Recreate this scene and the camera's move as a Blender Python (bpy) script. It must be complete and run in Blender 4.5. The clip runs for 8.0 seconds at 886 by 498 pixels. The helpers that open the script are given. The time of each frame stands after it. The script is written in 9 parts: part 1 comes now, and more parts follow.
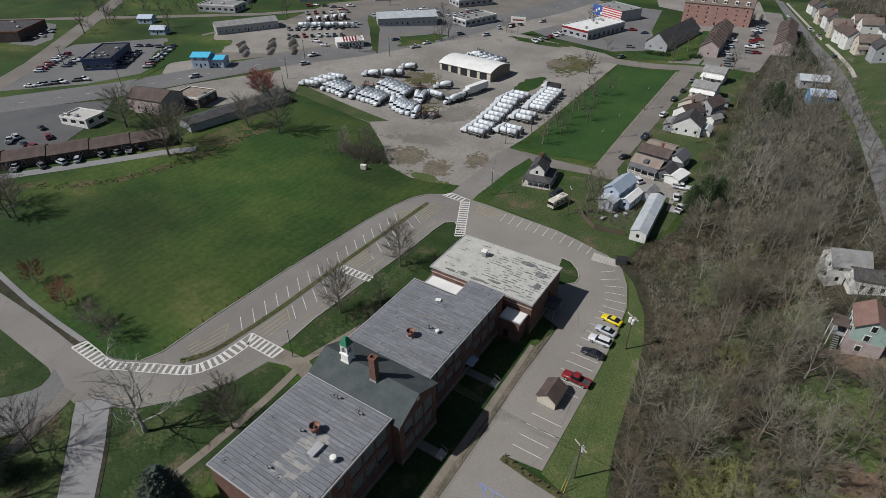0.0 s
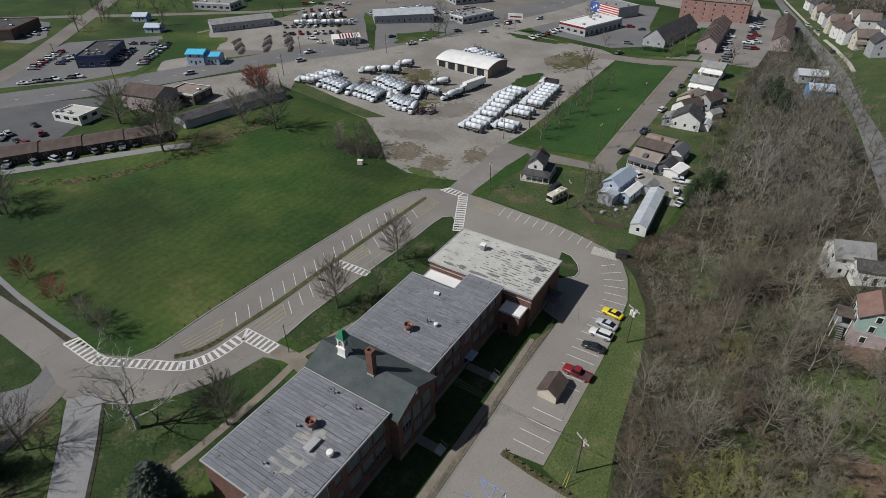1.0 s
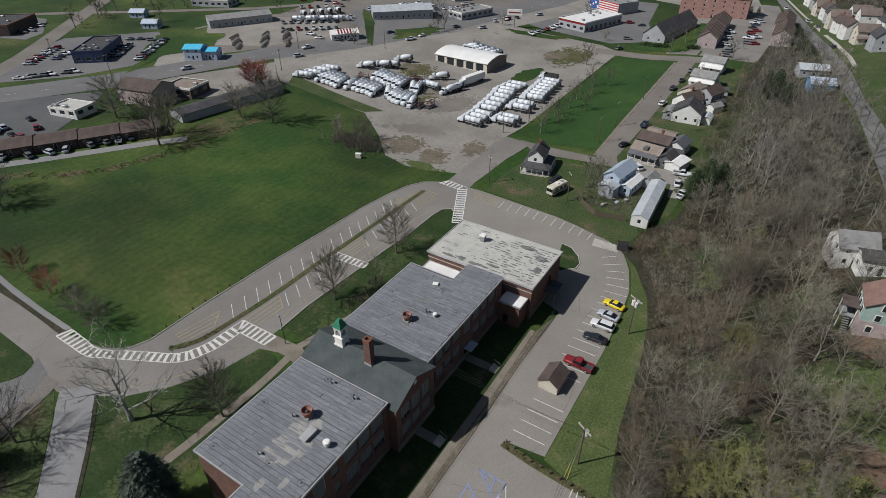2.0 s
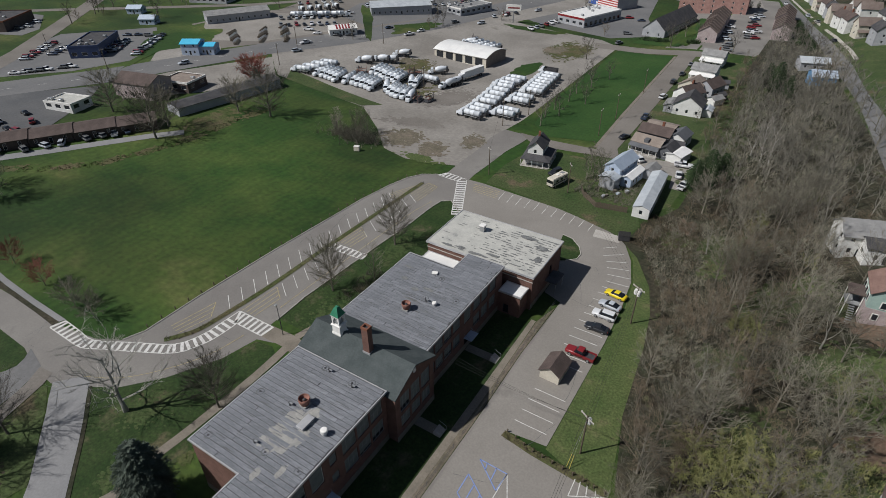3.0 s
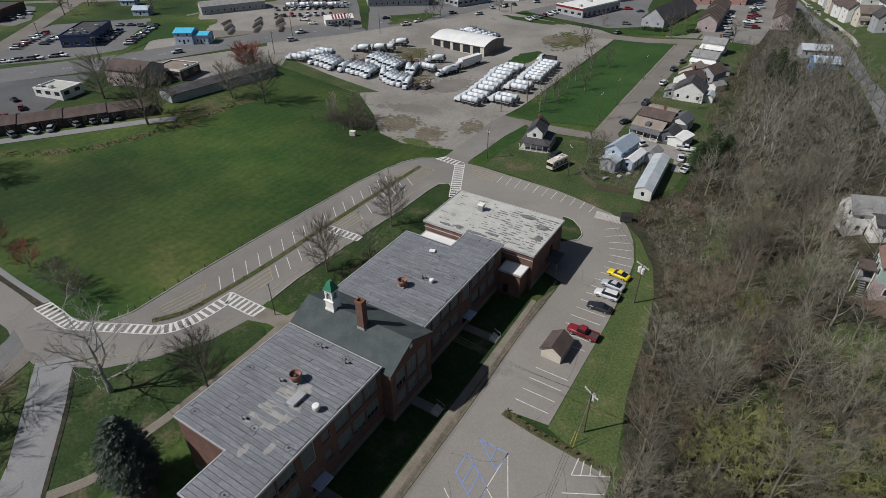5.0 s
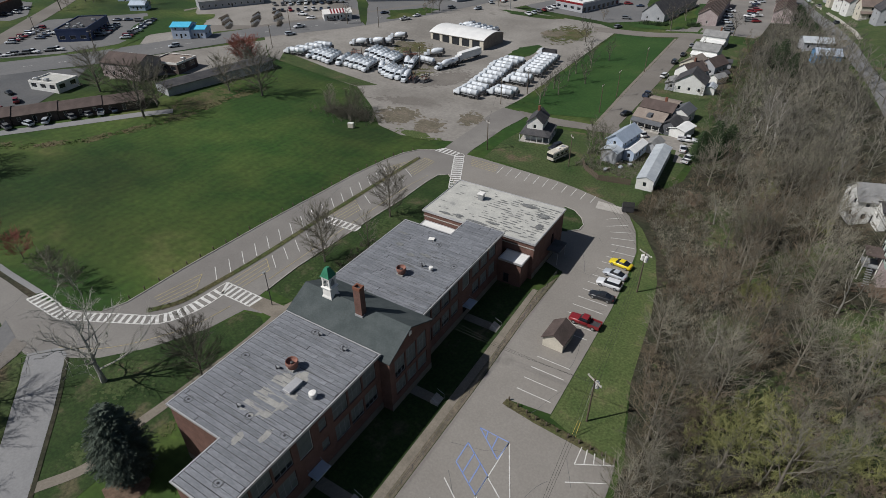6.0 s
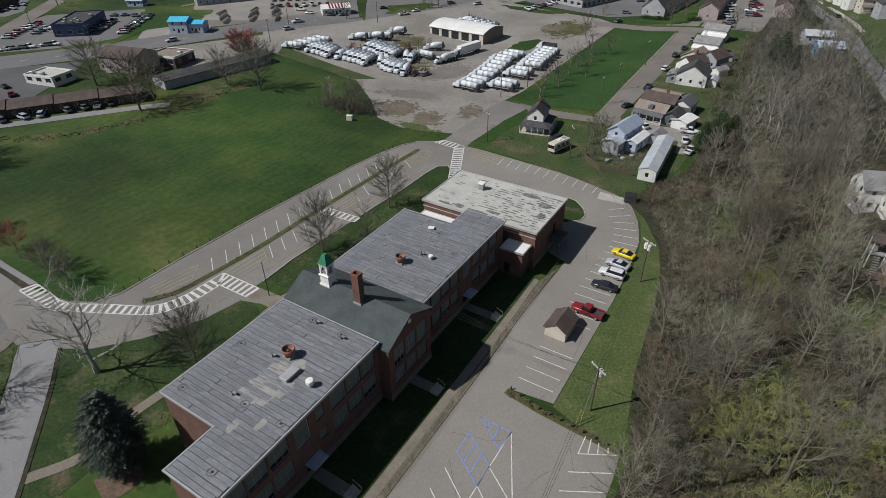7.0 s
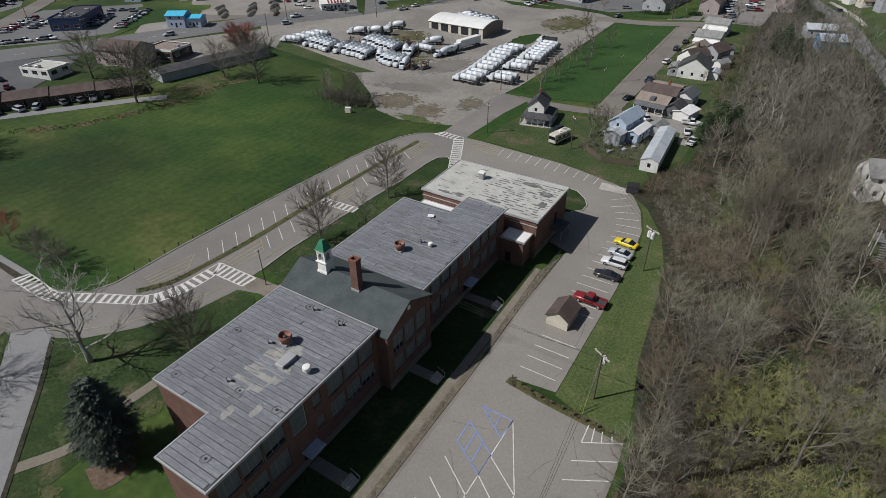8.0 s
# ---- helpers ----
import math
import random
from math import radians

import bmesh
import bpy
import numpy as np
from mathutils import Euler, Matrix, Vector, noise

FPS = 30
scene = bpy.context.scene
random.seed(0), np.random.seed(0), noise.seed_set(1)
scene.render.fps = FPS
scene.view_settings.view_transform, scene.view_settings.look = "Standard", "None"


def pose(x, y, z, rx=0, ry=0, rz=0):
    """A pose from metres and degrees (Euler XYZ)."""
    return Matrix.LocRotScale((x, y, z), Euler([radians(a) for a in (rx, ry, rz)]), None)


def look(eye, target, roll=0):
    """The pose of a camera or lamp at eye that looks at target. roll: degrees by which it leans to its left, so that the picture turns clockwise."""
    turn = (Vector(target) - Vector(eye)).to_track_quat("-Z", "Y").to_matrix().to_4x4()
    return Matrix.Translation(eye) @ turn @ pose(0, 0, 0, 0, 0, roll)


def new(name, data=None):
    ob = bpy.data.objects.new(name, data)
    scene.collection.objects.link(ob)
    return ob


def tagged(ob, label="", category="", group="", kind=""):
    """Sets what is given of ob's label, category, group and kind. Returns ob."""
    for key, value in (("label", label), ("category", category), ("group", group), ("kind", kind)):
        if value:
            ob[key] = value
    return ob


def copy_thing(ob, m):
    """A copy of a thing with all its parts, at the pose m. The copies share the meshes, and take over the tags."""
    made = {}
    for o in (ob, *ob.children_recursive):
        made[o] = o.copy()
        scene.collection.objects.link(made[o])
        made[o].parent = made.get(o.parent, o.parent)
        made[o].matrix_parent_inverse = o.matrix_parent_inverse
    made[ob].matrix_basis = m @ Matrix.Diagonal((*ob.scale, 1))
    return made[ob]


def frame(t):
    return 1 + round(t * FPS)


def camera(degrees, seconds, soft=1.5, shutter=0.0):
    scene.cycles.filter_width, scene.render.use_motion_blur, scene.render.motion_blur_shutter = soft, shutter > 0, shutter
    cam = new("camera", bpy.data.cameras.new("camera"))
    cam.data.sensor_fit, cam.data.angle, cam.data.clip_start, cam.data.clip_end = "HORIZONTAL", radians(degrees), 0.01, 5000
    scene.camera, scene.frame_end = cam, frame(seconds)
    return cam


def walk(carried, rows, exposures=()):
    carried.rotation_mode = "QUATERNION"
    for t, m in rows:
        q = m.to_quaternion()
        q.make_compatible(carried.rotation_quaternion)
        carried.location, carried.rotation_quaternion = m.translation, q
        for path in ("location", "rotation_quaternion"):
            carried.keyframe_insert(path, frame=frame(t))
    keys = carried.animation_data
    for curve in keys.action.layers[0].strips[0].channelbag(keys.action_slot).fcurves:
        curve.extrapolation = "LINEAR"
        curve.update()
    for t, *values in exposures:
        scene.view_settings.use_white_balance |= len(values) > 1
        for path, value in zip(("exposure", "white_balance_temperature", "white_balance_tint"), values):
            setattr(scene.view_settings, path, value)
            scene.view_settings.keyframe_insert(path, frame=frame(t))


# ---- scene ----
cam = camera(76.3, 8.0, soft=0.7)
PATH = [
    (0, (1.211, -1.34, 83.528), (0.314, 0.037, 82.388), -0.3),
    (0.5, (1.02, -1.148, 82.408), (0.127, 0.232, 81.269), -0.3),
    (1, (0.827, -0.951, 81.137), (-0.064, 0.432, 80.0), -0.4),
    (1.5, (0.776, -0.788, 79.761), (-0.114, 0.596, 78.626), -0.4),
    (3, (0.692, -0.784, 75.598), (-0.196, 0.604, 74.465), -0.5),
    (3.5, (0.621, -0.783, 74.197), (-0.266, 0.606, 73.065), -0.5),
    (4, (0.63, -0.689, 72.745), (-0.257, 0.702, 71.614), -0.5),
    (4.5, (0.636, -0.588, 71.355), (-0.249, 0.804, 70.225), -0.5),
    (6, (0.415, -0.317, 67.169), (-0.467, 1.078, 66.039), -0.6),
    (6.5, (0.331, -0.232, 65.855), (-0.551, 1.163, 64.725), -0.6),
    (7, (0.179, -0.108, 64.489), (-0.702, 1.288, 63.36), -0.7),
    (7.5, (0.087, -0.022, 63.173), (-0.793, 1.374, 62.045), -0.7),
    (8, (0.0, 0.0, 61.8), (-0.88, 1.398, 60.672), -0.7),
]
walk(cam, [(t, look(eye, target, roll)) for t, eye, target, roll in PATH])

# ---- light: clear spring day, sun behind the camera's left shoulder ----
SUN_DIR = Vector((-0.655, -0.69, 0.0)).normalized()
SUN_EL = radians(47.3)
world = bpy.data.worlds.new("sky")
scene.world = world
world.use_nodes = True
wn = world.node_tree
wn.nodes.clear()
sky = wn.nodes.new("ShaderNodeTexSky")
sky.sky_type = "NISHITA"
sky.sun_disc = False
sky.sun_elevation = SUN_EL
sky.sun_rotation = math.atan2(SUN_DIR.x, SUN_DIR.y)
sky.air_density, sky.dust_density, sky.ozone_density = 1.0, 1.2, 1.0
bg = wn.nodes.new("ShaderNodeBackground")
bg.inputs["Strength"].default_value = 0.044
wout = wn.nodes.new("ShaderNodeOutputWorld")
wn.links.new(sky.outputs[0], bg.inputs[0])
wn.links.new(bg.outputs[0], wout.inputs[0])
sun_data = bpy.data.lights.new("sun", "SUN")
sun_data.energy, sun_data.angle, sun_data.color = 4.2, radians(0.53), (1.0, 0.975, 0.95)
sun = new("sun", sun_data)
sun_to = Vector((SUN_DIR.x * math.cos(SUN_EL), SUN_DIR.y * math.cos(SUN_EL), math.sin(SUN_EL)))
sun.matrix_world = look(sun_to * 300, (0, 0, 0))
scene.view_settings.exposure = 0.0

# ---- materials ----
def pm(name, a, b, rough=0.8, big=0.2, fine=6.0, grain=0.25, bump=0.3, metal=0.0, rnd=0.0, c=None, stretch=(1, 1, 1), mid=0.5, spec=0.3, w=0.14, wave=0.0, vast=0.0):
    """A surface of two colours mixed by a broad noise, with a fine grain, relief and, by rnd, a shade of its own for each object."""
    m = bpy.data.materials.new(name)
    m.use_nodes = True
    n, l = m.node_tree.nodes, m.node_tree.links
    bsdf = n["Principled BSDF"]
    tc = n.new("ShaderNodeTexCoord")
    mp = n.new("ShaderNodeMapping")
    mp.inputs["Scale"].default_value = stretch
    l.new(tc.outputs["Object"], mp.inputs[0])

    def tex(scale, detail):
        t = n.new("ShaderNodeTexNoise")
        t.inputs["Scale"].default_value, t.inputs["Detail"].default_value, t.inputs["Roughness"].default_value = scale, detail, 0.6
        l.new(mp.outputs[0], t.inputs["Vector"])
        return t

    t1, t2 = tex(big, 5), tex(fine, 4)
    ramp = n.new("ShaderNodeValToRGB")
    ramp.color_ramp.elements[0].position, ramp.color_ramp.elements[1].position = mid - w, mid + w
    ramp.color_ramp.elements[0].color, ramp.color_ramp.elements[1].color = (*a, 1), (*b, 1)
    if c:
        e = ramp.color_ramp.elements.new(min(0.95, mid + w + 0.1))
        e.color = (*c, 1)
    l.new(t1.outputs["Fac"], ramp.inputs[0])
    g = n.new("ShaderNodeMapRange")
    g.inputs["From Min"].default_value, g.inputs["From Max"].default_value = 0.3, 0.7
    g.inputs["To Min"].default_value, g.inputs["To Max"].default_value = 1 - grain, 1 + grain
    l.new(t2.outputs["Fac"], g.inputs[0])
    mul = n.new("ShaderNodeVectorMath")
    mul.operation = "SCALE"
    l.new(ramp.outputs[0], mul.inputs[0])
    l.new(g.outputs[0], mul.inputs["Scale"])
    out = mul.outputs[0]
    if wave:
        wv = n.new("ShaderNodeTexWave")
        wv.inputs["Scale"].default_value, wv.inputs["Distortion"].default_value = 0.11, 16.0
        wv.inputs["Detail"].default_value, wv.inputs["Detail Scale"].default_value = 3.0, 0.5
        l.new(tc.outputs["Object"], wv.inputs["Vector"])
        wr = n.new("ShaderNodeMapRange")
        wr.inputs["To Min"].default_value, wr.inputs["To Max"].default_value = 1 - wave, 1 + wave
        l.new(wv.outputs["Fac"], wr.inputs[0])
        m3 = n.new("ShaderNodeVectorMath")
        m3.operation = "SCALE"
        l.new(out, m3.inputs[0])
        l.new(wr.outputs[0], m3.inputs["Scale"])
        out = m3.outputs[0]
    if vast:
        tv = n.new("ShaderNodeTexNoise")
        tv.inputs["Scale"].default_value, tv.inputs["Detail"].default_value, tv.inputs["Roughness"].default_value = 0.017, 3.0, 0.5
        l.new(tc.outputs["Object"], tv.inputs["Vector"])
        vr = n.new("ShaderNodeMapRange")
        vr.inputs["From Min"].default_value, vr.inputs["From Max"].default_value = 0.36, 0.64
        vr.inputs["To Min"].default_value, vr.inputs["To Max"].default_value = 1 - vast, 1 + vast
        l.new(tv.outputs["Fac"], vr.inputs[0])
        m4 = n.new("ShaderNodeVectorMath")
        m4.operation = "SCALE"
        l.new(out, m4.inputs[0])
        l.new(vr.outputs[0], m4.inputs["Scale"])
        out = m4.outputs[0]
    if rnd:
        oi = n.new("ShaderNodeObjectInfo")
        r = n.new("ShaderNodeMapRange")
        r.inputs["To Min"].default_value, r.inputs["To Max"].default_value = 1 - rnd, 1 + rnd
        l.new(oi.outputs["Random"], r.inputs[0])
        m2 = n.new("ShaderNodeVectorMath")
        m2.operation = "SCALE"
        l.new(out, m2.inputs[0])
        l.new(r.outputs[0], m2.inputs["Scale"])
        out = m2.outputs[0]
    l.new(out, bsdf.inputs["Base Color"])
    bsdf.inputs["Roughness"].default_value, bsdf.inputs["Metallic"].default_value = rough, metal
    bsdf.inputs["Specular IOR Level"].default_value = spec
    if bump:
        bp = n.new("ShaderNodeBump")
        bp.inputs["Strength"].default_value, bp.inputs["Distance"].default_value = bump, 0.05
        l.new(t2.outputs["Fac"], bp.inputs["Height"])
        l.new(bp.outputs[0], bsdf.inputs["Normal"])
    return m


def glassy(name, col, rough=0.12):
    m = bpy.data.materials.new(name)
    m.use_nodes = True
    b = m.node_tree.nodes["Principled BSDF"]
    b.inputs["Base Color"].default_value = (*col, 1)
    b.inputs["Roughness"].default_value = rough
    b.inputs["Specular IOR Level"].default_value = 0.6
    return m


M_GRASS = pm("grass", (0.017, 0.045, 0.0066), (0.0415, 0.067, 0.0128), 0.9, 0.034, 0.9, 0.24, 0.4, c=(0.078, 0.090, 0.027), stretch=(0.7, 1, 1), w=0.085, wave=0.075, vast=0.3)
M_PARK = pm("park_grass", (0.017, 0.052, 0.009), (0.030, 0.070, 0.014), 0.9, 0.05, 1.2, 0.25, 0.4, c=(0.058, 0.080, 0.026))
M_VERGE = pm("verge_grass", (0.048, 0.078, 0.022), (0.077, 0.099, 0.034), 0.9, 0.16, 2.5, 0.4, 0.5, c=(0.13, 0.122, 0.062), mid=0.46)
M_ROUGH = pm("rough_lawn", (0.028, 0.054, 0.014), (0.055, 0.074, 0.026), 0.92, 0.11, 1.8, 0.45, 0.5, c=(0.105, 0.085, 0.052), mid=0.44)
M_LAWN = pm("lawn", (0.015, 0.036, 0.007), (0.027, 0.048, 0.012), 0.9, 0.16, 2.0, 0.38, 0.5, c=(0.080, 0.074, 0.040), mid=0.46, w=0.11)
M_LITTER = pm("leaf_litter", (0.021, 0.027, 0.013), (0.047, 0.040, 0.027), 0.95, 0.13, 1.1, 0.5, 0.6, c=(0.050, 0.075, 0.022), mid=0.48)
M_MOSS = pm("woodland_grass", (0.036, 0.052, 0.018), (0.050, 0.064, 0.024), 0.95, 0.25, 1.4, 0.45, 0.5, c=(0.095, 0.075, 0.045))
M_CLAY = pm("bare_orange_soil", (0.135, 0.092, 0.066), (0.105, 0.076, 0.053), 0.95, 0.3, 1.6, 0.35, 0.5, c=(0.09, 0.085, 0.045))
M_DRYGRASS = pm("dry_grass", (0.10, 0.085, 0.045), (0.055, 0.072, 0.022), 0.95, 0.2, 2.0, 0.4, 0.5)
M_ASPH = pm("worn_asphalt", (0.165, 0.155, 0.145), (0.21, 0.20, 0.185), 0.9, 0.06, 3.0, 0.09, 0.2, c=(0.135, 0.128, 0.12))
M_LOT = pm("sunbleached_asphalt", (0.200, 0.186, 0.168), (0.238, 0.223, 0.203), 0.9, 0.06, 3.0, 0.09, 0.2, c=(0.155, 0.145, 0.132))
M_ASPH_D = pm("dark_asphalt", (0.085, 0.088, 0.092), (0.11, 0.11, 0.112), 0.88, 0.06, 1.4, 0.12, 0.2)
M_ROAD = pm("road_asphalt", (0.128, 0.129, 0.131), (0.158, 0.157, 0.156), 0.88, 0.05, 1.2, 0.1, 0.2)
M_GRAVEL = pm("gravel", (0.190, 0.177, 0.159), (0.268, 0.252, 0.230), 0.95, 0.035, 1.0, 0.14, 0.4, c=(0.140, 0.128, 0.108))
M_DIRT = pm("dirt", (0.16, 0.135, 0.105), (0.11, 0.10, 0.07), 0.95, 0.15, 1.5, 0.3, 0.4)
M_STREET = pm("worn_tan_asphalt", (0.148, 0.135, 0.12), (0.186, 0.171, 0.153), 0.9, 0.06, 2.0, 0.12, 0.2, c=(0.13, 0.118, 0.10))
M_SIDE = pm("pale_blue_grey_asphalt", (0.185, 0.187, 0.19), (0.23, 0.23, 0.232), 0.9, 0.08, 3.0, 0.09, 0.2, c=(0.15, 0.15, 0.15))
M_CONC = pm("concrete", (0.33, 0.31, 0.28), (0.40, 0.38, 0.35), 0.85, 0.3, 3.0, 0.12, 0.2)
M_WALK = pm("tan_walk", (0.160, 0.142, 0.116), (0.205, 0.182, 0.150), 0.88, 0.3, 3.0, 0.14, 0.2)
M_PAINT = pm("road_paint", (0.62, 0.62, 0.60), (0.48, 0.47, 0.45), 0.7, 1.2, 9.0, 0.15, 0.1)
M_PAINT_Y = pm("worn_yellow_paint", (0.40, 0.33, 0.16), (0.30, 0.26, 0.16), 0.7, 1.2, 9.0, 0.15, 0.1)
M_PAINT_B = pm("blue_road_paint", (0.16, 0.24, 0.52), (0.22, 0.29, 0.50), 0.7, 1.2, 9.0, 0.15, 0.1)
M_ROOF = pm("weathered_roofing", (0.158, 0.167, 0.184), (0.222, 0.231, 0.249), 0.72, 0.5, 5.0, 0.22, 0.3, rnd=0.11, stretch=(0.3, 1, 1))
M_ROOFDARK = pm("stained_roofing", (0.095, 0.098, 0.105), (0.15, 0.155, 0.16), 0.8, 0.8, 5.0, 0.3, 0.2)
M_ROOFBASE = pm("roof_felt", (0.055, 0.056, 0.06), (0.085, 0.086, 0.09), 0.85, 0.4, 4.0, 0.2, 0.2)
M_PATCH = pm("worn_roof_patch", (0.31, 0.305, 0.285), (0.25, 0.247, 0.235), 0.85, 0.6, 4.0, 0.15, 0.2)
M_GYMROOF = pm("bleached_membrane", (0.46, 0.455, 0.42), (0.37, 0.37, 0.345), 0.85, 0.35, 3.0, 0.12, 0.2, c=(0.20, 0.205, 0.205))
M_GYMDARK = pm("peeled_membrane", (0.115, 0.118, 0.12), (0.20, 0.205, 0.20), 0.85, 0.8, 3.0, 0.2, 0.2)
M_SHINGLE = pm("grey_green_shingle", (0.050, 0.062, 0.063), (0.072, 0.085, 0.086), 0.9, 0.4, 5.0, 0.15, 0.3)
M_BRICK = pm("red_brick", (0.122, 0.067, 0.054), (0.160, 0.090, 0.073), 0.88, 0.7, 7.0, 0.22, 0.4)
M_BRICK_D = pm("dark_brick", (0.15, 0.06, 0.04), (0.20, 0.085, 0.055), 0.88, 0.7, 7.0, 0.22, 0.4)
M_TRIM = pm("white_paint", (0.74, 0.73, 0.70), (0.66, 0.65, 0.62), 0.6, 0.6, 6.0, 0.06, 0.1)
M_FLASH = pm("aluminium_flashing", (0.52, 0.52, 0.52), (0.44, 0.44, 0.45), 0.45, 0.6, 6.0, 0.08, 0.1, 0.4)
M_WHITE = pm("white_siding", (0.70, 0.70, 0.68), (0.60, 0.60, 0.58), 0.7, 0.4, 4.0, 0.08, 0.15)
M_WINFRAME = pm("weathered_window_frame", (0.20, 0.21, 0.215), (0.27, 0.28, 0.285), 0.6, 0.6, 6.0, 0.1, 0.1)
M_SLATE = pm("dark_slate_siding", (0.085, 0.09, 0.10), (0.12, 0.125, 0.135), 0.75, 0.4, 4.0, 0.1, 0.15)
M_CREAM = pm("cream_siding", (0.56, 0.52, 0.44), (0.48, 0.45, 0.38), 0.75, 0.4, 4.0, 0.08, 0.15)
M_GREYSIDE = pm("grey_siding", (0.30, 0.31, 0.33), (0.36, 0.37, 0.39), 0.75, 0.4, 4.0, 0.08, 0.15)
M_BLUESIDE = pm("pale_blue_siding", (0.40, 0.47, 0.58), (0.34, 0.41, 0.52), 0.7, 0.4, 4.0, 0.08, 0.15)
M_BLUEBARN = pm("bright_blue_siding", (0.13, 0.26, 0.42), (0.10, 0.21, 0.36), 0.7, 0.4, 4.0, 0.08, 0.15)
M_BRICK_P = pm("pale_red_brick", (0.27, 0.155, 0.135), (0.33, 0.20, 0.175), 0.88, 0.7, 7.0, 0.2, 0.3)
M_ROOF_PB = pm("faded_brown_shingle", (0.135, 0.105, 0.092), (0.18, 0.145, 0.128), 0.9, 0.4, 5.0, 0.18, 0.3)
M_TEALSIDE = pm("pale_green_siding", (0.33, 0.44, 0.40), (0.28, 0.38, 0.35), 0.75, 0.4, 4.0, 0.08, 0.15)
M_MAUVE = pm("mauve_stone", (0.33, 0.27, 0.27), (0.40, 0.34, 0.33), 0.85, 0.6, 5.0, 0.15, 0.2)
M_ROOF_BR = pm("brown_shingle", (0.072, 0.055, 0.05), (0.105, 0.08, 0.072), 0.9, 0.4, 5.0, 0.18, 0.3)
M_ROOF_RED = pm("reddish_shingle", (0.17, 0.105, 0.088), (0.22, 0.14, 0.118), 0.9, 0.4, 5.0, 0.18, 0.3)
M_ROOF_DK = pm("charcoal_shingle", (0.045, 0.045, 0.050), (0.075, 0.073, 0.075), 0.9, 0.4, 5.0, 0.18, 0.3)
M_ROOF_TAN = pm("tan_shingle", (0.20, 0.165, 0.14), (0.26, 0.22, 0.19), 0.9, 0.4, 5.0, 0.18, 0.3)
M_ROOF_GR = pm("grey_shingle", (0.19, 0.19, 0.19), (0.26, 0.26, 0.255), 0.9, 0.4, 5.0, 0.18, 0.3)
M_METAL = pm("pale_blue_metal_roof", (0.50, 0.57, 0.66), (0.42, 0.49, 0.58), 0.45, 0.4, 4.0, 0.06, 0.1, 0.3)
M_METALW = pm("white_metal_roof", (0.74, 0.74, 0.72), (0.64, 0.64, 0.63), 0.5, 0.2, 3.0, 0.05, 0.1)
M_TRAILER = pm("weathered_trailer_roof", (0.34, 0.37, 0.40), (0.44, 0.47, 0.49), 0.55, 0.4, 4.0, 0.1, 0.1)
M_CYAN = pm("bright_blue_roof", (0.06, 0.40, 0.62), (0.08, 0.46, 0.66), 0.6, 0.4, 4.0, 0.06, 0.1)
M_NAVY = pm("navy_facade", (0.030, 0.050, 0.115), (0.045, 0.065, 0.14), 0.5, 0.4, 4.0, 0.1, 0.1)
M_GLASS = glassy("window_glass", (0.020, 0.024, 0.030))
M_BLIND = pm("window_blind", (0.150, 0.172, 0.168), (0.100, 0.120, 0.120), 0.6, 0.6, 3.0, 0.15, 0.0)
M_CARGLASS = glassy("car_glass", (0.012, 0.014, 0.018), 0.06)
M_RUBBER = pm("tyre_rubber", (0.02, 0.02, 0.02), (0.03, 0.03, 0.03), 0.85, 4, 20, 0.1, 0.1)
M_STEEL = pm("galvanised_steel", (0.42, 0.43, 0.44), (0.34, 0.35, 0.36), 0.45, 1.0, 8.0, 0.1, 0.1, 0.6)
M_DARKMETAL = pm("dark_steel", (0.05, 0.05, 0.055), (0.075, 0.075, 0.08), 0.6, 1.0, 8.0, 0.1, 0.1, 0.2)
M_RUST = pm("rusty_terracotta", (0.27, 0.135, 0.105), (0.15, 0.068, 0.054), 0.8, 1.2, 8.0, 0.2, 0.2)
M_COPPER = pm("green_copper", (0.025, 0.15, 0.085), (0.035, 0.19, 0.11), 0.6, 0.8, 6.0, 0.12, 0.2)
M_BARK = pm("grey_bark", (0.124, 0.112, 0.091), (0.205, 0.187, 0.152), 0.95, 0.6, 6.0, 0.25, 0.4, rnd=0.25)
M_BARK_P = pm("pale_bark", (0.28, 0.266, 0.236), (0.165, 0.154, 0.134), 0.9, 0.7, 5.0, 0.2, 0.3)
M_SYC = pm("sycamore_bark", (0.37, 0.36, 0.33), (0.25, 0.24, 0.21), 0.9, 0.7, 5.0, 0.2, 0.3)
M_TWIG = pm("twig_bark", (0.106, 0.099, 0.077), (0.202, 0.188, 0.148), 0.95, 0.25, 4.0, 0.25, 0.0, rnd=0.5)
M_DARKTWIG = pm("dark_twig_bark", (0.060, 0.055, 0.048), (0.095, 0.088, 0.078), 0.95, 0.25, 4.0, 0.25, 0.0, rnd=0.2)
M_RUSSET = pm("russet_twigs", (0.122, 0.095, 0.066), (0.187, 0.150, 0.108), 0.95, 0.25, 4.0, 0.25, 0.0, rnd=0.25)
M_BUD = pm("budding_twigs", (0.178, 0.184, 0.068), (0.230, 0.230, 0.104), 0.95, 0.25, 4.0, 0.25, 0.0, rnd=0.2)
M_REDTWIG = pm("red_budding_twigs", (0.16, 0.055, 0.045), (0.20, 0.075, 0.06), 0.95, 0.25, 4.0, 0.25, 0.0, rnd=0.2)
M_FARTWIG = pm("distant_twigs", (0.108, 0.102, 0.084), (0.194, 0.182, 0.152), 0.95, 0.06, 0.6, 0.3, 0.0)
M_NEEDLE = pm("blue_spruce_needles", (0.050, 0.068, 0.053), (0.094, 0.116, 0.092), 0.9, 0.7, 5.0, 0.35, 0.3)
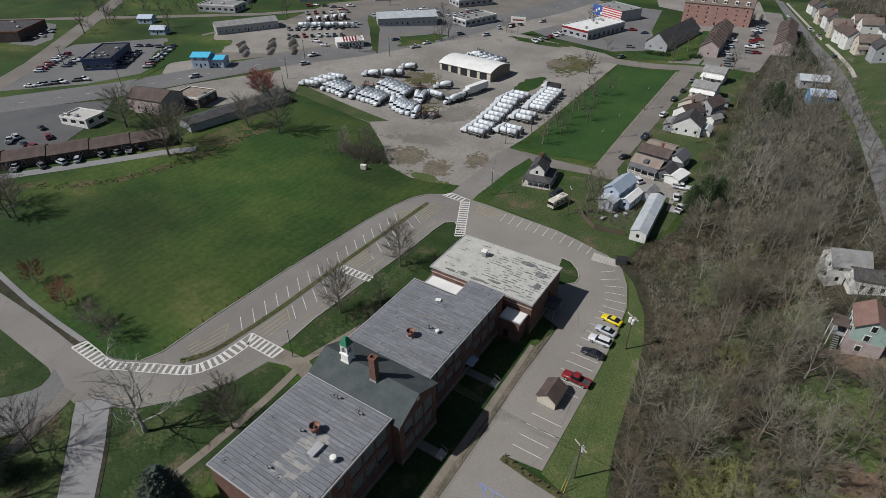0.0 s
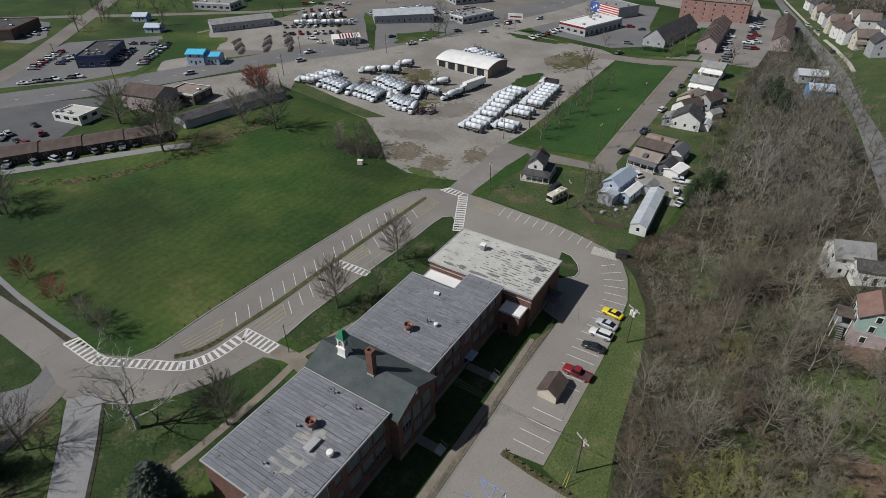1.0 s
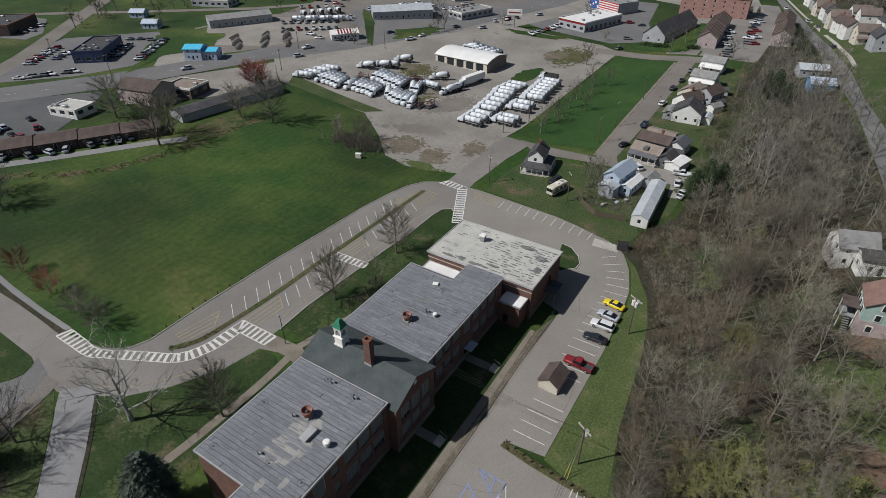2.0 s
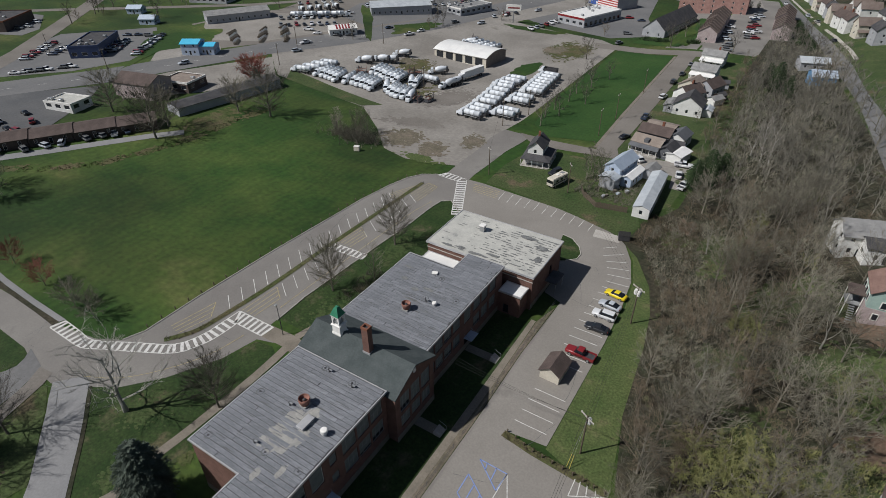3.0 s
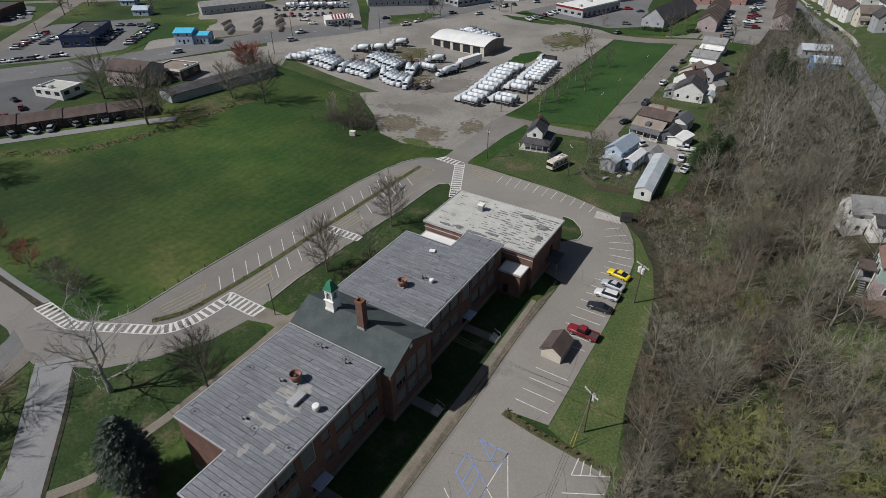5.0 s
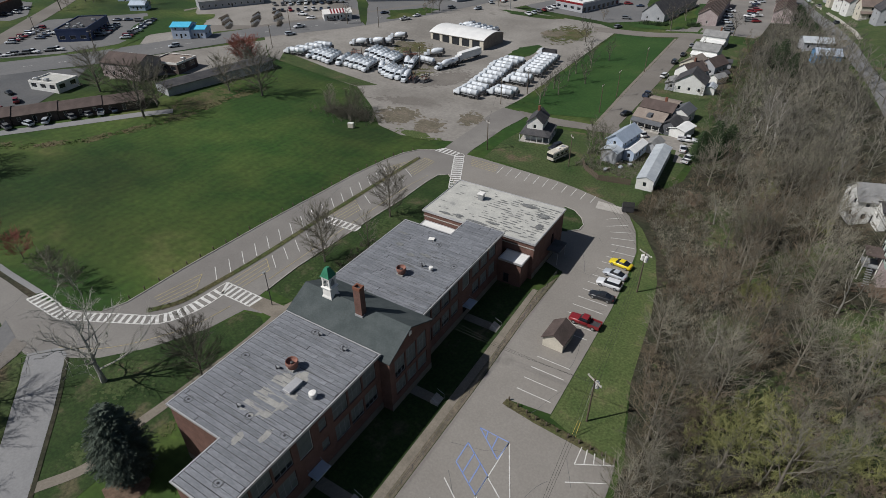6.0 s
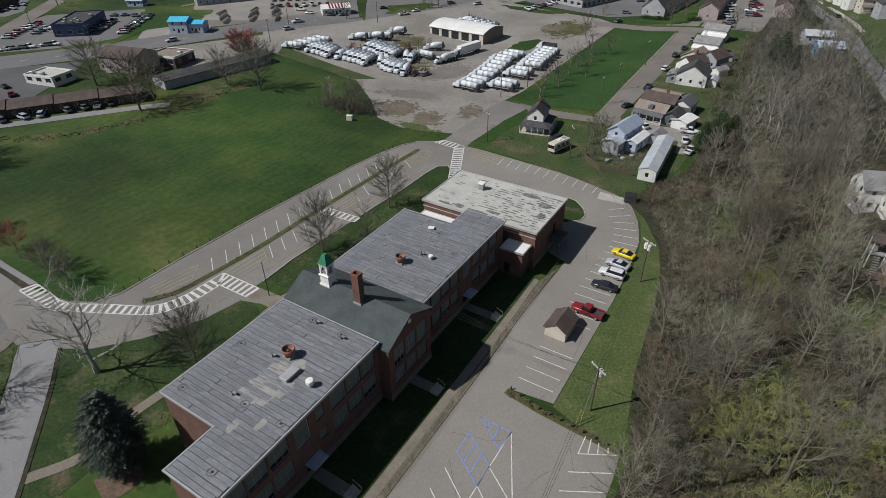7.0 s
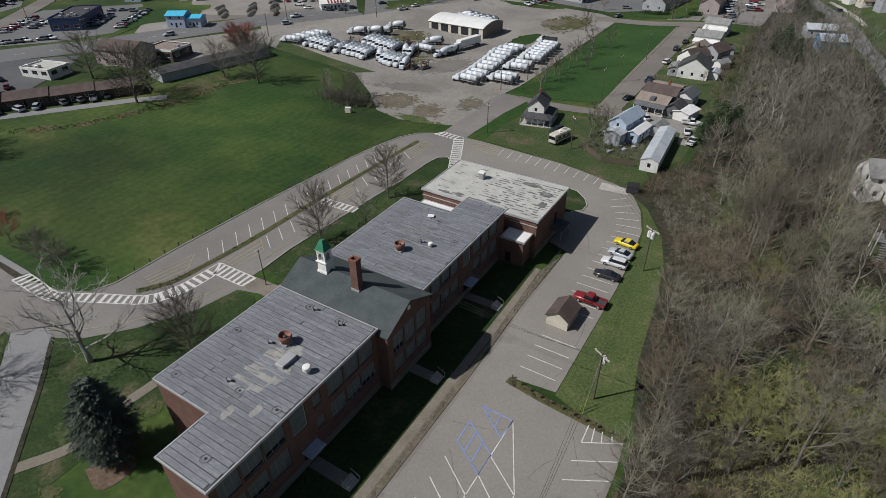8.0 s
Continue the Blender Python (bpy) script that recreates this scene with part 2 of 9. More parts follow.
M_PINE = pm("pine_needles", (0.020, 0.040, 0.015), (0.036, 0.062, 0.023), 0.9, 0.7, 5.0, 0.35, 0.3)
M_SHRUB = pm("brush", (0.088, 0.070, 0.048), (0.066, 0.061, 0.036), 0.95, 0.3, 3.0, 0.4, 0.3)
M_WOODPOLE = pm("weathered_pole", (0.085, 0.068, 0.05), (0.13, 0.105, 0.078), 0.9, 0.8, 6.0, 0.2, 0.2)
M_YELLOWGUARD = pm("yellow_guy_guard", (0.45, 0.36, 0.08), (0.38, 0.30, 0.08), 0.7, 1, 8, 0.1, 0.1)


def paint(name, col, rough=0.28):
    m = pm(name, col, tuple(v * 0.9 for v in col), rough, 1.0, 6.0, 0.04, 0.0, spec=0.5)
    m.node_tree.nodes["Principled BSDF"].inputs["Coat Weight"].default_value = 0.4
    return m


P_WHITE, P_SILVER, P_BLACK = paint("white_car_paint", (0.62, 0.63, 0.645)), paint("silver_car_paint", (0.42, 0.45, 0.49)), paint("black_car_paint", (0.022, 0.024, 0.028))
P_RED, P_YELLOW, P_NAVY = paint("dark_red_car_paint", (0.21, 0.018, 0.022)), paint("yellow_car_paint", (0.72, 0.56, 0.02)), paint("dark_blue_car_paint", (0.035, 0.05, 0.085))
P_BLUE, P_SCARLET = paint("mural_blue_paint", (0.05, 0.11, 0.36)), paint("mural_red_paint", (0.42, 0.04, 0.045))
P_TRUCK = paint("truck_white_paint", (0.66, 0.70, 0.74))
P_GREY = paint("grey_car_paint", (0.14, 0.145, 0.15))

# ---- shape helpers ----
def sm(v):
    v = min(1.0, max(0.0, v))
    return v * v * (3 - 2 * v)


def ground_z(x, y):
    """Height of the land: flat round the school, a wooded bank to the east, slightly lower ground to the north."""
    hill = 8 * sm((x + 6) / 40)
    west = 3.0 * sm((-x - 140) / 110)
    north = -2 * sm((y - 120) / 70) * sm((-x - 40) / 30) * (1 - sm((-x - 120) / 60))
    return hill + west + north


def mesh_ob(name, bm, material, parent=None, label="", smooth=False):
    me = bpy.data.meshes.new(name)
    bm.normal_update()
    bm.to_mesh(me)
    bm.free()
    for m in material if isinstance(material, (list, tuple)) else [material]:
        me.materials.append(m)
    if smooth:
        for p in me.polygons:
            p.use_smooth = True
    ob = new(name, me)
    if parent:
        ob.parent = parent
    if label:
        ob["label"] = label
    return ob


def part(name, bm, material, parent, label="", smooth=False):
    return mesh_ob(name, bm, material, parent, label, smooth)


def thing(name, label, category, m=None, group="", kind=""):
    ob = tagged(new(name), label, category, group, kind)
    ob.empty_display_size = 0.3
    if m is not None:
        ob.matrix_basis = m
    return ob


def box(bm, x0, x1, y0, y1, z0, z1, m=None):
    vs = [bm.verts.new((x, y, z)) for z in (z0, z1) for x, y in ((x0, y0), (x1, y0), (x1, y1), (x0, y1))]
    for f in ((3, 2, 1, 0), (4, 5, 6, 7), (0, 1, 5, 4), (1, 2, 6, 5), (2, 3, 7, 6), (3, 0, 4, 7)):
        bm.faces.new([vs[i] for i in f])
    if m is not None:
        bmesh.ops.transform(bm, matrix=m, verts=vs)
    return vs


def boxes(*dims):
    bm = bmesh.new()
    for d in dims:
        box(bm, *d)
    return bm


def bevelled(bm, width, segments=2):
    bmesh.ops.bevel(bm, geom=bm.edges[:], offset=width, segments=segments, affect="EDGES", clamp_overlap=True)
    return bm


def tube(bm, p0, p1, r0, r1, sides=6, cap=True):
    p0, p1 = Vector(p0), Vector(p1)
    d = (p1 - p0).normalized()
    u = d.orthogonal().normalized()
    v = d.cross(u)
    rings = []
    for p, r in ((p0, r0), (p1, r1)):
        rings.append([bm.verts.new(p + r * (math.cos(2 * math.pi * k / sides) * u + math.sin(2 * math.pi * k / sides) * v)) for k in range(sides)])
    for k in range(sides):
        j = (k + 1) % sides
        bm.faces.new((rings[0][k], rings[0][j], rings[1][j], rings[1][k]))
    if cap:
        bm.faces.new(rings[0][::-1])
        bm.faces.new(rings[1])
    return bm


def lathe(bm, profile, sides=16, m=None):
    """Turns a profile of (radius, z) about the z axis."""
    made, rings = [], []
    for r, z in profile:
        rings.append([bm.verts.new((r * math.cos(2 * math.pi * k / sides), r * math.sin(2 * math.pi * k / sides), z)) for k in range(sides)])
        made += rings[-1]
    for a, b in zip(rings, rings[1:]):
        for k in range(sides):
            j = (k + 1) % sides
            bm.faces.new((a[k], a[j], b[j], b[k]))
    bm.faces.new(rings[0][::-1])
    bm.faces.new(rings[-1])
    if m is not None:
        bmesh.ops.transform(bm, matrix=m, verts=made)
    return bm


def sheet(name, pts, dz, material, label, category, step=8.0, kind="structure"):
    """A thin layer on the land with the given outline."""
    bm = bmesh.new()
    f = bm.faces.new([bm.verts.new((x, y, 0)) for x, y in pts])
    bm.normal_update()
    if f.normal.z < 0:
        f.normal_flip()
    bmesh.ops.triangulate(bm, faces=bm.faces[:])
    for axis in (0, 1):
        lo, hi = min(p[axis] for p in pts), max(p[axis] for p in pts)
        k = math.floor(lo / step) + 1
        while k * step < hi:
            co = [0, 0, 0]
            co[axis] = k * step
            no = [0, 0, 0]
            no[axis] = 1
            bmesh.ops.bisect_plane(bm, geom=bm.verts[:] + bm.edges[:] + bm.faces[:], dist=1e-4, plane_co=co, plane_no=no)
            k += 1
    bmesh.ops.triangulate(bm, faces=bm.faces[:])
    for v in bm.verts:
        v.co.z = ground_z(v.co.x, v.co.y) + dz
    return tagged(mesh_ob(name, bm, material), label, category, kind=kind)


def ribbon(pts, width):
    """The outline of a strip of that width along a line."""
    left, right = [], []
    for k, p in enumerate(pts):
        a, b = Vector(pts[max(0, k - 1)]), Vector(pts[min(len(pts) - 1, k + 1)])
        d = (b - a).normalized()
        n = Vector((-d.y, d.x)) * width / 2
        left.append(tuple(Vector(p) + n))
        right.append(tuple(Vector(p) - n))
    return left + right[::-1]


def along(pts, step, start=0.0):
    """Points and headings at even steps along a line."""
    out, left = [], start
    for a, b in zip(pts, pts[1:]):
        a, b = Vector(a), Vector(b)
        length = (b - a).length
        while left < length:
            out.append((a + (b - a) * (left / length), math.atan2(b.y - a.y, b.x - a.x)))
            left += step
        left -= length
    return out


def resample(pts, n):
    """Rounds a line off: n points of a curve through its corners."""
    p = [Vector(q) for q in pts]
    p = [p[0] * 2 - p[1], *p, p[-1] * 2 - p[-2]]
    out = []
    for k in range(1, len(p) - 2):
        for j in range(n):
            t = j / n
            a, b, c, d = p[k - 1 : k + 3]
            out.append(tuple(0.5 * ((2 * b) + (c - a) * t + (2 * a - 5 * b + 4 * c - d) * t * t + (3 * b - a - 3 * c + d) * t ** 3)))
    return out + [tuple(p[-2])]

# ---- ground, roads, paving ----
def ragged(pts, n):
    """A closed uneven outline round the given corners."""
    line = resample(pts + pts[:1], n)[:-1]
    cx, cy = sum(p[0] for p in line) / len(line), sum(p[1] for p in line) / len(line)
    rng = random.Random(int(cx * 13 + cy * 7))
    out = []
    for x, y in line:
        k = rng.uniform(0.78, 1.12)
        out.append((cx + (x - cx) * k, cy + (y - cy) * k))
    return out


def soft_patch(name, pts, dz, material, label, category, seed=1, grain=1.0, cover=1.5):
    """A patch on the land that thins out towards its rim: very many small uneven spots."""
    cx, cy = sum(p[0] for p in pts) / len(pts), sum(p[1] for p in pts) / len(pts)
    rng = random.Random(seed + int(cx * 13 + cy * 7))
    line = resample(pts + pts[:1], 6)[:-1]
    reach = [(math.atan2(y - cy, x - cx), math.hypot(x - cx, y - cy)) for x, y in line]
    area = sum(r * r for _, r in reach) / len(reach) * math.pi
    v, f = [], []
    for k in range(int(min(900, cover * area / (grain * grain)))):
        a = rng.uniform(-math.pi, math.pi)
        r = min(reach, key=lambda q: abs(math.remainder(q[0] - a, 2 * math.pi)))[1]
        u = math.sqrt(rng.random()) * rng.uniform(0.55, 1.18)
        x, y, w = cx + r * u * math.cos(a), cy + r * u * math.sin(a), grain * rng.uniform(0.35, 1.25) * (1.25 - 0.7 * u)
        n, turn = 7, rng.uniform(0, 6)
        base = len(v)
        for j in range(n):
            q = w * rng.uniform(0.6, 1.2)
            px, py = x + q * math.cos(turn + 2 * math.pi * j / n) * 1.3, y + q * math.sin(turn + 2 * math.pi * j / n)
            v.append((px, py, ground_z(px, py) + dz + 0.00004 * k))
        f.append(tuple(range(base, base + n)))
    me = bpy.data.meshes.new(name)
    me.from_pydata(v, [], f)
    me.materials.append(material)
    return tagged(new(name, me), label, category, kind="stuff")


def make_ground():
    fx = [-3000, -1800, -1100, -800, -600, -500, -430] + list(range(-380, 100, 5)) + [120, 160, 220, 320, 480, 700, 1100, 1800, 3000]
    fy = [-1500, -600, -250, -120, -60] + list(range(-30, 420, 5)) + [450, 500, 560, 640, 760, 900, 1200, 1700, 2400, 3600]
    verts = [(x, y, ground_z(x, y)) for y in fy for x in fx]
    n = len(fx)
    faces = [(j * n + i, j * n + i + 1, (j + 1) * n + i + 1, (j + 1) * n + i) for j in range(len(fy) - 1) for i in range(n - 1)]
    me = bpy.data.meshes.new("ground")
    me.from_pydata(verts, [], faces)
    me.materials.append(M_GRASS)
    return tagged(new("ground", me), "wide green mown grass field with paler streaks", "ground", kind="structure")


make_ground()
DRIVE = [(-165, 28.0), (-130, 28.6), (-108.9, 29.1), (-99.4, 30.6), (-94.5, 33.2), (-93.0, 37.0), (-93.0, 50.0), (-92.2, 70.0), (-90.8, 88.9), (-90.1, 100.0), (-88.5, 110.5), (-86.8, 117.0), (-84.2, 121.2), (-80.2, 123.6), (-78.7, 126.3), (-79.1, 134.0), (-79.6, 146.0), (-81.2, 157.9), (-80.6, 167.0), (-70.2, 166.2), (-70.6, 158.2), (-71.4, 149.8), (-71.2, 137.6), (-71.3, 129.3), (-71.0, 125.3), (-62.9, 108.1), (-69.0, 112.4), (-71.2, 110.6), (-71.7, 106), (-71.8, 96), (-72.5, 86.7), (-73.2, 74.2), (-73.8, 61.3), (-73.4, 51.3), (-69.2, 50.0), (-69.2, 48.0), (-72.6, 47.0), (-74.2, 40.0), (-78.9, 31.6), (-83.9, 25.8), (-89.2, 22.6), (-95.1, 19.9), (-101.3, 20.3), (-108.4, 22.0), (-127.5, 22.3), (-165, 22.6)]
sheet("drive", DRIVE, 0.06, M_ASPH, "worn light-grey asphalt drive curving round the field", "road", 10)
LOT = [(-71.2, 125.5), (-66.2, 125.6), (-58.4, 124.9), (-51, 124.3), (-43, 123.6), (-37, 122.3), (-31.5, 120.6), (-27.5, 119.6), (-23.2, 117.2), (-19.5, 110.4), (-17.0, 102.5), (-16.1, 92.9), (-15.6, 81.6), (-15.6, 72.4), (-15.6, 54.2), (-22.6, 53.4), (-17.0, 51.9), (-11.7, 51.4), (-4.9, 50.8), (-4.5, 46.7), (-4.4, 40), (-4.4, 5), (-27.4, 5), (-27.4, 52.1), (-27.8, 70.4), (-27.4, 88.0), (-31.6, 89.5), (-31.7, 98.0), (-57, 98.2), (-57, 100), (-64.6, 109.5)]
sheet("parking_lot", LOT, 0.07, M_LOT, "worn grey asphalt parking lot behind the school", "parking lot", 10)
sheet("gravel_yard", [(-197.9, 171.9), (-187, 163.7), (-160, 160.5), (-136.0, 157.5), (-118, 143), (-105.3, 130.3), (-95, 127.5), (-85.4, 129.5), (-79.0, 131.5), (-79.4, 150), (-80.2, 168.0), (-79.4, 177.5), (-79.5, 200), (-80.7, 292.0), (-92.6, 300.5), (-147.2, 310.6), (-166, 268), (-181.5, 229.7), (-197.2, 199.7)], 0.05, M_GRAVEL, "pale gravel truck yard with worn dirt patches", "gravel yard", 10)
HWY_S = [(-300, 20), (-280.4, 45.0), (-257.4, 81.2), (-235.3, 116.5), (-210.3, 184.0), (-190.9, 219.1), (-173.1, 264.9), (-160.7, 321.4), (-147.0, 376.1), (-141.0, 423.9), (-120, 560)]
HWY_N = [(-318, 20), (-299, 50), (-276.7, 87.9), (-252.0, 128.2), (-225.3, 194.6), (-206.4, 237.9), (-190.3, 279.5), (-176.5, 336.2), (-167.3, 384.5), (-160, 424), (-140, 560)]
sheet("highway", HWY_S + HWY_N[::-1], 0.12, M_ROAD, "wide pale-grey asphalt highway with faint lane lines", "road", 10)
sheet("residential_street", [(-74.8, 167.1), (-47.4, 164.8), (-48.8, 200), (-50.9, 287), (-90.8, 284.8), (-93.3, 293.9), (-35.9, 297.3), (-34.0, 287.4), (-43.0, 286.5), (-41.8, 240), (-41.4, 197.2), (-41.4, 168), (-38.2, 160.4), (-66.2, 159.2)], 0.10, M_STREET, "worn brownish asphalt street beside houses", "road", 8)
sheet("hill_pavement", ribbon([(-26, 476), (-20.6, 457.1), (-2.7, 395.9), (9.6, 345.5), (16.4, 311.4), (18.6, 295)], 1.6), 0.30, M_CONC, "pale pavement beside the hill road", "pavement", 4)
sheet("hill_road", [(-35.4, 487), (-33.4, 479.0), (-12.7, 395.1), (2.8, 336.6), (10.6, 290), (20.5, 232), (31, 140), (38.5, 140), (27.4, 219), (22.4, 247.0), (17.6, 285.8), (8.4, 336.6), (-5.5, 394.9), (-23.5, 459.4), (-29, 480)], 0.28, M_ROAD, "grey asphalt road climbing beside the woods", "road", 4)
sheet("roadside_apron", [(-212, 184), (-192, 219), (-174, 265), (-161, 321), (-147, 376), (-141, 424), (-118, 424), (-128, 376), (-147, 310.5), (-166, 268), (-181.4, 229.6), (-197, 199.6), (-197.8, 172.2)], 0.08, M_GRAVEL, "pale dusty apron beside the highway", "pavement", 10)
sheet("shop_apron", [(-225, 194), (-206, 238), (-190, 279), (-176, 336), (-167, 384), (-160, 424), (-215, 424), (-250, 350), (-285, 300), (-275, 250), (-285, 235), (-290, 200), (-256, 178), (-240, 170)], 0.06, M_STREET, "tan-grey paved ground round roadside shops", "pavement", 10)
sheet("hill_lawn", [(38.5, 130), (27.0, 219), (22.0, 247), (17.2, 285.8), (8.0, 336.6), (-5.9, 394.9), (-23.9, 459.4), (-28, 478), (10, 500), (130, 500), (130, 130)], 0.22, M_ROUGH, "rough olive-brown grass below the hill houses", "grass", 8)
sheet("hill_wood_floor", [(2, 455), (12, 429), (26, 400), (44, 372), (60, 340), (130, 340), (130, 500), (-5, 500)], 0.26, M_LITTER, "brown leaf litter of the wooded hillside", "woodland floor", 8)
sheet("tree_street", ribbon([(-278, 78), (-293.9, 97.6), (-313.6, 122.5), (-349.4, 159.5), (-419.1, 230.5), (-520, 333)], 10), 0.11, M_STREET, "pale side street between lawns", "road", 12)
sheet("cross_street", ribbon([(-520, 75), (-423.1, 155.6), (-390.9, 182.2), (-352.3, 210.6), (-300, 252), (-262, 300)], 7), 0.10, M_STREET, "pale side street between lawns", "road", 12)
sheet("dark_store_lot", [(-415, 165), (-383.5, 169), (-351, 150), (-345, 138), (-361, 132), (-372, 146)], 0.09, M_ROAD, "grey car park beside the dark store", "parking lot", 10)
sheet("blue_shop_apron", [(-246.8, 144.9), (-261.2, 158.8), (-263.6, 179.4), (-238.5, 176.9), (-221.5, 162.6), (-226, 152)], 0.09, M_GRAVEL, "tan gravel apron round the blue shop", "driveway", 10)
sheet("side_drive", [(-95.0, 20.2), (-92.0, 17.9), (-89.3, 16.1), (-85.3, 13.1), (-80.8, 9.8), (-78.0, 7.7), (-75.1, 4.9), (-66, -4), (-57, -2.0), (-63, 2.6), (-69.7, 8.2), (-73.0, 10.9), (-78.7, 15.6), (-82.7, 18.7), (-86.5, 21.4), (-89.2, 23.6), (-91.5, 24.2)], 0.09, M_SIDE, "pale worn side drive", "road", 10)
sheet("side_road", [(-107.2, 22.6), (-105.5, 20.6), (-104.7, 18.8), (-105.2, 16.9), (-107.1, 14.2), (-113, 7), (-104, 1), (-97.2, 11), (-98.0, 15.5), (-99.2, 18.4), (-100.8, 21.2)], 0.085, M_ROAD, "blue-grey patched asphalt side road", "road", 10)
sheet("side_apron", [(-100.8, 21.0), (-98.7, 17.5), (-97.6, 14.0), (-96.0, 9.3), (-93.0, 2.0), (-90.0, 1.0), (-92.6, 8.0), (-94.1, 12.8), (-96.0, 19.0), (-97.3, 21.4)], 0.095, M_STREET, "tan worn concrete strip beside the side road", "driveway", 10)
sheet("corner_lawn", [(-95.8, 18.7), (-95.0, 19.3), (-90.2, 16.5), (-86.3, 13.6), (-81.5, 10.2), (-77.7, 7.3), (-80, -2), (-90.0, 1.2), (-92.4, 8.0), (-93.9, 12.8)], 0.052, M_ROUGH, "thin olive-green lawn between two drives", "lawn", 6)
sheet("corner_lawn", [(-128, 22), (-115.3, 22.4), (-107.2, 22.2), (-105.8, 20.8), (-105.0, 18.4), (-107.3, 14.4), (-113, 8), (-128, 6)], 0.052, M_LAWN, "dark green lawn at the road corner", "lawn", 6)
sheet("store_lot", [(-262.7, 79.7), (-233.6, 113.4), (-222.3, 101.7), (-210.8, 82.1), (-206, 68), (-217.6, 50.1), (-240, 40)], 0.10, M_ASPH_D, "dark asphalt shop car park", "parking lot", 8)
sheet("motel_lot", ribbon([(-212, 40), (-203.5, 53), (-193, 69), (-176.5, 95.5), (-170, 104)], 4.0), 0.09, M_SIDE, "pale concrete strip beside the motel row", "pavement", 8)
sheet("shed_lot", [(-214, 110), (-196, 132), (-184, 160), (-197, 171), (-207, 180), (-226, 140), (-231, 120)], 0.06, M_GRAVEL, "pale gravel yard behind brick building", "gravel yard", 8)
sheet("dealer_lot", [(-262, 118), (-285, 92), (-310, 110), (-330, 150), (-300, 185), (-268, 165), (-255, 140)], 0.07, M_ROAD, "asphalt lot full of parked cars", "parking lot", 8)
sheet("salvage_lot", [(-229, 195), (-212, 236), (-232, 250), (-262, 246), (-290, 232), (-285, 200), (-256, 180)], 0.07, M_GRAVEL, "tan dirt storage yard beside the highway", "yard", 8)
sheet("shop_lot", [(-205, 248), (-184, 300), (-186, 330), (-225, 330), (-245, 290), (-235, 258)], 0.065, M_ROAD, "grey asphalt lot beside the highway", "parking lot", 8)
sheet("store_forecourt", [(-160, 330), (-148, 378), (-135, 420), (-95, 420), (-85, 360), (-70, 322), (-90, 306), (-140, 318)], 0.055, M_ROAD, "grey asphalt forecourt", "parking lot", 8)
sheet("brick_hall_lot", [(-60, 300), (-20, 300), (-8, 350), (-25, 440), (-90, 440), (-62, 380)], 0.06, M_ASPH, "grey asphalt lot beside brown buildings", "parking lot", 8)
sheet("terrace_lawn", [(-77, 303), (-54.5, 303.5), (-50.5, 318), (-51.0, 372), (-58.5, 374), (-60.5, 330), (-63.0, 312), (-76, 310)], 0.10, M_PARK, "green lawn between the dark hall and the terrace", "lawn", 8)
sheet("far_lot", [(-43, 408), (-27, 400), (-42, 470), (-70, 520), (-130, 520), (-100, 430)], 0.075, M_GRAVEL, "pale bare lot beyond the brick block", "parking lot", 12)
sheet("woodland_floor", [(-23.7, 117.0), (-18.5, 112), (-13.1, 102.5), (-10.6, 94), (-9.0, 84.1), (-7.4, 66.3), (-4.0, 51.8), (-3.2, 40), (-3, -30), (130, -30), (130, 140), (42, 141), (33, 139), (27, 182), (16, 250), (2, 335), (-18, 335), (-20, 250), (-15, 180), (-16, 140), (-21, 128)], 0.14, M_LITTER, "brown leaf litter under bare woods with green patches", "woodland floor", 4)
sheet("lot_verge", [(-15.5, 53.7), (-15.5, 92.9), (-16.6, 102.5), (-19.0, 110.4), (-22.6, 116.6), (-18.5, 112), (-13.1, 102.5), (-10.6, 94), (-9.0, 84.1), (-7.4, 66.3), (-4.6, 51.5), (-11.7, 52.4)], 0.05, M_VERGE, "bright green mown verge beside the lot", "grass verge", 6)
sheet("lot_strip", ribbon([(-22.5, 52.9), (-17.0, 52.1), (-11.7, 51.7), (-5.0, 51.2)], 1.3), 0.085, M_DRYGRASS, "strip of dead brown grass across the lot corner", "grass verge", 4)
sheet("north_verge", [(-66, 126.2), (-58.4, 126), (-47.3, 123.9), (-36.1, 121.5), (-30.5, 119.8), (-24, 118), (-22, 126), (-24, 131), (-38, 140), (-48, 157), (-65, 157.5), (-67, 140)], 0.04, M_ROUGH, "rough green lawn round the small house", "lawn", 6)
sheet("school_lawn", [(-72.6, 87), (-71.8, 106), (-71.2, 110.4), (-69.0, 112.2), (-64.0, 108.5), (-57.5, 99), (-57, 82.0), (-66, 53.5), (-73.6, 53.5), (-74.0, 61.3), (-73.4, 74.2)], 0.045, M_LAWN, "green lawn strip before the school", "lawn", 6)
sheet("front_lawn", [(-72.2, 46.7), (-68.6, 47.2), (-62.4, 44), (-62.4, 3), (-69.5, 8.5), (-72.8, 11.2), (-78.5, 15.9), (-82.5, 19.0), (-86.3, 21.7), (-89.0, 23.9), (-84.2, 26.4), (-78.9, 32.0), (-74.0, 40.2)], 0.045, M_LAWN, "green front lawn with bare trees", "lawn", 6)
sheet("park_field", [(-48.8, 171), (-50.1, 200), (-52.2, 285), (-79.0, 286), (-78.0, 200), (-74.5, 178), (-66, 169)], 0.07, M_PARK, "green open field beside the street", "field", 8)
sheet("yard_verge", [(-181, 162.5), (-160, 160), (-137, 158), (-131, 163.5), (-160, 167.5), (-188, 172.5)], 0.09, M_ROUGH, "rough grass strip along the truck yard", "grass verge", 8)
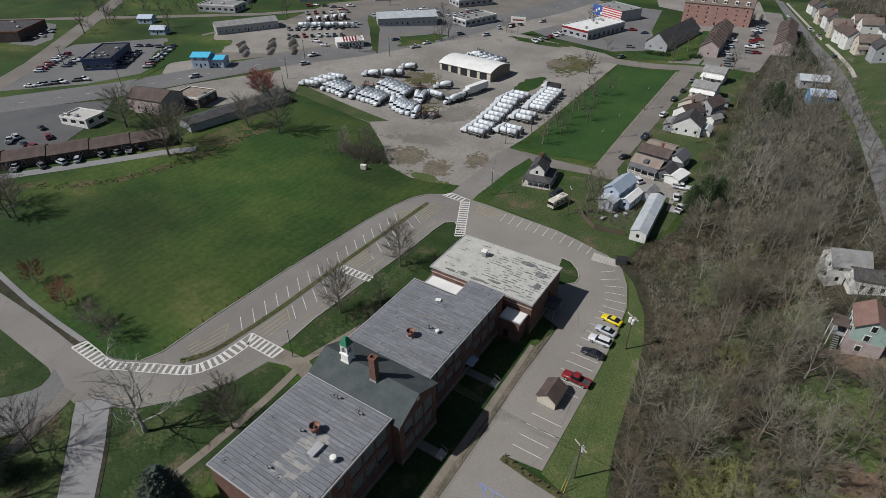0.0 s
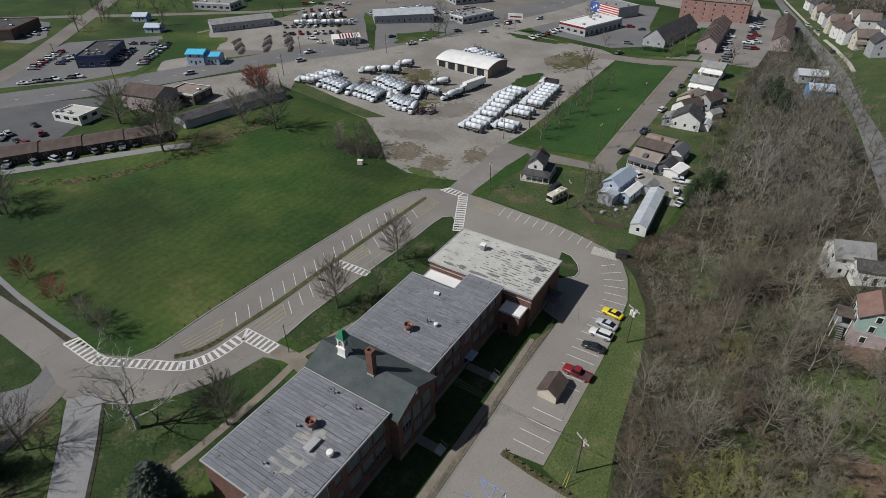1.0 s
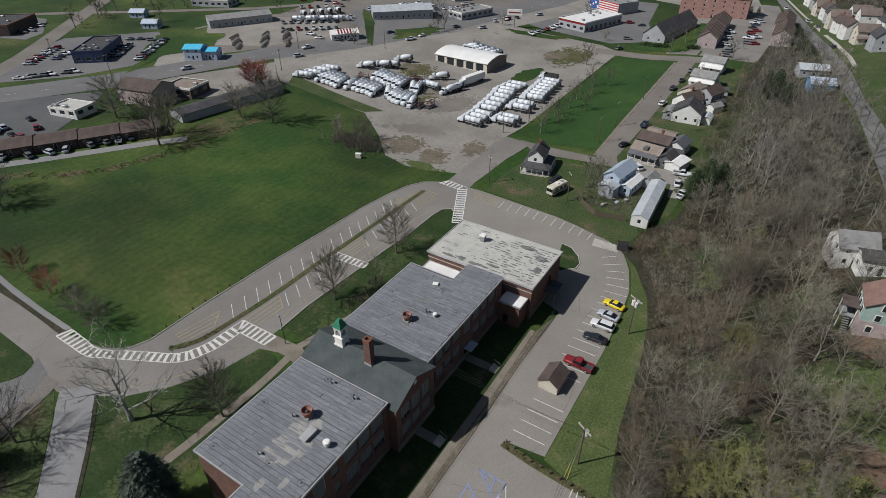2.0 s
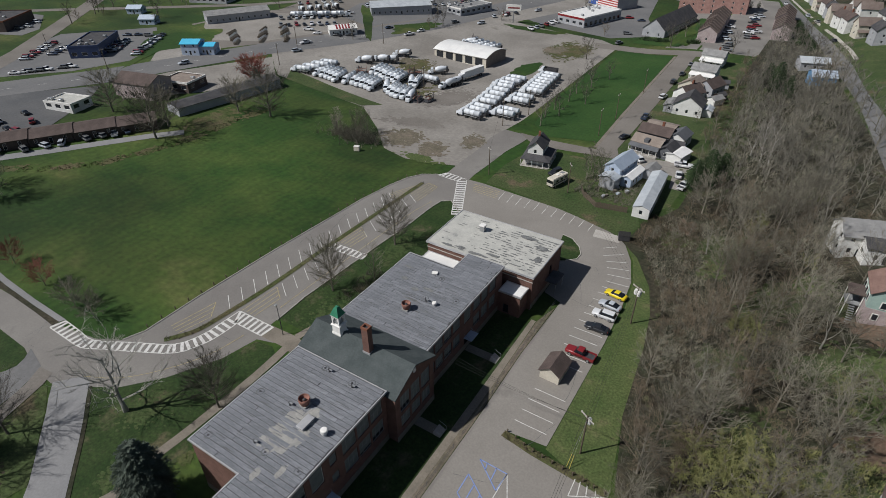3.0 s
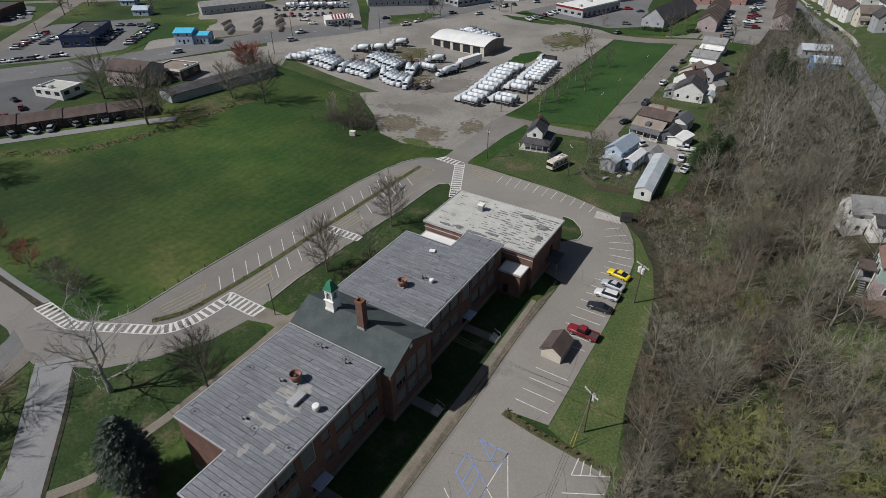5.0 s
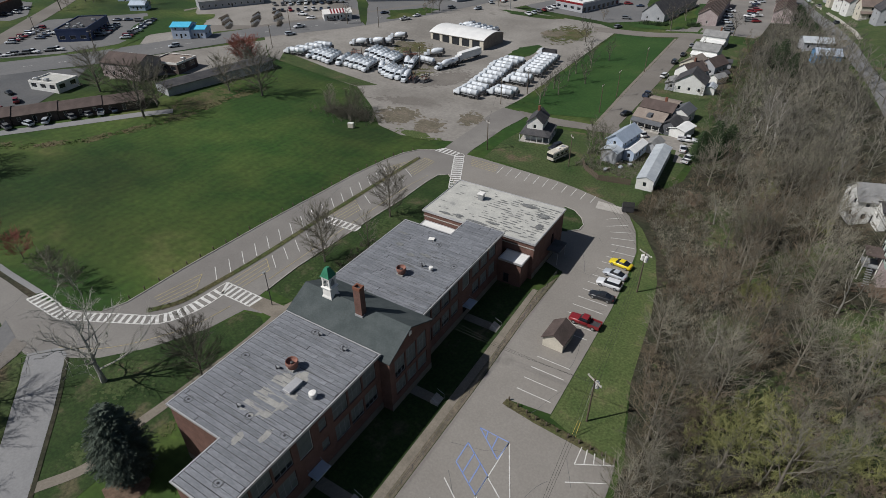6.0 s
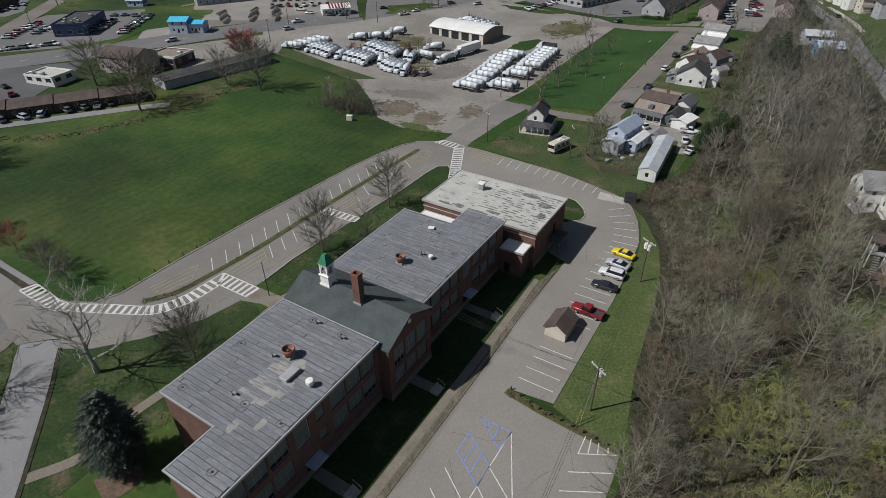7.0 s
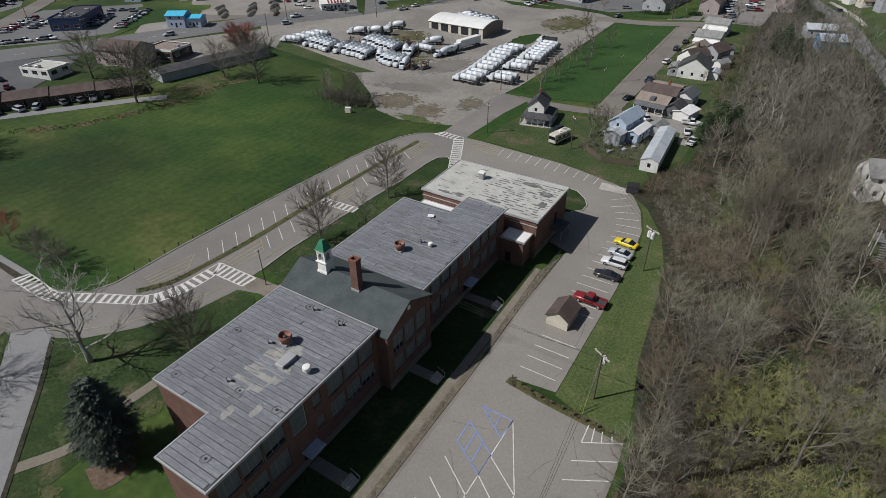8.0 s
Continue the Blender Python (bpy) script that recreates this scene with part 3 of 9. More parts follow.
for pts, mt, word in (([(-116, 140), (-104, 133), (-97, 138), (-101, 147), (-110, 149)], M_DIRT, "bare brown dirt at the yard edge"), ([(-99, 142.7), (-91.5, 145), (-87, 140), (-86.8, 132.6), (-92.9, 132)], M_DIRT, "worn brown patch in the gravel"), ([(-89.7, 154.6), (-86.0, 157.4), (-80.8, 153.4), (-80.6, 144.6), (-83.6, 143.5)], M_DIRT, "dark scraped ring in the gravel yard"), ([(-87.0, 152.4), (-84.6, 154.0), (-82.6, 150.4), (-83.4, 147.4)], M_GRAVEL, "pale heap of gravel in the yard"), ([(-128, 150), (-112, 151), (-96, 158), (-108, 160)], M_STREET, "worn wheel track across the gravel"), ([(-150, 187), (-128, 184), (-116, 196), (-132, 208), (-146, 204)], M_STREET, "darker worn ground between the trucks"), ([(-118, 168), (-106, 184), (-110, 200), (-122, 186)], M_STREET, "darker worn ground between the trucks"), ([(-103, 129.5), (-92, 128.4), (-82, 129.4), (-86, 131.8), (-96, 131.5)], M_VERGE, "ragged fringe of grass along the gravel")):
    soft_patch("yard_patch", pts, 0.085, mt, word, "dirt")
DITCH = resample([(-210, 44), (-195.8, 53), (-181, 63.8), (-172.6, 73), (-168.4, 84), (-164.9, 96.3), (-163.8, 109.3), (-163.8, 122), (-161.4, 136.5)], 3)
for a, b, c in zip(DITCH[::3], DITCH[1::3], DITCH[2::3]):
    soft_patch("ditch_grass", [(a[0] - 1.8, a[1]), (b[0] - 1.8, b[1]), (c[0] - 1.8, c[1] + 3), (c[0] + 1.8, c[1] + 3), (b[0] + 1.8, b[1]), (a[0] + 1.8, a[1])], 0.05, M_DRYGRASS, "strip of dry grass along a ditch", "grass", grain=0.8, cover=1.0)
soft_patch("ditch_grass", [(-172, 98), (-166, 104), (-164, 126), (-168, 136), (-175, 128), (-176, 110)], 0.055, M_DRYGRASS, "dry brown grass beyond the ditch", "grass", cover=0.7)
sheet("residential_yards", [(-41.3, 170), (-41.3, 197), (-41.7, 240), (-42.9, 285), (-20, 285), (-19, 240), (-16, 180), (-18, 140), (-23, 130), (-37, 140), (-42, 150), (-40, 159)], 0.05, M_ROUGH, "patchy green yards behind the houses", "yard", 6)
sheet("house_parking", [(-36.5, 159), (-38, 168.5), (-30, 166.4), (-21, 168), (-15.5, 172), (-15.5, 150), (-21, 150), (-22, 158)], 0.09, M_GRAVEL, "gravel driveway among the houses", "driveway", 6)
# worn and overgrown patches
for pts in ([(-108.7, 224.3), (-108.9, 239), (-103.1, 246.5), (-99.5, 237.3), (-101.9, 216.5)], [(-238.7, 282.4), (-231.9, 283.9), (-195.7, 239.9), (-193.5, 231.5)], [(-197.4, 259), (-179.5, 280.8), (-175.4, 262.9), (-185.5, 245.5)], [(-300.2, 203), (-270.1, 200.2), (-252.4, 185.5), (-255.9, 155.1), (-248.2, 135.2), (-262.2, 145.9), (-296.4, 183.8)], [(-151.4, 303.5), (-116.8, 304.8), (-117.6, 298.9), (-142.5, 296.9)], [(-73, 360.8), (-59.4, 363.5), (-50.2, 309), (-69.9, 314.7)]):
    sheet("grass_patch", ragged(pts, 6), 0.15, M_GRASS, "uneven patch of green grass", "grass", 8)
for pts in ([(-111.4, 268.7), (-106.6, 288), (-90.5, 286.3), (-91, 264.2), (-97.8, 252.8)], [(-140, 190), (-128, 196), (-122, 182), (-133, 178)], [(-160, 215), (-146, 222), (-140, 208), (-152, 203)]):
    soft_patch("weed_patch", pts, 0.10, M_DRYGRASS, "patch of dry weeds and bare dirt", "dirt")
    soft_patch("dirt_patch", [(x * 0.5 + pts[0][0] * 0.5, y * 0.5 + pts[0][1] * 0.5) for x, y in pts], 0.14, M_DIRT, "bare brown dirt among the weeds", "dirt")
for pts in ([(2, 100), (6, 112), (12, 118), (16, 110), (11, 99), (6, 95)], [(-12, 119), (-4, 134), (6, 136), (4, 122), (-6, 116)], [(3, 60), (7, 74), (14, 78), (16, 66), (10, 58)], [(-2, 82), (2, 92), (8, 90), (6, 80)], [(10, 84), (16, 94), (24, 92), (20, 82)], [(16, 104), (17, 111), (23, 112), (24, 105)], [(18, 88), (19, 96), (26, 97), (27, 88)], [(19, 78), (20, 86), (27, 86), (27, 78)], [(12, 44), (13, 56), (24, 58), (26, 46)], [(17, 60), (18, 70), (27, 70), (28, 60)]):
    soft_patch("mossy_clearing", pts, 0.17, M_MOSS, "rough green clearing among the bare trees", "grass", cover=0.8)
for pts in ([(-16, 118), (-11, 119), (-9, 126), (-13, 130), (-17, 126)], [(-6, 112), (-1, 112), (0, 118), (-5, 119)], [(20, 88), (28, 84), (32, 92), (24, 97)], [(19, 80), (28, 74), (34, 80), (26, 86)], [(12, 110), (18, 110), (19, 118), (13, 119)]):
    soft_patch("bank_grass", pts, 0.18, M_VERGE, "bright grass showing through the bare brush", "grass", 5, 0.8, 0.8)
for y in range(158, 262, 13):
    soft_patch("edge_grass", [(-20, y - 8), (-10, y - 9), (-7 + y % 4, y), (-11, y + 8), (-20, y + 7)], 0.17, M_ROUGH, "rough grass between the yards and the woods", "grass", y, 0.9, 0.9)
for pts in ([(19, 103), (23, 106), (31, 105), (33, 99), (26, 97)], [(-15.7, 131.2), (-13.5, 134.6), (-8.7, 134.1), (-9.5, 129.1), (-13.6, 127.8)], [(20, 70), (24, 77), (29, 74), (26, 68)]):
    soft_patch("bare_soil", pts, 0.21, M_CLAY, "bare orange-brown soil on the bank", "soil")
sheet("bare_soil", resample([(-60.6, 12.2), (-60.0, 15.8), (-56.6, 16.6), (-55.4, 14.6), (-56.6, 11.5), (-60.6, 12.2)], 4)[:-1], 0.07, M_CLAY, "bare reddish soil under the spruce", "soil", 4)
for pts in ([(-62.1, 21.4), (-63.3, 22.9), (-62.7, 24.4), (-60.7, 23.7), (-60.2, 21.4)], [(-63.3, 7.4), (-62.6, 8.7), (-60.1, 9.4), (-59.7, 8.5), (-61.2, 7.3)]):
    soft_patch("dry_patch", pts, 0.062, M_DRYGRASS, "patch of dry yellowed grass on the lawn", "grass", grain=0.35, cover=0.8)
for pts, mt, word in (([(-70, 55), (-62, 56), (-61, 66), (-69, 64)], M_ROUGH, "thin dry grass under the lawn trees"), ([(-71, 79), (-66, 80), (-65, 92), (-70, 94)], M_ROUGH, "thin dry grass under the lawn trees"), ([(-82, 20), (-72, 22), (-70, 32), (-79, 29)], M_ROUGH, "thin dry grass under the sycamore"), ([(-71, 12), (-66, 11), (-65, 20), (-70, 21)], M_ROUGH, "worn grass beside the path"), ([(-106, 4), (-98, 6), (-97, 16), (-106, 12)], M_LITTER, "fallen leaves on the corner lawn"), ([(-88, 8), (-82, 6), (-78, 2), (-86, 0)], M_LITTER, "fallen leaves under the roadside trees")):
    soft_patch("worn_lawn", pts, 0.062, mt, word, "grass", 3, 0.45, 0.35)
sheet("leaf_strip", ribbon(resample([(-56.7, -1.8), (-62.8, 2.9), (-69.5, 8.5), (-72.8, 11.2), (-78.5, 15.9), (-82.5, 19.0), (-86.3, 21.7), (-88.4, 23.2)], 4), 0.6), 0.12, M_LITTER, "dark strip of leaf litter along the side drive", "leaf litter", 4)
sheet("rear_grass", [(-37.3, 15), (-29.85, 15), (-30.05, 60.4), (-30.25, 79.0), (-32.4, 79.0), (-37.3, 79.0)], 0.06, M_LAWN, "narrow grass strip behind the school", "lawn", 8)
sheet("kerb_strip", [(-28.4, 5), (-27.5, 5), (-27.5, 52), (-27.9, 70), (-27.6, 86), (-29.1, 80), (-28.6, 60)], 0.08, M_DIRT, "narrow strip of dark dirt beside the lot", "dirt", 8)
sheet("park_sidewalk", ribbon([(-48.0, 166), (-49.4, 200), (-51.5, 284)], 1.1), 0.14, M_WALK, "narrow tan concrete pavement beside the park field", "pavement", 8)
# paths
sheet("field_path", [(-165, 33.6), (-151.4, 32.5), (-134.8, 31.2), (-121.7, 30.7), (-109.6, 30.6), (-110.2, 29.5), (-119.3, 29.5), (-132.1, 29.8), (-147.8, 30.9), (-165, 32.0)], 0.10, M_SIDE, "cracked grey footpath along the field edge", "footpath", 6)
sheet("leaf_strip", [(-165, 32.0), (-147.8, 30.9), (-132.1, 29.8), (-119.3, 29.5), (-110.3, 29.5), (-110.0, 28.2), (-117.5, 28.5), (-130, 28.7), (-142.6, 28.5), (-165, 28.4)], 0.09, M_LITTER, "dark strip of dead leaves between road and path", "leaf litter", 4)
sheet("front_walk", ribbon(resample([(-66.3, 51.5), (-65.6, 40), (-65.8, 26.5), (-66.1, 20.6), (-65.4, 13.5), (-68.6, 7.3)], 5), 1.7), 0.10, M_WALK, "narrow tan footpath along the school front", "footpath", 6)
sheet("entry_walk", [(-72.6, 48.0), (-72.6, 51.3), (-66.2, 51.6), (-60.0, 49.8), (-60.0, 46.4), (-66.2, 48.2)], 0.11, M_WALK, "tan concrete entry walk", "footpath", 6)
sheet("north_walk", ribbon([(-66.5, 51.5), (-63.0, 66), (-60.0, 84), (-60, 98)], 1.6), 0.10, M_WALK, "narrow tan footpath beside shrubs", "footpath", 6)
sheet("rear_walk", [(-30.2, 80.0), (-30.0, 60.4), (-29.9, 45), (-29.8, 5), (-28.4, 5), (-28.6, 60), (-29.2, 80.0)], 0.11, M_WALK, "tan footpath along the parking lot fence", "footpath", 6)
sheet("concrete_pad", [(-30.4, 115.4), (-30.9, 119.0), (-25.1, 118.9), (-23.9, 115.9)], 0.11, M_CONC, "pale concrete pad for a skip", "pavement", 6)
sheet("grass_island", [(-36.8, 112.4), (-34.2, 111.9), (-31.5, 109.4), (-30.1, 106.8), (-30.2, 104.4), (-32.2, 102.5), (-34.6, 101)], 0.12, M_LAWN, "small green kerbed island", "grass island", 6)
MED = resample([(-87.6, 37.4), (-84.6, 42.2), (-83.6, 49.0), (-82.7, 60.4), (-82.5, 75.0), (-82.1, 90.1), (-81.7, 102.0), (-81.2, 116.8)], 5)
sheet("median_strip", ribbon(MED, 1.2), 0.16, M_DRYGRASS, "narrow planted strip dividing the drive", "median strip", 6)


def kerb(pts, label, h=0.15, w=0.18):
    bm = bmesh.new()
    for a, b in zip(pts, pts[1:]):
        a, b = Vector(a), Vector(b)
        d = (b - a).normalized()
        n = Vector((-d.y, d.x)) * w / 2
        lo = [bm.verts.new((*(p + s * n), ground_z(p.x, p.y))) for p in (a, b) for s in (1, -1)]
        hi = [bm.verts.new((v.co.x, v.co.y, v.co.z + h + 0.07)) for v in lo]
        bm.faces.new((hi[0], hi[1], hi[3], hi[2]))
        for i, j in ((0, 2), (3, 1), (2, 3), (1, 0)):
            bm.faces.new((lo[i], lo[j], hi[j], hi[i]))
    bmesh.ops.recalc_face_normals(bm, faces=bm.faces[:])
    return tagged(mesh_ob("kerb", bm, M_CONC), label, "kerb", kind="structure")


kerb(DRIVE[4:14], "low concrete kerb between drive and field")
kerb([(-73.3, 53), (-73.7, 61.3), (-73.1, 74.2), (-72.4, 86.7), (-71.7, 96), (-71.6, 106), (-71.1, 110.6), (-68.9, 112.4), (-64.3, 108.5)], "concrete kerb along the school lawn")
kerb([(-36.8, 112.4), (-34.2, 111.9), (-31.5, 109.4), (-30.1, 106.8), (-30.2, 104.4), (-32.2, 102.5)], "curved concrete kerb of the grass island")


# ---- painted markings ----
def stripe(name, a, b, w, material, parent=None, z=0.085):
    a, b = Vector(a), Vector(b)
    d = (b - a).normalized()
    n = Vector((-d.y, d.x)) * w / 2
    bm = bmesh.new()
    c = [Vector((*(p + s * n), ground_z(p.x, p.y) + z)) for p, s in ((a, 1), (a, -1), (b, -1), (b, 1))]
    lo = [bm.verts.new(v) for v in c]
    hi = [bm.verts.new(v + Vector((0, 0, 0.008))) for v in c]
    bm.faces.new(hi)
    for i in range(4):
        j = (i + 1) % 4
        bm.faces.new((lo[i], hi[i], hi[j], lo[j]))
    bmesh.ops.recalc_face_normals(bm, faces=bm.faces[:])
    return mesh_ob(name, bm, material, parent)


def marking(name, label, segs, w=0.12, material=None, group="", z=0.095, piece="bar"):
    root = thing(name, label, "road marking", group=group, kind="structure")
    for a, b in segs:
        stripe(piece, a, b, w, material or M_PAINT, root, z)
    return root


# stalls with cars, east lot
for k in range(15):
    y = 56.2 + 2.62 * k
    if k in (4, 5):
        continue
    marking("stall_line", "white painted parking stall line", [((-22.1, y), (-16.5, y))], 0.13, group="east stall lines")
for a, b in (((-21.9, 95.4), (-16.7, 95.7)), ((-21.8, 97.7), (-16.7, 98.1)), ((-21.8, 100.0), (-16.8, 100.5)), ((-22.3, 102.5), (-17.6, 103.4)), ((-23.2, 104.9), (-18.7, 106.3)), ((-24.1, 107.1), (-20.0, 109.0)), ((-25.5, 109.0), (-21.6, 111.8)), ((-26.5, 111.9), (-23.8, 114.2))):
    marking("stall_line", "white painted parking stall line", [(a, b)], 0.13, group="east stall lines")
for k in range(11):
    marking("stall_line", "white painted parking stall line", [((-58.8 + 2.66 * k, 123.9 - 0.030 * k * k), (-58.4 + 2.61 * k, 119.4 - 0.022 * k * k))], 0.13, group="north stall lines")
marking("no_parking_hatch", "faded yellow hatching at the lot mouth", [((-68.4 + 0.4 * k, 123.9 - 0.9 * k), (-59.9 + 0.2 * k, 123.6 - 0.95 * k)) for k in range(5)], 0.14, M_PAINT_Y)
# stalls of the drive, on both sides of the dividing strip
for k in range(17):
    y = 107.2 - 3.38 * k
    marking("stall_line", "white painted slanting stall line", [((-86.0 - 0.125 * k, y), (-82.8 - 0.06 * k, y - 3.05))], 0.14, group="drive stall lines")
for k in range(15):
    y = 109.3 - 3.37 * k
    if k < 7 or 10 < k:
        marking("stall_line", "white painted slanting stall line", [((-80.4 - 0.1 * min(k, 8), y), (-76.5 - 0.08 * min(k, 9), y - 2.75))], 0.14, group="drive stall lines")


def bay(a, b, c, d, n):
    """Parallel faded lines from the edge a-b to the edge c-d, closed by a line across their ends."""
    a, b, c, d = (Vector(q) for q in (a, b, c, d))
    segs = [(a.lerp(c, k / (n - 1)), b.lerp(d, k / (n - 1))) for k in range(n)]
    return marking("loading_bay", "faded yellow lined bay on the drive", segs + [(b, d)], 0.14, M_PAINT_Y)


bay((-80.3, 109.6), (-79.6, 117.6), (-76.6, 107.2), (-76.3, 117.0), 5)
bay((-81.6, 81.0), (-81.1, 89.2), (-77.8, 80.9), (-77.3, 86.4), 5)
bay((-81.6, 51.4), (-81.2, 60.6), (-78.2, 51.5), (-77.8, 58.2), 4)
bay((-89.9, 40.6), (-88.3, 50.2), (-87.0, 40.0), (-85.4, 46.6), 4)
bay((-85.4, 107.0), (-81.9, 114.4), (-83.4, 105.0), (-81.9, 109.0), 4)
LANE = [(-75.6, 56.0), (-75.4, 70.0), (-74.9, 85.0), (-74.6, 95.0), (-74.3, 103.0), (-73.2, 109.2)]
marking("lane_edge", "faded yellow lane line beside the school lawn", list(zip(LANE, LANE[1:])), 0.12, M_PAINT_Y)
FRONT = resample([(-75.6, 46.5), (-77.0, 39.5), (-81.0, 32.4), (-86.0, 27.0), (-92.0, 23.8)], 3)
marking("lane_edge", "faded yellow lane line round the front lawn", list(zip(FRONT, FRONT[1:])), 0.12, M_PAINT_Y)


def crosswalk(label, left, right, pitch=1.0, w=0.5):
    """Two edge lines and bars between them."""
    root = thing("crosswalk", label, "road marking", kind="structure")
    for side in (left, right):
        for a, b in zip(side, side[1:]):
            stripe("edge_line", a, b, 0.22, M_PAINT, root, 0.10)
    n = int(sum((Vector(b) - Vector(a)).length for a, b in zip(left, left[1:])) / pitch)
    size = [sum((Vector(b) - Vector(a)).length for a, b in zip(left, left[1:]))]
    pl = [p for p, _ in along(left, size[0] / (n + 0.001))]
    fine = [p for p, _ in along(right, 0.05)]
    for a in pl:
        b = min(fine, key=lambda p: (p - a).length)
        stripe("bar", a, b, w, M_PAINT, root, 0.104)


crosswalk("long curving white zebra crossing with slanted bars", resample([(-110.0, 27.6), (-104.6, 27.6), (-99.4, 27.7), (-95.8, 29.4), (-89.4, 32.6), (-82.8, 36.3), (-80.4, 40.5), (-79.6, 43.9), (-79.4, 47.8)], 3), resample([(-109.2, 30.4), (-104.0, 30.2), (-99.0, 30.2), (-91.8, 34.0), (-84.9, 37.7), (-82.6, 42.2), (-82.2, 46.0), (-81.9, 50.9)], 3), 1.35, 0.6)
crosswalk("white zebra crossing before the school entry", [(-81.6, 51.0), (-72.5, 51.1)], [(-79.9, 48.0), (-72.7, 48.1)], 1.25, 0.55)
crosswalk("white zebra crossing across the drive lanes", [(-82.6, 80.1), (-72.4, 80.4)], [(-81.8, 77.8), (-72.3, 78.3)], 1.2, 0.55)
crosswalk("white zebra crossing at the road mouth", [(-73.3, 122.7), (-65.2, 106.4)], [(-71.4, 124.9), (-63.0, 107.8)], 1.2, 0.6)
crosswalk("white zebra crossing at the drive mouth", [(-80.0, 123.3), (-73.5, 122.8)], [(-78.2, 126.0), (-71.7, 125.2)], 1.2, 0.55)
marking("disabled_bay", "blue painted access bay outline", [((-23.3, 46.7), (-18.6, 46.6)), ((-23.3, 46.7), (-18.8, 43.3)), ((-22.0, 46.65), (-21.7, 45.5)), ((-20.4, 46.65), (-20.2, 44.4)), ((-18.6, 46.6), (-18.8, 43.3))], 0.16, M_PAINT_B)
marking("disabled_bay", "blue painted access bay with cross bars", [((-23.5, 43.6), (-23.4, 40.1)), ((-23.4, 40.1), (-18.7, 37.1)), ((-23.5, 43.6), (-18.7, 40.4)), ((-21.9, 42.5), (-21.8, 39.1)), ((-20.4, 41.5), (-20.3, 38.1)), ((-18.7, 40.4), (-18.7, 37.1))], 0.16, M_PAINT_B)
marking("bay_lines", "white painted lines meeting in points", [((-18.6, 46.6), (-18.7, 27.7)), ((-18.6, 46.6), (-13.7, 36.9)), ((-18.75, 40.3), (-13.7, 36.9)), ((-18.7, 37.1), (-14.0, 33.6)), ((-23.5, 37.2), (-18.6, 33.9)), ((-23.6, 33.8), (-18.7, 30.6)), ((-23.6, 30.6), (-18.7, 27.4)), ((-13.7, 36.9), (-13.9, 30))], 0.14)
marking("hatched_corner", "white hatched no-parking corner", [((-9.6, 48.1), (-9.7, 51.2)), ((-9.6, 48.1), (-5.0, 50.6)), ((-8.5, 48.8), (-8.9, 51.2)), ((-7.4, 49.4), (-7.8, 51.1)), ((-6.2, 50.0), (-6.5, 51.0))], 0.14)
for k in range(7):
    marking("stall_line", "white painted parking stall line", [((-9.7, 44.9 - 3.1 * k), (-4.8, 47.6 - 3.1 * k))], 0.13, group="south stall lines")
for k, (a, b) in enumerate(zip(along([(p[0] * 0.55 + q[0] * 0.45, p[1] * 0.55 + q[1] * 0.45) for p, q in zip(HWY_S, HWY_N)], 12), range(40))):
    p, h = a
    marking("lane_dash", "short faded white lane dash", [((p.x, p.y), (p.x + 3.2 * math.cos(h), p.y + 3.2 * math.sin(h)))], 0.2, group="highway dashes", z=0.14)

# ---- school ----
def wall(parent, p0, p1, z0, z1, openings, material, name="wall", depth=0.22, frame=True, label="", style="sash"):
    """A wall from p0 to p1 (outer face to the right of that way), with openings (u0, u1, v0, v1) cut into it, each with a window."""
    a, b = Vector((*p0, 0)), Vector((*p1, 0))
    L = (b - a).length
    d = (b - a) / L
    n = Vector((d.y, -d.x, 0))
    us = sorted({0.0, L, *[o[0] for o in openings], *[o[1] for o in openings]})
    vs = sorted({z0, z1, *[o[2] for o in openings], *[o[3] for o in openings]})
    bm = bmesh.new()
    cache = {}

    def at(u, v, w=0.0):
        key = (round(u, 4), round(v, 4), w)
        if key not in cache:
            cache[key] = bm.verts.new(a + d * u + Vector((0, 0, v)) - n * w)
        return cache[key]

    for u0, u1 in zip(us, us[1:]):
        for v0, v1 in zip(vs, vs[1:]):
            if not any(o[0] <= u0 + 1e-6 and u1 <= o[1] + 1e-6 and o[2] <= v0 + 1e-6 and v1 <= o[3] + 1e-6 for o in openings):
                bm.faces.new((at(u0, v0), at(u1, v0), at(u1, v1), at(u0, v1)))
    for u0, u1, v0, v1 in [o[:4] for o in openings]:
        ring = [(u0, v0), (u1, v0), (u1, v1), (u0, v1)]
        for k in range(4):
            p, q = ring[k], ring[(k + 1) % 4]
            bm.faces.new((bm.verts.new(at(*p).co), bm.verts.new(at(*p).co - n * depth), bm.verts.new(at(*q).co - n * depth), bm.verts.new(at(*q).co)))
    back = [a - n * (depth + 0.12), b - n * (depth + 0.12)]
    bm.faces.new([bm.verts.new(p + Vector((0, 0, z))) for p, z in ((back[0], z0), (back[0], z1), (back[1], z1), (back[1], z0))])
    w = part(name, bm, material, parent, label)
    for k, o in enumerate(openings):
        u0, u1, v0, v1 = o[:4]
        window(parent, a, d, n, u0, u1, v0, v1, depth, o[4] if len(o) > 4 else style)
    return w


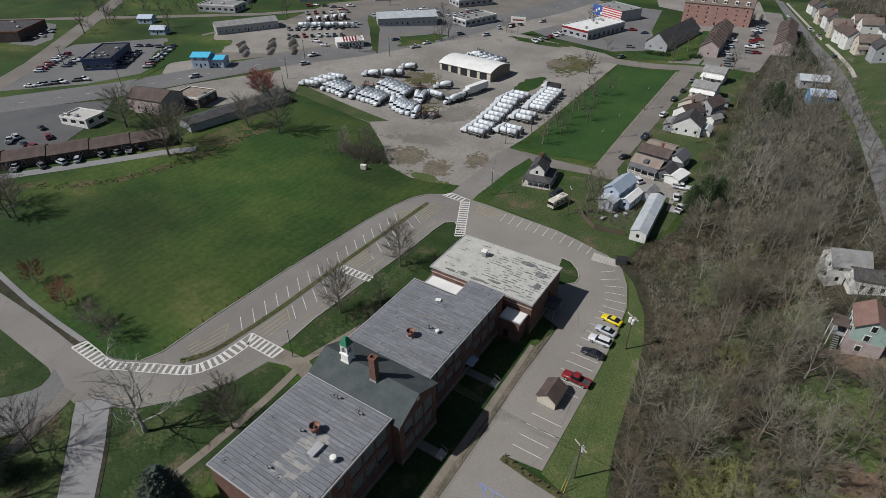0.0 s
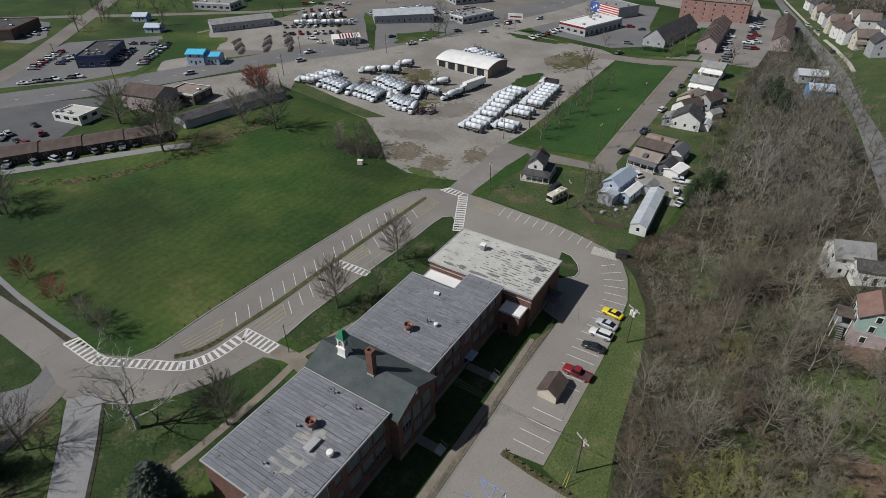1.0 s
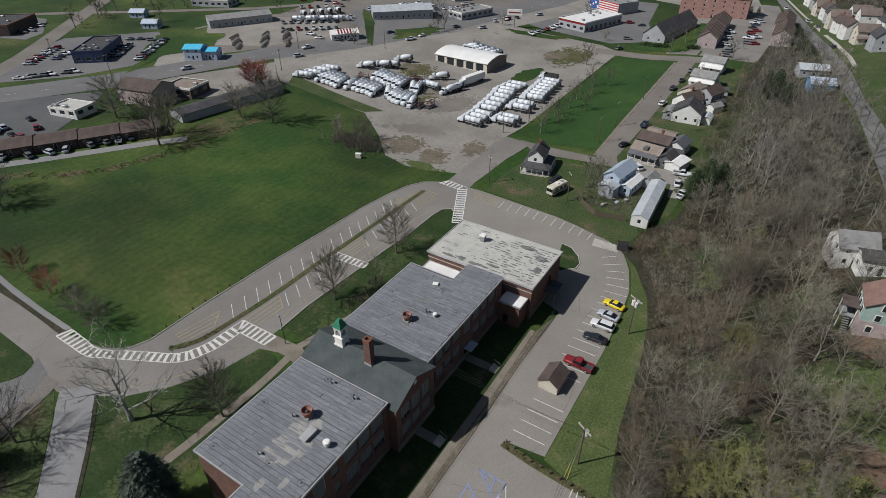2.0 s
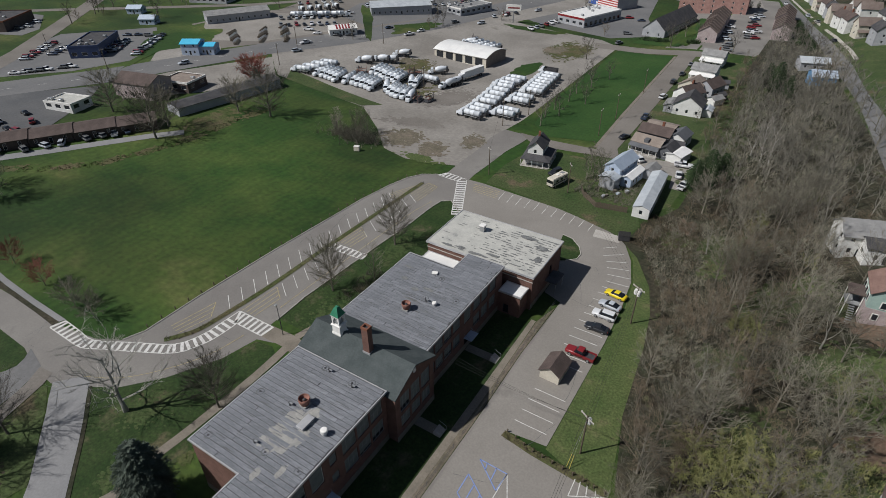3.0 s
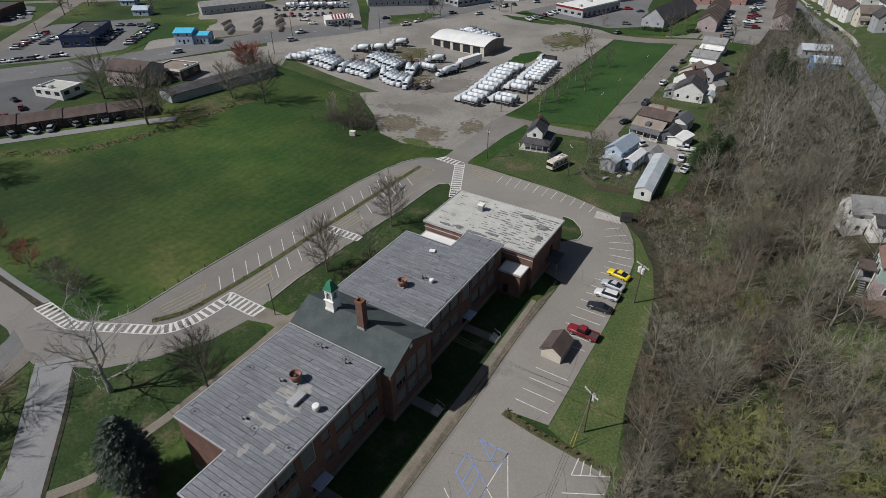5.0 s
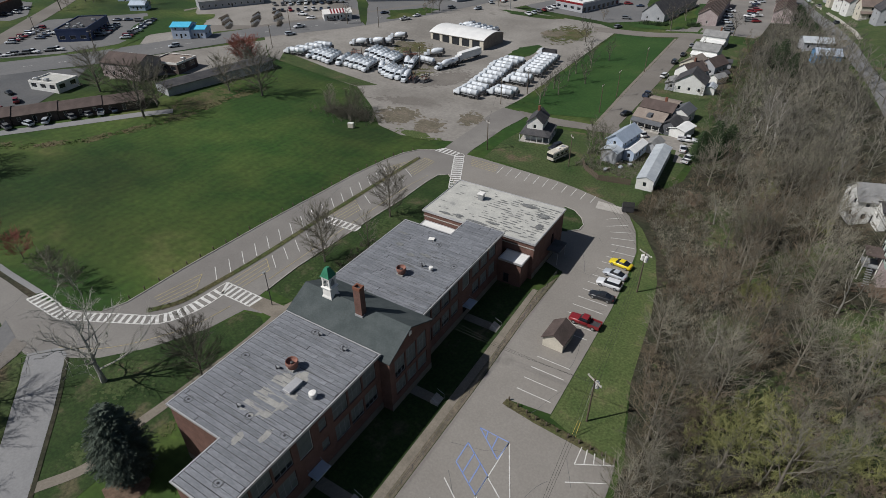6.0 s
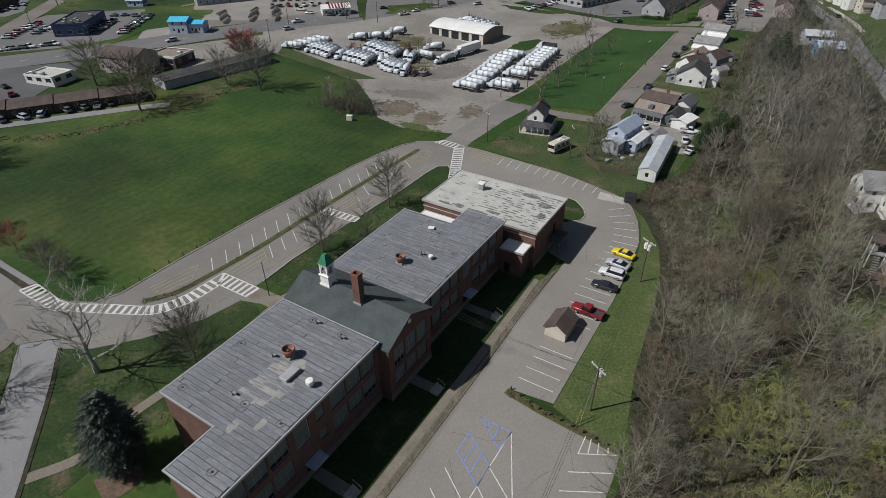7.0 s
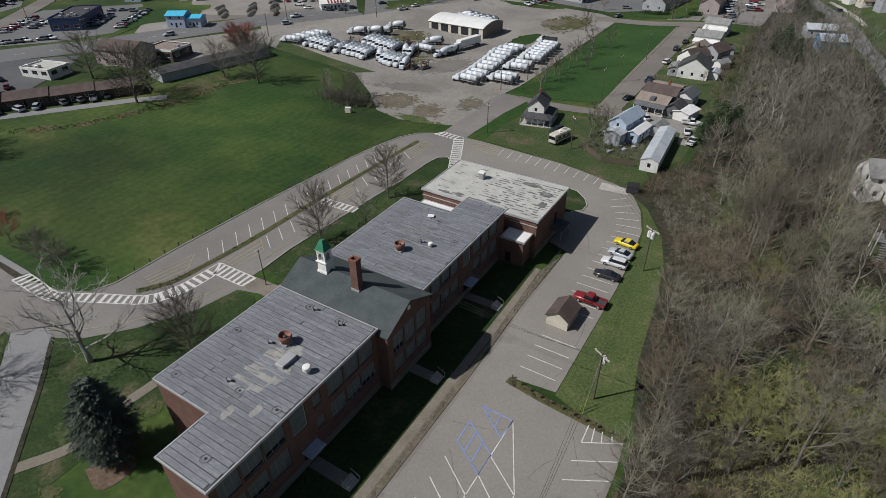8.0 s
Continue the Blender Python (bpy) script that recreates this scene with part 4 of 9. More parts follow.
def lattice(us, vs, w, h, depth):
    """A frame with bars at the given spans, as one connected plate with holes."""
    cu = sorted({0.0, w, *[round(v, 4) for s in us for v in s]})
    cv = sorted({0.0, h, *[round(v, 4) for s in vs for v in s]})
    mid = lambda c, k: (c[k] + c[k + 1]) / 2
    full = {(i, j) for i in range(len(cu) - 1) for j in range(len(cv) - 1) if any(s[0] <= mid(cu, i) <= s[1] for s in us) or any(s[0] <= mid(cv, j) <= s[1] for s in vs)}
    bm = bmesh.new()
    cache = {}

    def at(i, j, y):
        if (i, j, y) not in cache:
            cache[i, j, y] = bm.verts.new((cu[i], y, cv[j]))
        return cache[i, j, y]

    for i, j in full:
        bm.faces.new((at(i, j, 0), at(i + 1, j, 0), at(i + 1, j + 1, 0), at(i, j + 1, 0)))
        for (di, dj), e in (((-1, 0), ((i, j), (i, j + 1))), ((1, 0), ((i + 1, j + 1), (i + 1, j))), ((0, -1), ((i + 1, j), (i, j))), ((0, 1), ((i, j + 1), (i + 1, j + 1)))):
            if (i + di, j + dj) not in full:
                (p, q), (r, t) = e
                bm.faces.new((at(p, q, 0), at(r, t, 0), at(r, t, depth), at(p, q, depth)))
    bmesh.ops.recalc_face_normals(bm, faces=bm.faces[:])
    return bm


def window(parent, a, d, n, u0, u1, v0, v1, depth, style):
    """A framed window in an opening, its pane a part of it."""
    rot = Matrix((d, -n, Vector((0, 0, 1)))).transposed().to_4x4()
    m = Matrix.Translation(a + d * u0 + Vector((0, 0, v0)) - n * (depth - 0.05)) @ rot
    w, h = u1 - u0, v1 - v0
    t = 0.07
    nx = max(1, round(w / 0.95)) if style == "sash" else 1
    us = [(0, t), (w - t, w)] + [(w * k / nx - 0.035, w * k / nx + 0.035) for k in range(1, nx)]
    vs = [(0, t), (h - t, h)] + ([(h * 0.5 - 0.035, h * 0.5 + 0.035)] if style == "sash" else [])
    bm = lattice(us, vs, w, h, 0.08)
    ob = part("window" if style != "door" else "door", bm, (M_WINFRAME if style == "sash" else M_TRIM) if style != "dark" else M_DARKMETAL, parent)
    ob.matrix_basis = m
    g = part("pane", boxes((t * 0.6, w - t * 0.6, 0.05, 0.07, t * 0.6, h - t * 0.6)), M_GLASS, ob)
    if style == "sash" and h > 1.5:
        low = h * (0.04 if (int(u0 * 7 + v0) * 37) % 10 < 5 else 0.06 + 0.24 * ((int(u0 * 5 + v0) * 29) % 10) / 10)
        part("blind", boxes((t, w - t, 0.035, 0.045, max(t, low), h - t)), M_BLIND, ob, "grey-green translucent panel")
    if style == "panel":
        part("blind", boxes((t, w - t, 0.02, 0.045, t, h - t)), M_BLIND, ob, "tall grey-green stairwell panel")


SCHOOL = thing("school", "two-storey red brick school with grey flat roofs and a cupola", "school building")
RW, RN, RG = 11.0, 10.2, 8.3


def window_rows(L, rows, first, pitch, width, skip=()):
    out, u, k = [], first, 0
    while u + width < L - 0.3:
        if k not in skip:
            out += [(u, u + width, v0, v1) for v0, v1 in rows]
        u += pitch
        k += 1
    return out


TWO = [(3.0, 6.1), (7.2, 10.35)]


def bays(start, spans, rows):
    """Openings of a wall that begins at start, for spans along it and rows of heights."""
    return [(a - start, b - start, v0, v1) for a, b in spans for v0, v1 in rows]


EAST_S = bays(15, ((15.9, 18.7), (19.0, 21.9), (22.2, 25.2), (32.5, 35.4), (35.7, 38.4), (38.7, 41.5)), TWO) + bays(15, ((29.9, 31.3),), [(4.0, 5.9), (7.8, 9.9)]) + [(11.2, 13.6, 6.4, 10.3, "panel"), (12.0, 13.8, 0.3, 2.6, "dark")]
EAST_N = bays(52.9, ((53.4, 55.8), (56.1, 58.6), (58.9, 61.4), (61.8, 64.3), (69.0, 71.6), (72.0, 74.6), (75.2, 77.8)), [(2.9, 5.6), (6.8, 9.6)]) + [(12.7, 15.2, 6.2, 9.6, "panel"), (12.9, 14.6, 0.3, 2.6, "dark")]
# south wing
wall(SCHOOL, (-37.4, 15), (-37.4, 42.4), 0, RW - 0.3, EAST_S, M_BRICK)
wall(SCHOOL, (-45, 15), (-37.4, 15), 0, RW - 0.3, [], M_BRICK)
wall(SCHOOL, (-45, 21.6), (-45, 15), 0, RW - 0.3, [(4.6, 6.2, 7.0, 9.2)], M_BRICK)
wall(SCHOOL, (-54.8, 21.6), (-45, 21.6), 0, RW - 0.3, [(8.6, 9.7, 8.9, 10.4, "plain")], M_BRICK)
wall(SCHOOL, (-54.8, 42.4), (-54.8, 21.6), 0, RW - 0.3, window_rows(20.8, TWO, 0.9, 3.8, 3.0), M_BRICK)
# entrance block
wall(SCHOOL, (-35.7, 42.5), (-35.7, 52.9), 0, 10.2, bays(42.5, ((43.7, 46.2), (46.5, 49.0), (49.3, 51.8)), [(2.4, 5.0), (5.7, 9.3)]), M_BRICK)
wall(SCHOOL, (-37.6, 42.5), (-35.7, 42.5), 0, 10.2, [], M_BRICK)
wall(SCHOOL, (-35.7, 52.9), (-37.6, 52.9), 0, 10.2, [], M_BRICK)
wall(SCHOOL, (-55.2, 52.9), (-55.2, 42.5), 0, 10.2, [(2.0, 8.4, 6.0, 8.7), (4.0, 6.4, 0.3, 3.2, "dark")], M_BRICK)
wall(SCHOOL, (-55.2, 42.5), (-54.6, 42.5), 0, 10.2, [], M_BRICK)
wall(SCHOOL, (-54.6, 52.9), (-55.2, 52.9), 0, 10.2, [], M_BRICK)
# north block
wall(SCHOOL, (-37.4, 52.9), (-37.4, 80.4), 0, RN - 0.3, EAST_N, M_BRICK)
wall(SCHOOL, (-37.4, 80.4), (-45.2, 80.4), 0, RN - 0.3, [], M_BRICK)
wall(SCHOOL, (-45.2, 80.4), (-45.2, 74.6), 0, RN - 0.3, [(1.5, 4.0, 7.2, 9.0)], M_BRICK)
wall(SCHOOL, (-45.2, 74.6), (-55.4, 74.6), 0, RN - 0.3, [(2, 4.4, 7.2, 9.0)], M_BRICK)
wall(SCHOOL, (-55.4, 74.6), (-55.4, 52.9), 0, RN - 0.3, window_rows(21.7, [(2.2, 4.5), (6.0, 8.4)], 1.0, 3.9, 3.0), M_BRICK)
# gymnasium and low links
wall(SCHOOL, (-31.8, 82.6), (-31.8, 97.4), 0, RG - 0.3, [(9, 10.2, 2.6, 5.4, "dark")], M_BRICK)
wall(SCHOOL, (-31.8, 97.4), (-56.5, 97.4), 0, RG - 0.3, [], M_BRICK)
wall(SCHOOL, (-56.5, 97.4), (-56.5, 82.6), 0, RG - 0.3, [], M_BRICK)
wall(SCHOOL, (-56.5, 82.6), (-31.8, 82.6), 0, RG - 0.3, [], M_BRICK)
wall(SCHOOL, (-32.6, 79.0), (-32.6, 82.6), 0, 5.2, [], M_BRICK)
wall(SCHOOL, (-37.4, 79.0), (-32.6, 79.0), 0, 5.2, [(1.2, 2.4, 0.2, 2.4, "dark")], M_BRICK)
wall(SCHOOL, (-55.8, 82.6), (-55.8, 74.6), 0, 5.7, [], M_BRICK)
# stone base course, slightly proud
for a, b in (((-37.4, 15), (-37.4, 42.4)), ((-37.4, 52.9), (-37.4, 79)), ((-54.8, 21.6), (-45, 21.6)), ((-45, 15), (-37.4, 15)), ((-31.8, 82.6), (-31.8, 97.4)), ((-35.7, 42.5), (-35.7, 52.9))):
    av, bv = Vector(a), Vector(b)
    d = (bv - av).normalized()
    nrm = Vector((d.y, -d.x)) * 0.06
    bm = bmesh.new()
    q = [av, bv, bv + nrm, av + nrm]
    lo = [bm.verts.new((p.x, p.y, 0)) for p in q]
    hi = [bm.verts.new((p.x, p.y, 1.25)) for p in q]
    bm.faces.new(hi)
    for i in range(4):
        bm.faces.new((lo[i], lo[(i + 1) % 4], hi[(i + 1) % 4], hi[i]))
    bmesh.ops.recalc_face_normals(bm, faces=bm.faces[:])
    part("base_course", bm, M_WALK, SCHOOL, "tan stone base course")


def flat_roof(pts, z, material, rim, over=0.25, label="", rim_mat=None):
    """A flat roof slab with a raised edge strip all round."""
    bm = bmesh.new()
    f = bm.faces.new([bm.verts.new((x, y, z - 0.3)) for x, y in pts])
    bm.normal_update()
    if f.normal.z < 0:
        bmesh.ops.reverse_faces(bm, faces=[f])
    r = bmesh.ops.extrude_face_region(bm, geom=[f])
    bmesh.ops.translate(bm, verts=[v for v in r["geom"] if isinstance(v, bmesh.types.BMVert)], vec=(0, 0, 0.3))
    bmesh.ops.triangulate(bm, faces=bm.faces[:])
    bmesh.ops.recalc_face_normals(bm, faces=bm.faces[:])
    deck = part("roof", bm, material, SCHOOL, label)
    for a, b in zip(pts, pts[1:] + pts[:1]):
        av, bv = Vector(a), Vector(b)
        d = (bv - av).normalized()
        n = Vector((d.y, -d.x))
        bm = bmesh.new()
        L = (bv - av).length
        q = 0.004 * len(deck.children)
        box(bm, -0.10 - q, L + 0.10 + q, -0.10 + q, 0.07 + q, -0.30 - q, rim + q)
        m = Matrix.Translation((av.x, av.y, z)) @ Matrix.Rotation(math.atan2(d.y, d.x), 4, "Z")
        bmesh.ops.transform(bm, matrix=m, verts=bm.verts[:])
        part("roof_edge", bm, rim_mat or M_FLASH, deck, "pale metal edge strip")
    return deck


WING = [(-55.0, 21.5), (-45.1, 21.5), (-45.1, 14.8), (-37.2, 14.8), (-37.2, 42.5), (-55.0, 42.5)]
NB = [(-55.6, 52.9), (-37.2, 52.9), (-37.2, 80.6), (-45.3, 80.6), (-45.3, 74.8), (-55.6, 74.8)]
GYM = [(-56.7, 82.4), (-31.6, 82.4), (-31.6, 97.6), (-56.7, 97.6)]
deck_s = flat_roof(WING, RW, M_ROOFBASE, 0.05, label="flat roof of weathered grey roofing strips")
deck_n = flat_roof(NB, RN, M_ROOFBASE, 0.05, label="flat roof of weathered grey roofing strips")
deck_g = flat_roof(GYM, RG, M_GYMROOF, 0.10, label="bleached flat roof with dark peeled patches")
flat_roof([(-56.1, 74.9), (-45.4, 74.9), (-45.4, 82.3), (-56.1, 82.3)], 6.0, M_METALW, 0.08, label="bright white low roof")
flat_roof([(-37.1, 78.8), (-32.4, 78.8), (-32.4, 82.3), (-37.1, 82.3)], 5.5, M_METALW, 0.08, label="bright white low roof")
part("wall_band", boxes((-56.62, -31.68, 82.46, 82.56, 6.9, 7.05)), M_CONC, SCHOOL, "pale stone band")


def inside(x, y, pts):
    hit = False
    for (x0, y0), (x1, y1) in zip(pts, pts[1:] + pts[:1]):
        if (y0 > y) != (y1 > y) and x < (x1 - x0) * (y - y0) / (y1 - y0) + x0:
            hit = not hit
    return hit


def roofing(deck, pts, z, seed):
    """Long roofing strips laid side by side, cut where the roof ends."""
    rng = random.Random(seed)
    made = {}
    y0, y1 = min(p[1] for p in pts) + 0.12, max(p[1] for p in pts) - 0.12
    xw, xe = min(p[0] for p in pts), max(p[0] for p in pts)
    w, y = 0.74, y0
    while y + 0.2 < y1:
        h = min(w, y1 - y)
        mid = y + h / 2
        spans, x = [], xw
        xs = [k * 0.05 + xw for k in range(int((xe - xw) / 0.05) + 1)]
        ins = [v for v in xs if inside(v, mid, pts)]
        if ins:
            a, e = ins[0] + 0.14, ins[-1] - 0.14
            x = a - rng.uniform(0, 4)
            while x < e:
                n = rng.choice((3.5, 4.5, 6.0, 7.5, 9.0))
                s, t = max(a, x), min(e, x + n)
                x += n
                if t - s < 0.4:
                    continue
                L = round((t - s) * 4) / 4
                key = (L, round(h, 2))
                if key not in made:
                    bm = boxes((0.03, L - 0.03, 0.042, h - 0.042, 0, 0.05))
                    me = bpy.data.meshes.new("roofing_strip")
                    bm.to_mesh(me)
                    bm.free()
                    me.materials.append(M_ROOF)
                    made[key] = me
                ob = new("roofing_strip", made[key])
                ob.parent = deck
                ob.location = (s, y, z + rng.uniform(0.004, 0.03))
                ob.rotation_euler = (rng.uniform(-0.022, 0.022), rng.uniform(-0.003, 0.003), rng.uniform(-0.005, 0.005))
        y += w


# entrance roof: two shingled slopes with gables
def gable_roof(parent, x0, x1, y0, y1, ze, zr, material, along_x=True, over=0.4, t=0.18, label=""):
    """Two roof slopes with thickness; the ridge lies along x or y."""
    bm = bmesh.new()
    if along_x:
        ym = (y0 + y1) / 2
        sl = (zr - ze) / (ym - y0)
        prof = [(y0 - over, ze - over * sl), (ym, zr), (y1 + over, ze - over * sl), (y1 + over, ze - over * sl - t), (ym, zr - t), (y0 - over, ze - over * sl - t)]
        A = [bm.verts.new((x0 - over, y, z)) for y, z in prof]
        B = [bm.verts.new((x1 + over, y, z)) for y, z in prof]
    else:
        xm = (x0 + x1) / 2
        sl = (zr - ze) / (xm - x0)
        prof = [(x0 - over, ze - over * sl), (xm, zr), (x1 + over, ze - over * sl), (x1 + over, ze - over * sl - t), (xm, zr - t), (x0 - over, ze - over * sl - t)]
        A = [bm.verts.new((x, y0 - over, z)) for x, z in prof]
        B = [bm.verts.new((x, y1 + over, z)) for x, z in prof]
    for k in range(6):
        j = (k + 1) % 6
        bm.faces.new((A[k], A[j], B[j], B[k]))
    for R in (A, B):
        bm.faces.new((R[0], R[1], R[4], R[5]))
        bm.faces.new((R[1], R[2], R[3], R[4]))
    bmesh.ops.recalc_face_normals(bm, faces=bm.faces[:])
    return part("roof", bm, material, parent, label)


def gable_wall(parent, p0, p1, z0, zr, material):
    bm = bmesh.new()
    a, b = Vector((*p0, z0)), Vector((*p1, z0))
    d = (b - a).normalized()
    n = Vector((d.y, -d.x, 0)) * 0.2
    tri = [a, b, (a + b) / 2 + Vector((0, 0, zr - z0))]
    F = [bm.verts.new(p) for p in tri]
    G = [bm.verts.new(p - n) for p in tri]
    bm.faces.new(F)
    bm.faces.new(G[::-1])
    for k in range(3):
        j = (k + 1) % 3
        bm.faces.new((F[j], F[k], G[k], G[j]))
    bmesh.ops.recalc_face_normals(bm, faces=bm.faces[:])
    return part("gable", bm, material, parent)


gable_roof(SCHOOL, -55.2, -35.7, 42.5, 52.9, 10.45, 13.0, M_SHINGLE, True, 0.35, 0.2, "dark grey-green shingled gable roof")
gable_wall(SCHOOL, (-35.72, 42.5), (-35.72, 52.9), 10.2, 12.8, M_BRICK)
gable_wall(SCHOOL, (-55.18, 52.9), (-55.18, 42.5), 10.2, 12.8, M_BRICK)
part("gable_vent", bevelled(boxes((-35.72, -35.6, 47.4, 48.0, 11.3, 12.0)), 0.03, 1), M_TRIM, SCHOOL, "small pale gable vent")


def taper(bm, levels):
    """A square shaft whose half width changes with height."""
    rings = [[bm.verts.new((sx * w, sy * w, z)) for sx, sy in ((-1, -1), (1, -1), (1, 1), (-1, 1))] for w, z in levels]
    for a, b in zip(rings, rings[1:]):
        for k in range(4):
            j = (k + 1) % 4
            bm.faces.new((a[k], a[j], b[j], b[k]))
    bm.faces.new(rings[0][::-1])
    bm.faces.new(rings[-1])
    return bm


def cupola(x, y, z):
    root = part("cupola", taper(bmesh.new(), [(1.12, -1.6), (1.12, 0.1), (0.98, 0.35), (0.92, 1.35)]), M_TRIM, SCHOOL, "white wooden cupola with a green roof")
    root.matrix_basis = pose(x, y, z) @ Matrix.Diagonal((0.84, 0.84, 1.14, 1))
    part("moulding", taper(bmesh.new(), [(1.0, 1.33), (1.14, 1.5), (1.14, 1.62), (0.95, 1.72)]), M_TRIM, root)
    bm = bmesh.new()
    for sx in (-1, 1):
        for sy in (-1, 1):
            box(bm, sx * 0.74 - 0.15, sx * 0.74 + 0.15, sy * 0.74 - 0.15, sy * 0.74 + 0.15, 1.7, 3.1)
    taper(bm, [(0.89, 2.95), (0.93, 3.1), (1.02, 3.2), (1.02, 3.3)])
    for sx, sy in ((1, 0), (-1, 0), (0, 1), (0, -1)):
        for s in (-1, 1):
            u, v = sx * 0.82, sy * 0.82
            tube(bm, (u - sy * s * 0.6, v + sx * s * 0.6, 2.5), (u - sy * s * 0.1, v + sx * s * 0.1, 2.98), 0.09, 0.09, 4)
        part("louvre", boxes((sx * 0.6 - (0.04 if sx else 0.5), sx * 0.6 + (0.04 if sx else 0.5), sy * 0.6 - (0.04 if sy else 0.5), sy * 0.6 + (0.04 if sy else 0.5), 1.72, 2.6)), M_WINFRAME, root, "grey louvre")
    part("belfry", bm, M_TRIM, root, "white open belfry with arched sides")
    part("spire", taper(bmesh.new(), [(1.08, 3.3), (0.98, 3.42), (0.72, 3.9), (0.42, 4.45), (0.3, 4.6)]), M_COPPER, root, "green copper roof")


cupola(-50.3, 47.6, 12.6)


def chimney(x, y, z):
    bm = bmesh.new()
    box(bm, -0.62, 0.62, -0.52, 0.52, -1.5, 4.7)
    c = part("chimney", bm, M_BRICK, SCHOOL, "tall red brick chimney with an open flue")
    c.matrix_basis = pose(x, y, z)
    bm = bmesh.new()
    for d in ((-0.66, 0.66, -0.56, -0.36), (-0.66, 0.66, 0.36, 0.56), (-0.66, -0.44, -0.36, 0.36), (0.44, 0.66, -0.36, 0.36)):
        box(bm, *d, 4.65, 5.1)
    part("cap", bm, M_BRICK_D, c)
    part("flue", boxes((-0.44, 0.44, -0.36, 0.36, 4.6, 4.74)), M_DARKMETAL, c, "black flue opening")
    part("flashing", boxes((-0.70, 0.70, -0.60, 0.60, -0.75, 0.12)), M_FLASH, c, "pale metal flashing")


chimney(-43.7, 46.7, 12.45)


# roof fittings
def roof_fan(x, y, z, r=0.85, tilt=8):
    f = thing("roof_ventilator", "rust-red round roof ventilator drum on a pale base", "ventilator", pose(x, y, z), "roof ventilators")
    bm = bmesh.new()
    box(bm, -r * 0.75, r * 0.75, -r * 0.75, r * 0.75, 0, 0.3)
    part("base", bevelled(bm, 0.03, 1), M_PATCH, f)
    o = part("drum", lathe(bmesh.new(), [(r * 0.74, 0.3), (r * 0.78, 0.6), (r * 0.95, 0.85), (r, 1.1), (r * 0.97, 1.45), (r * 0.9, 1.5), (r * 0.86, 1.35), (r * 0.7, 0.95)], 20), M_RUST, f, "rust-red drum", True)
    part("fan_hub", lathe(bmesh.new(), [(0.25, 1.0), (0.25, 1.22), (0.12, 1.3)], 10), M_DARKMETAL, f)
    return f


roof_fan(-45.6, 34.3, RW + 0.03, 0.88)
roof_fan(-46.0, 60.0, RN + 0.03, 0.85)


def cowl(x, y, z, s=1.0, label="white domed roof vent"):
    c = thing("roof_vent", label, "roof vent", pose(x, y, z), "roof vents")
    part("stack", lathe(bmesh.new(), [(0.34 * s, 0), (0.34 * s, 0.55 * s)], 12), M_FLASH, c)
    part("hood", lathe(bmesh.new(), [(0.5 * s, 0.5 * s), (0.54 * s, 0.56 * s), (0.54 * s, 1.02 * s), (0.46 * s, 1.1 * s), (0.06 * s, 1.14 * s)], 14), M_TRIM, c)


cowl(-39.7, 31.9, RW + 0.03)
cowl(-42.3, 63.4, RN + 0.03, 0.75)
h = thing("roof_hatch", "long low metal roof hatch with a pale lid", "roof hatch", pose(-43.1, 31.8, RW + 0.03))
part("kerb", boxes((-0.55, 0.55, -1.15, 1.15, 0, 0.5)), M_FLASH, h)
part("lid", bevelled(boxes((-0.65, 0.65, -1.25, 1.25, 0.5, 0.6)), 0.03, 1), M_FLASH, h, "pale metal lid")
g = thing("gym_vent", "grey metal vent box on the gym roof", "roof vent", pose(-48.4, 92.3, RG))
part("shaft", bevelled(boxes((-0.55, 0.55, -0.5, 0.5, 0, 1.3)), 0.03, 1), M_STEEL, g)
part("hood", bevelled(boxes((-0.7, 0.7, -0.65, 0.65, 1.3, 1.6)), 0.06, 1), M_TRIM, g)
for k, (x, y, z) in enumerate(((-53.0, 32.6, RW), (-53.2, 23.4, RW), (-44.5, 25.6, RW), (-38.7, 25.8, RW), (-40.4, 17.4, RW), (-48.0, 41.2, RW), (-42.5, 41.0, RW), (-44.8, 64.3, RN), (-45.3, 70.6, RN), (-39.6, 66.4, RN))):
    dcap = thing("roof_drain", "tarred ring round a roof drain", "roof drain", pose(x, y, z + 0.05, 0, 0, 40 * k), "roof drains")
    bm = bmesh.new()
    ring = [[bm.verts.new((r * (1 + 0.06 * math.sin(3 * j + k)) * math.cos(math.pi * j / 6), r * math.sin(math.pi * j / 6), zz)) for j in range(12)] for r, zz in ((0.50, 0.0), (0.50, 0.07), (0.62, 0.07), (0.62, 0.0))]
    for a, b in zip(ring, ring[1:]):
        for j in range(12):
            bm.faces.new((a[j], a[(j + 1) % 12], b[(j + 1) % 12], b[j]))
    bmesh.ops.recalc_face_normals(bm, faces=bm.faces[:])
    part("tar_ring", bm, M_ROOFDARK, dcap)
    part("grate", lathe(bmesh.new(), [(0.16, 0), (0.16, 0.1), (0.05, 0.14)], 8), M_DARKMETAL, dcap)
for x, y, z in ((-46.8, 25.9, RW), (-46.9, 41.0, RW), (-41.9, 40.4, RW), (-47.4, 33.1, RW), (-44.2, 63.6, RN)):
    pv = thing("roof_pipe", "short dark vent pipe with a bent hood", "roof pipe", pose(x, y, z + 0.03), "roof pipes")
    part("pipe", lathe(bmesh.new(), [(0.17, 0), (0.15, 0.5), (0.19, 0.62)], 8), M_DARKMETAL, pv)
    part("hood", tube(bmesh.new(), (0, 0, 0.55), (0.42, 0.1, 0.4), 0.15, 0.17, 8), M_STEEL, pv)
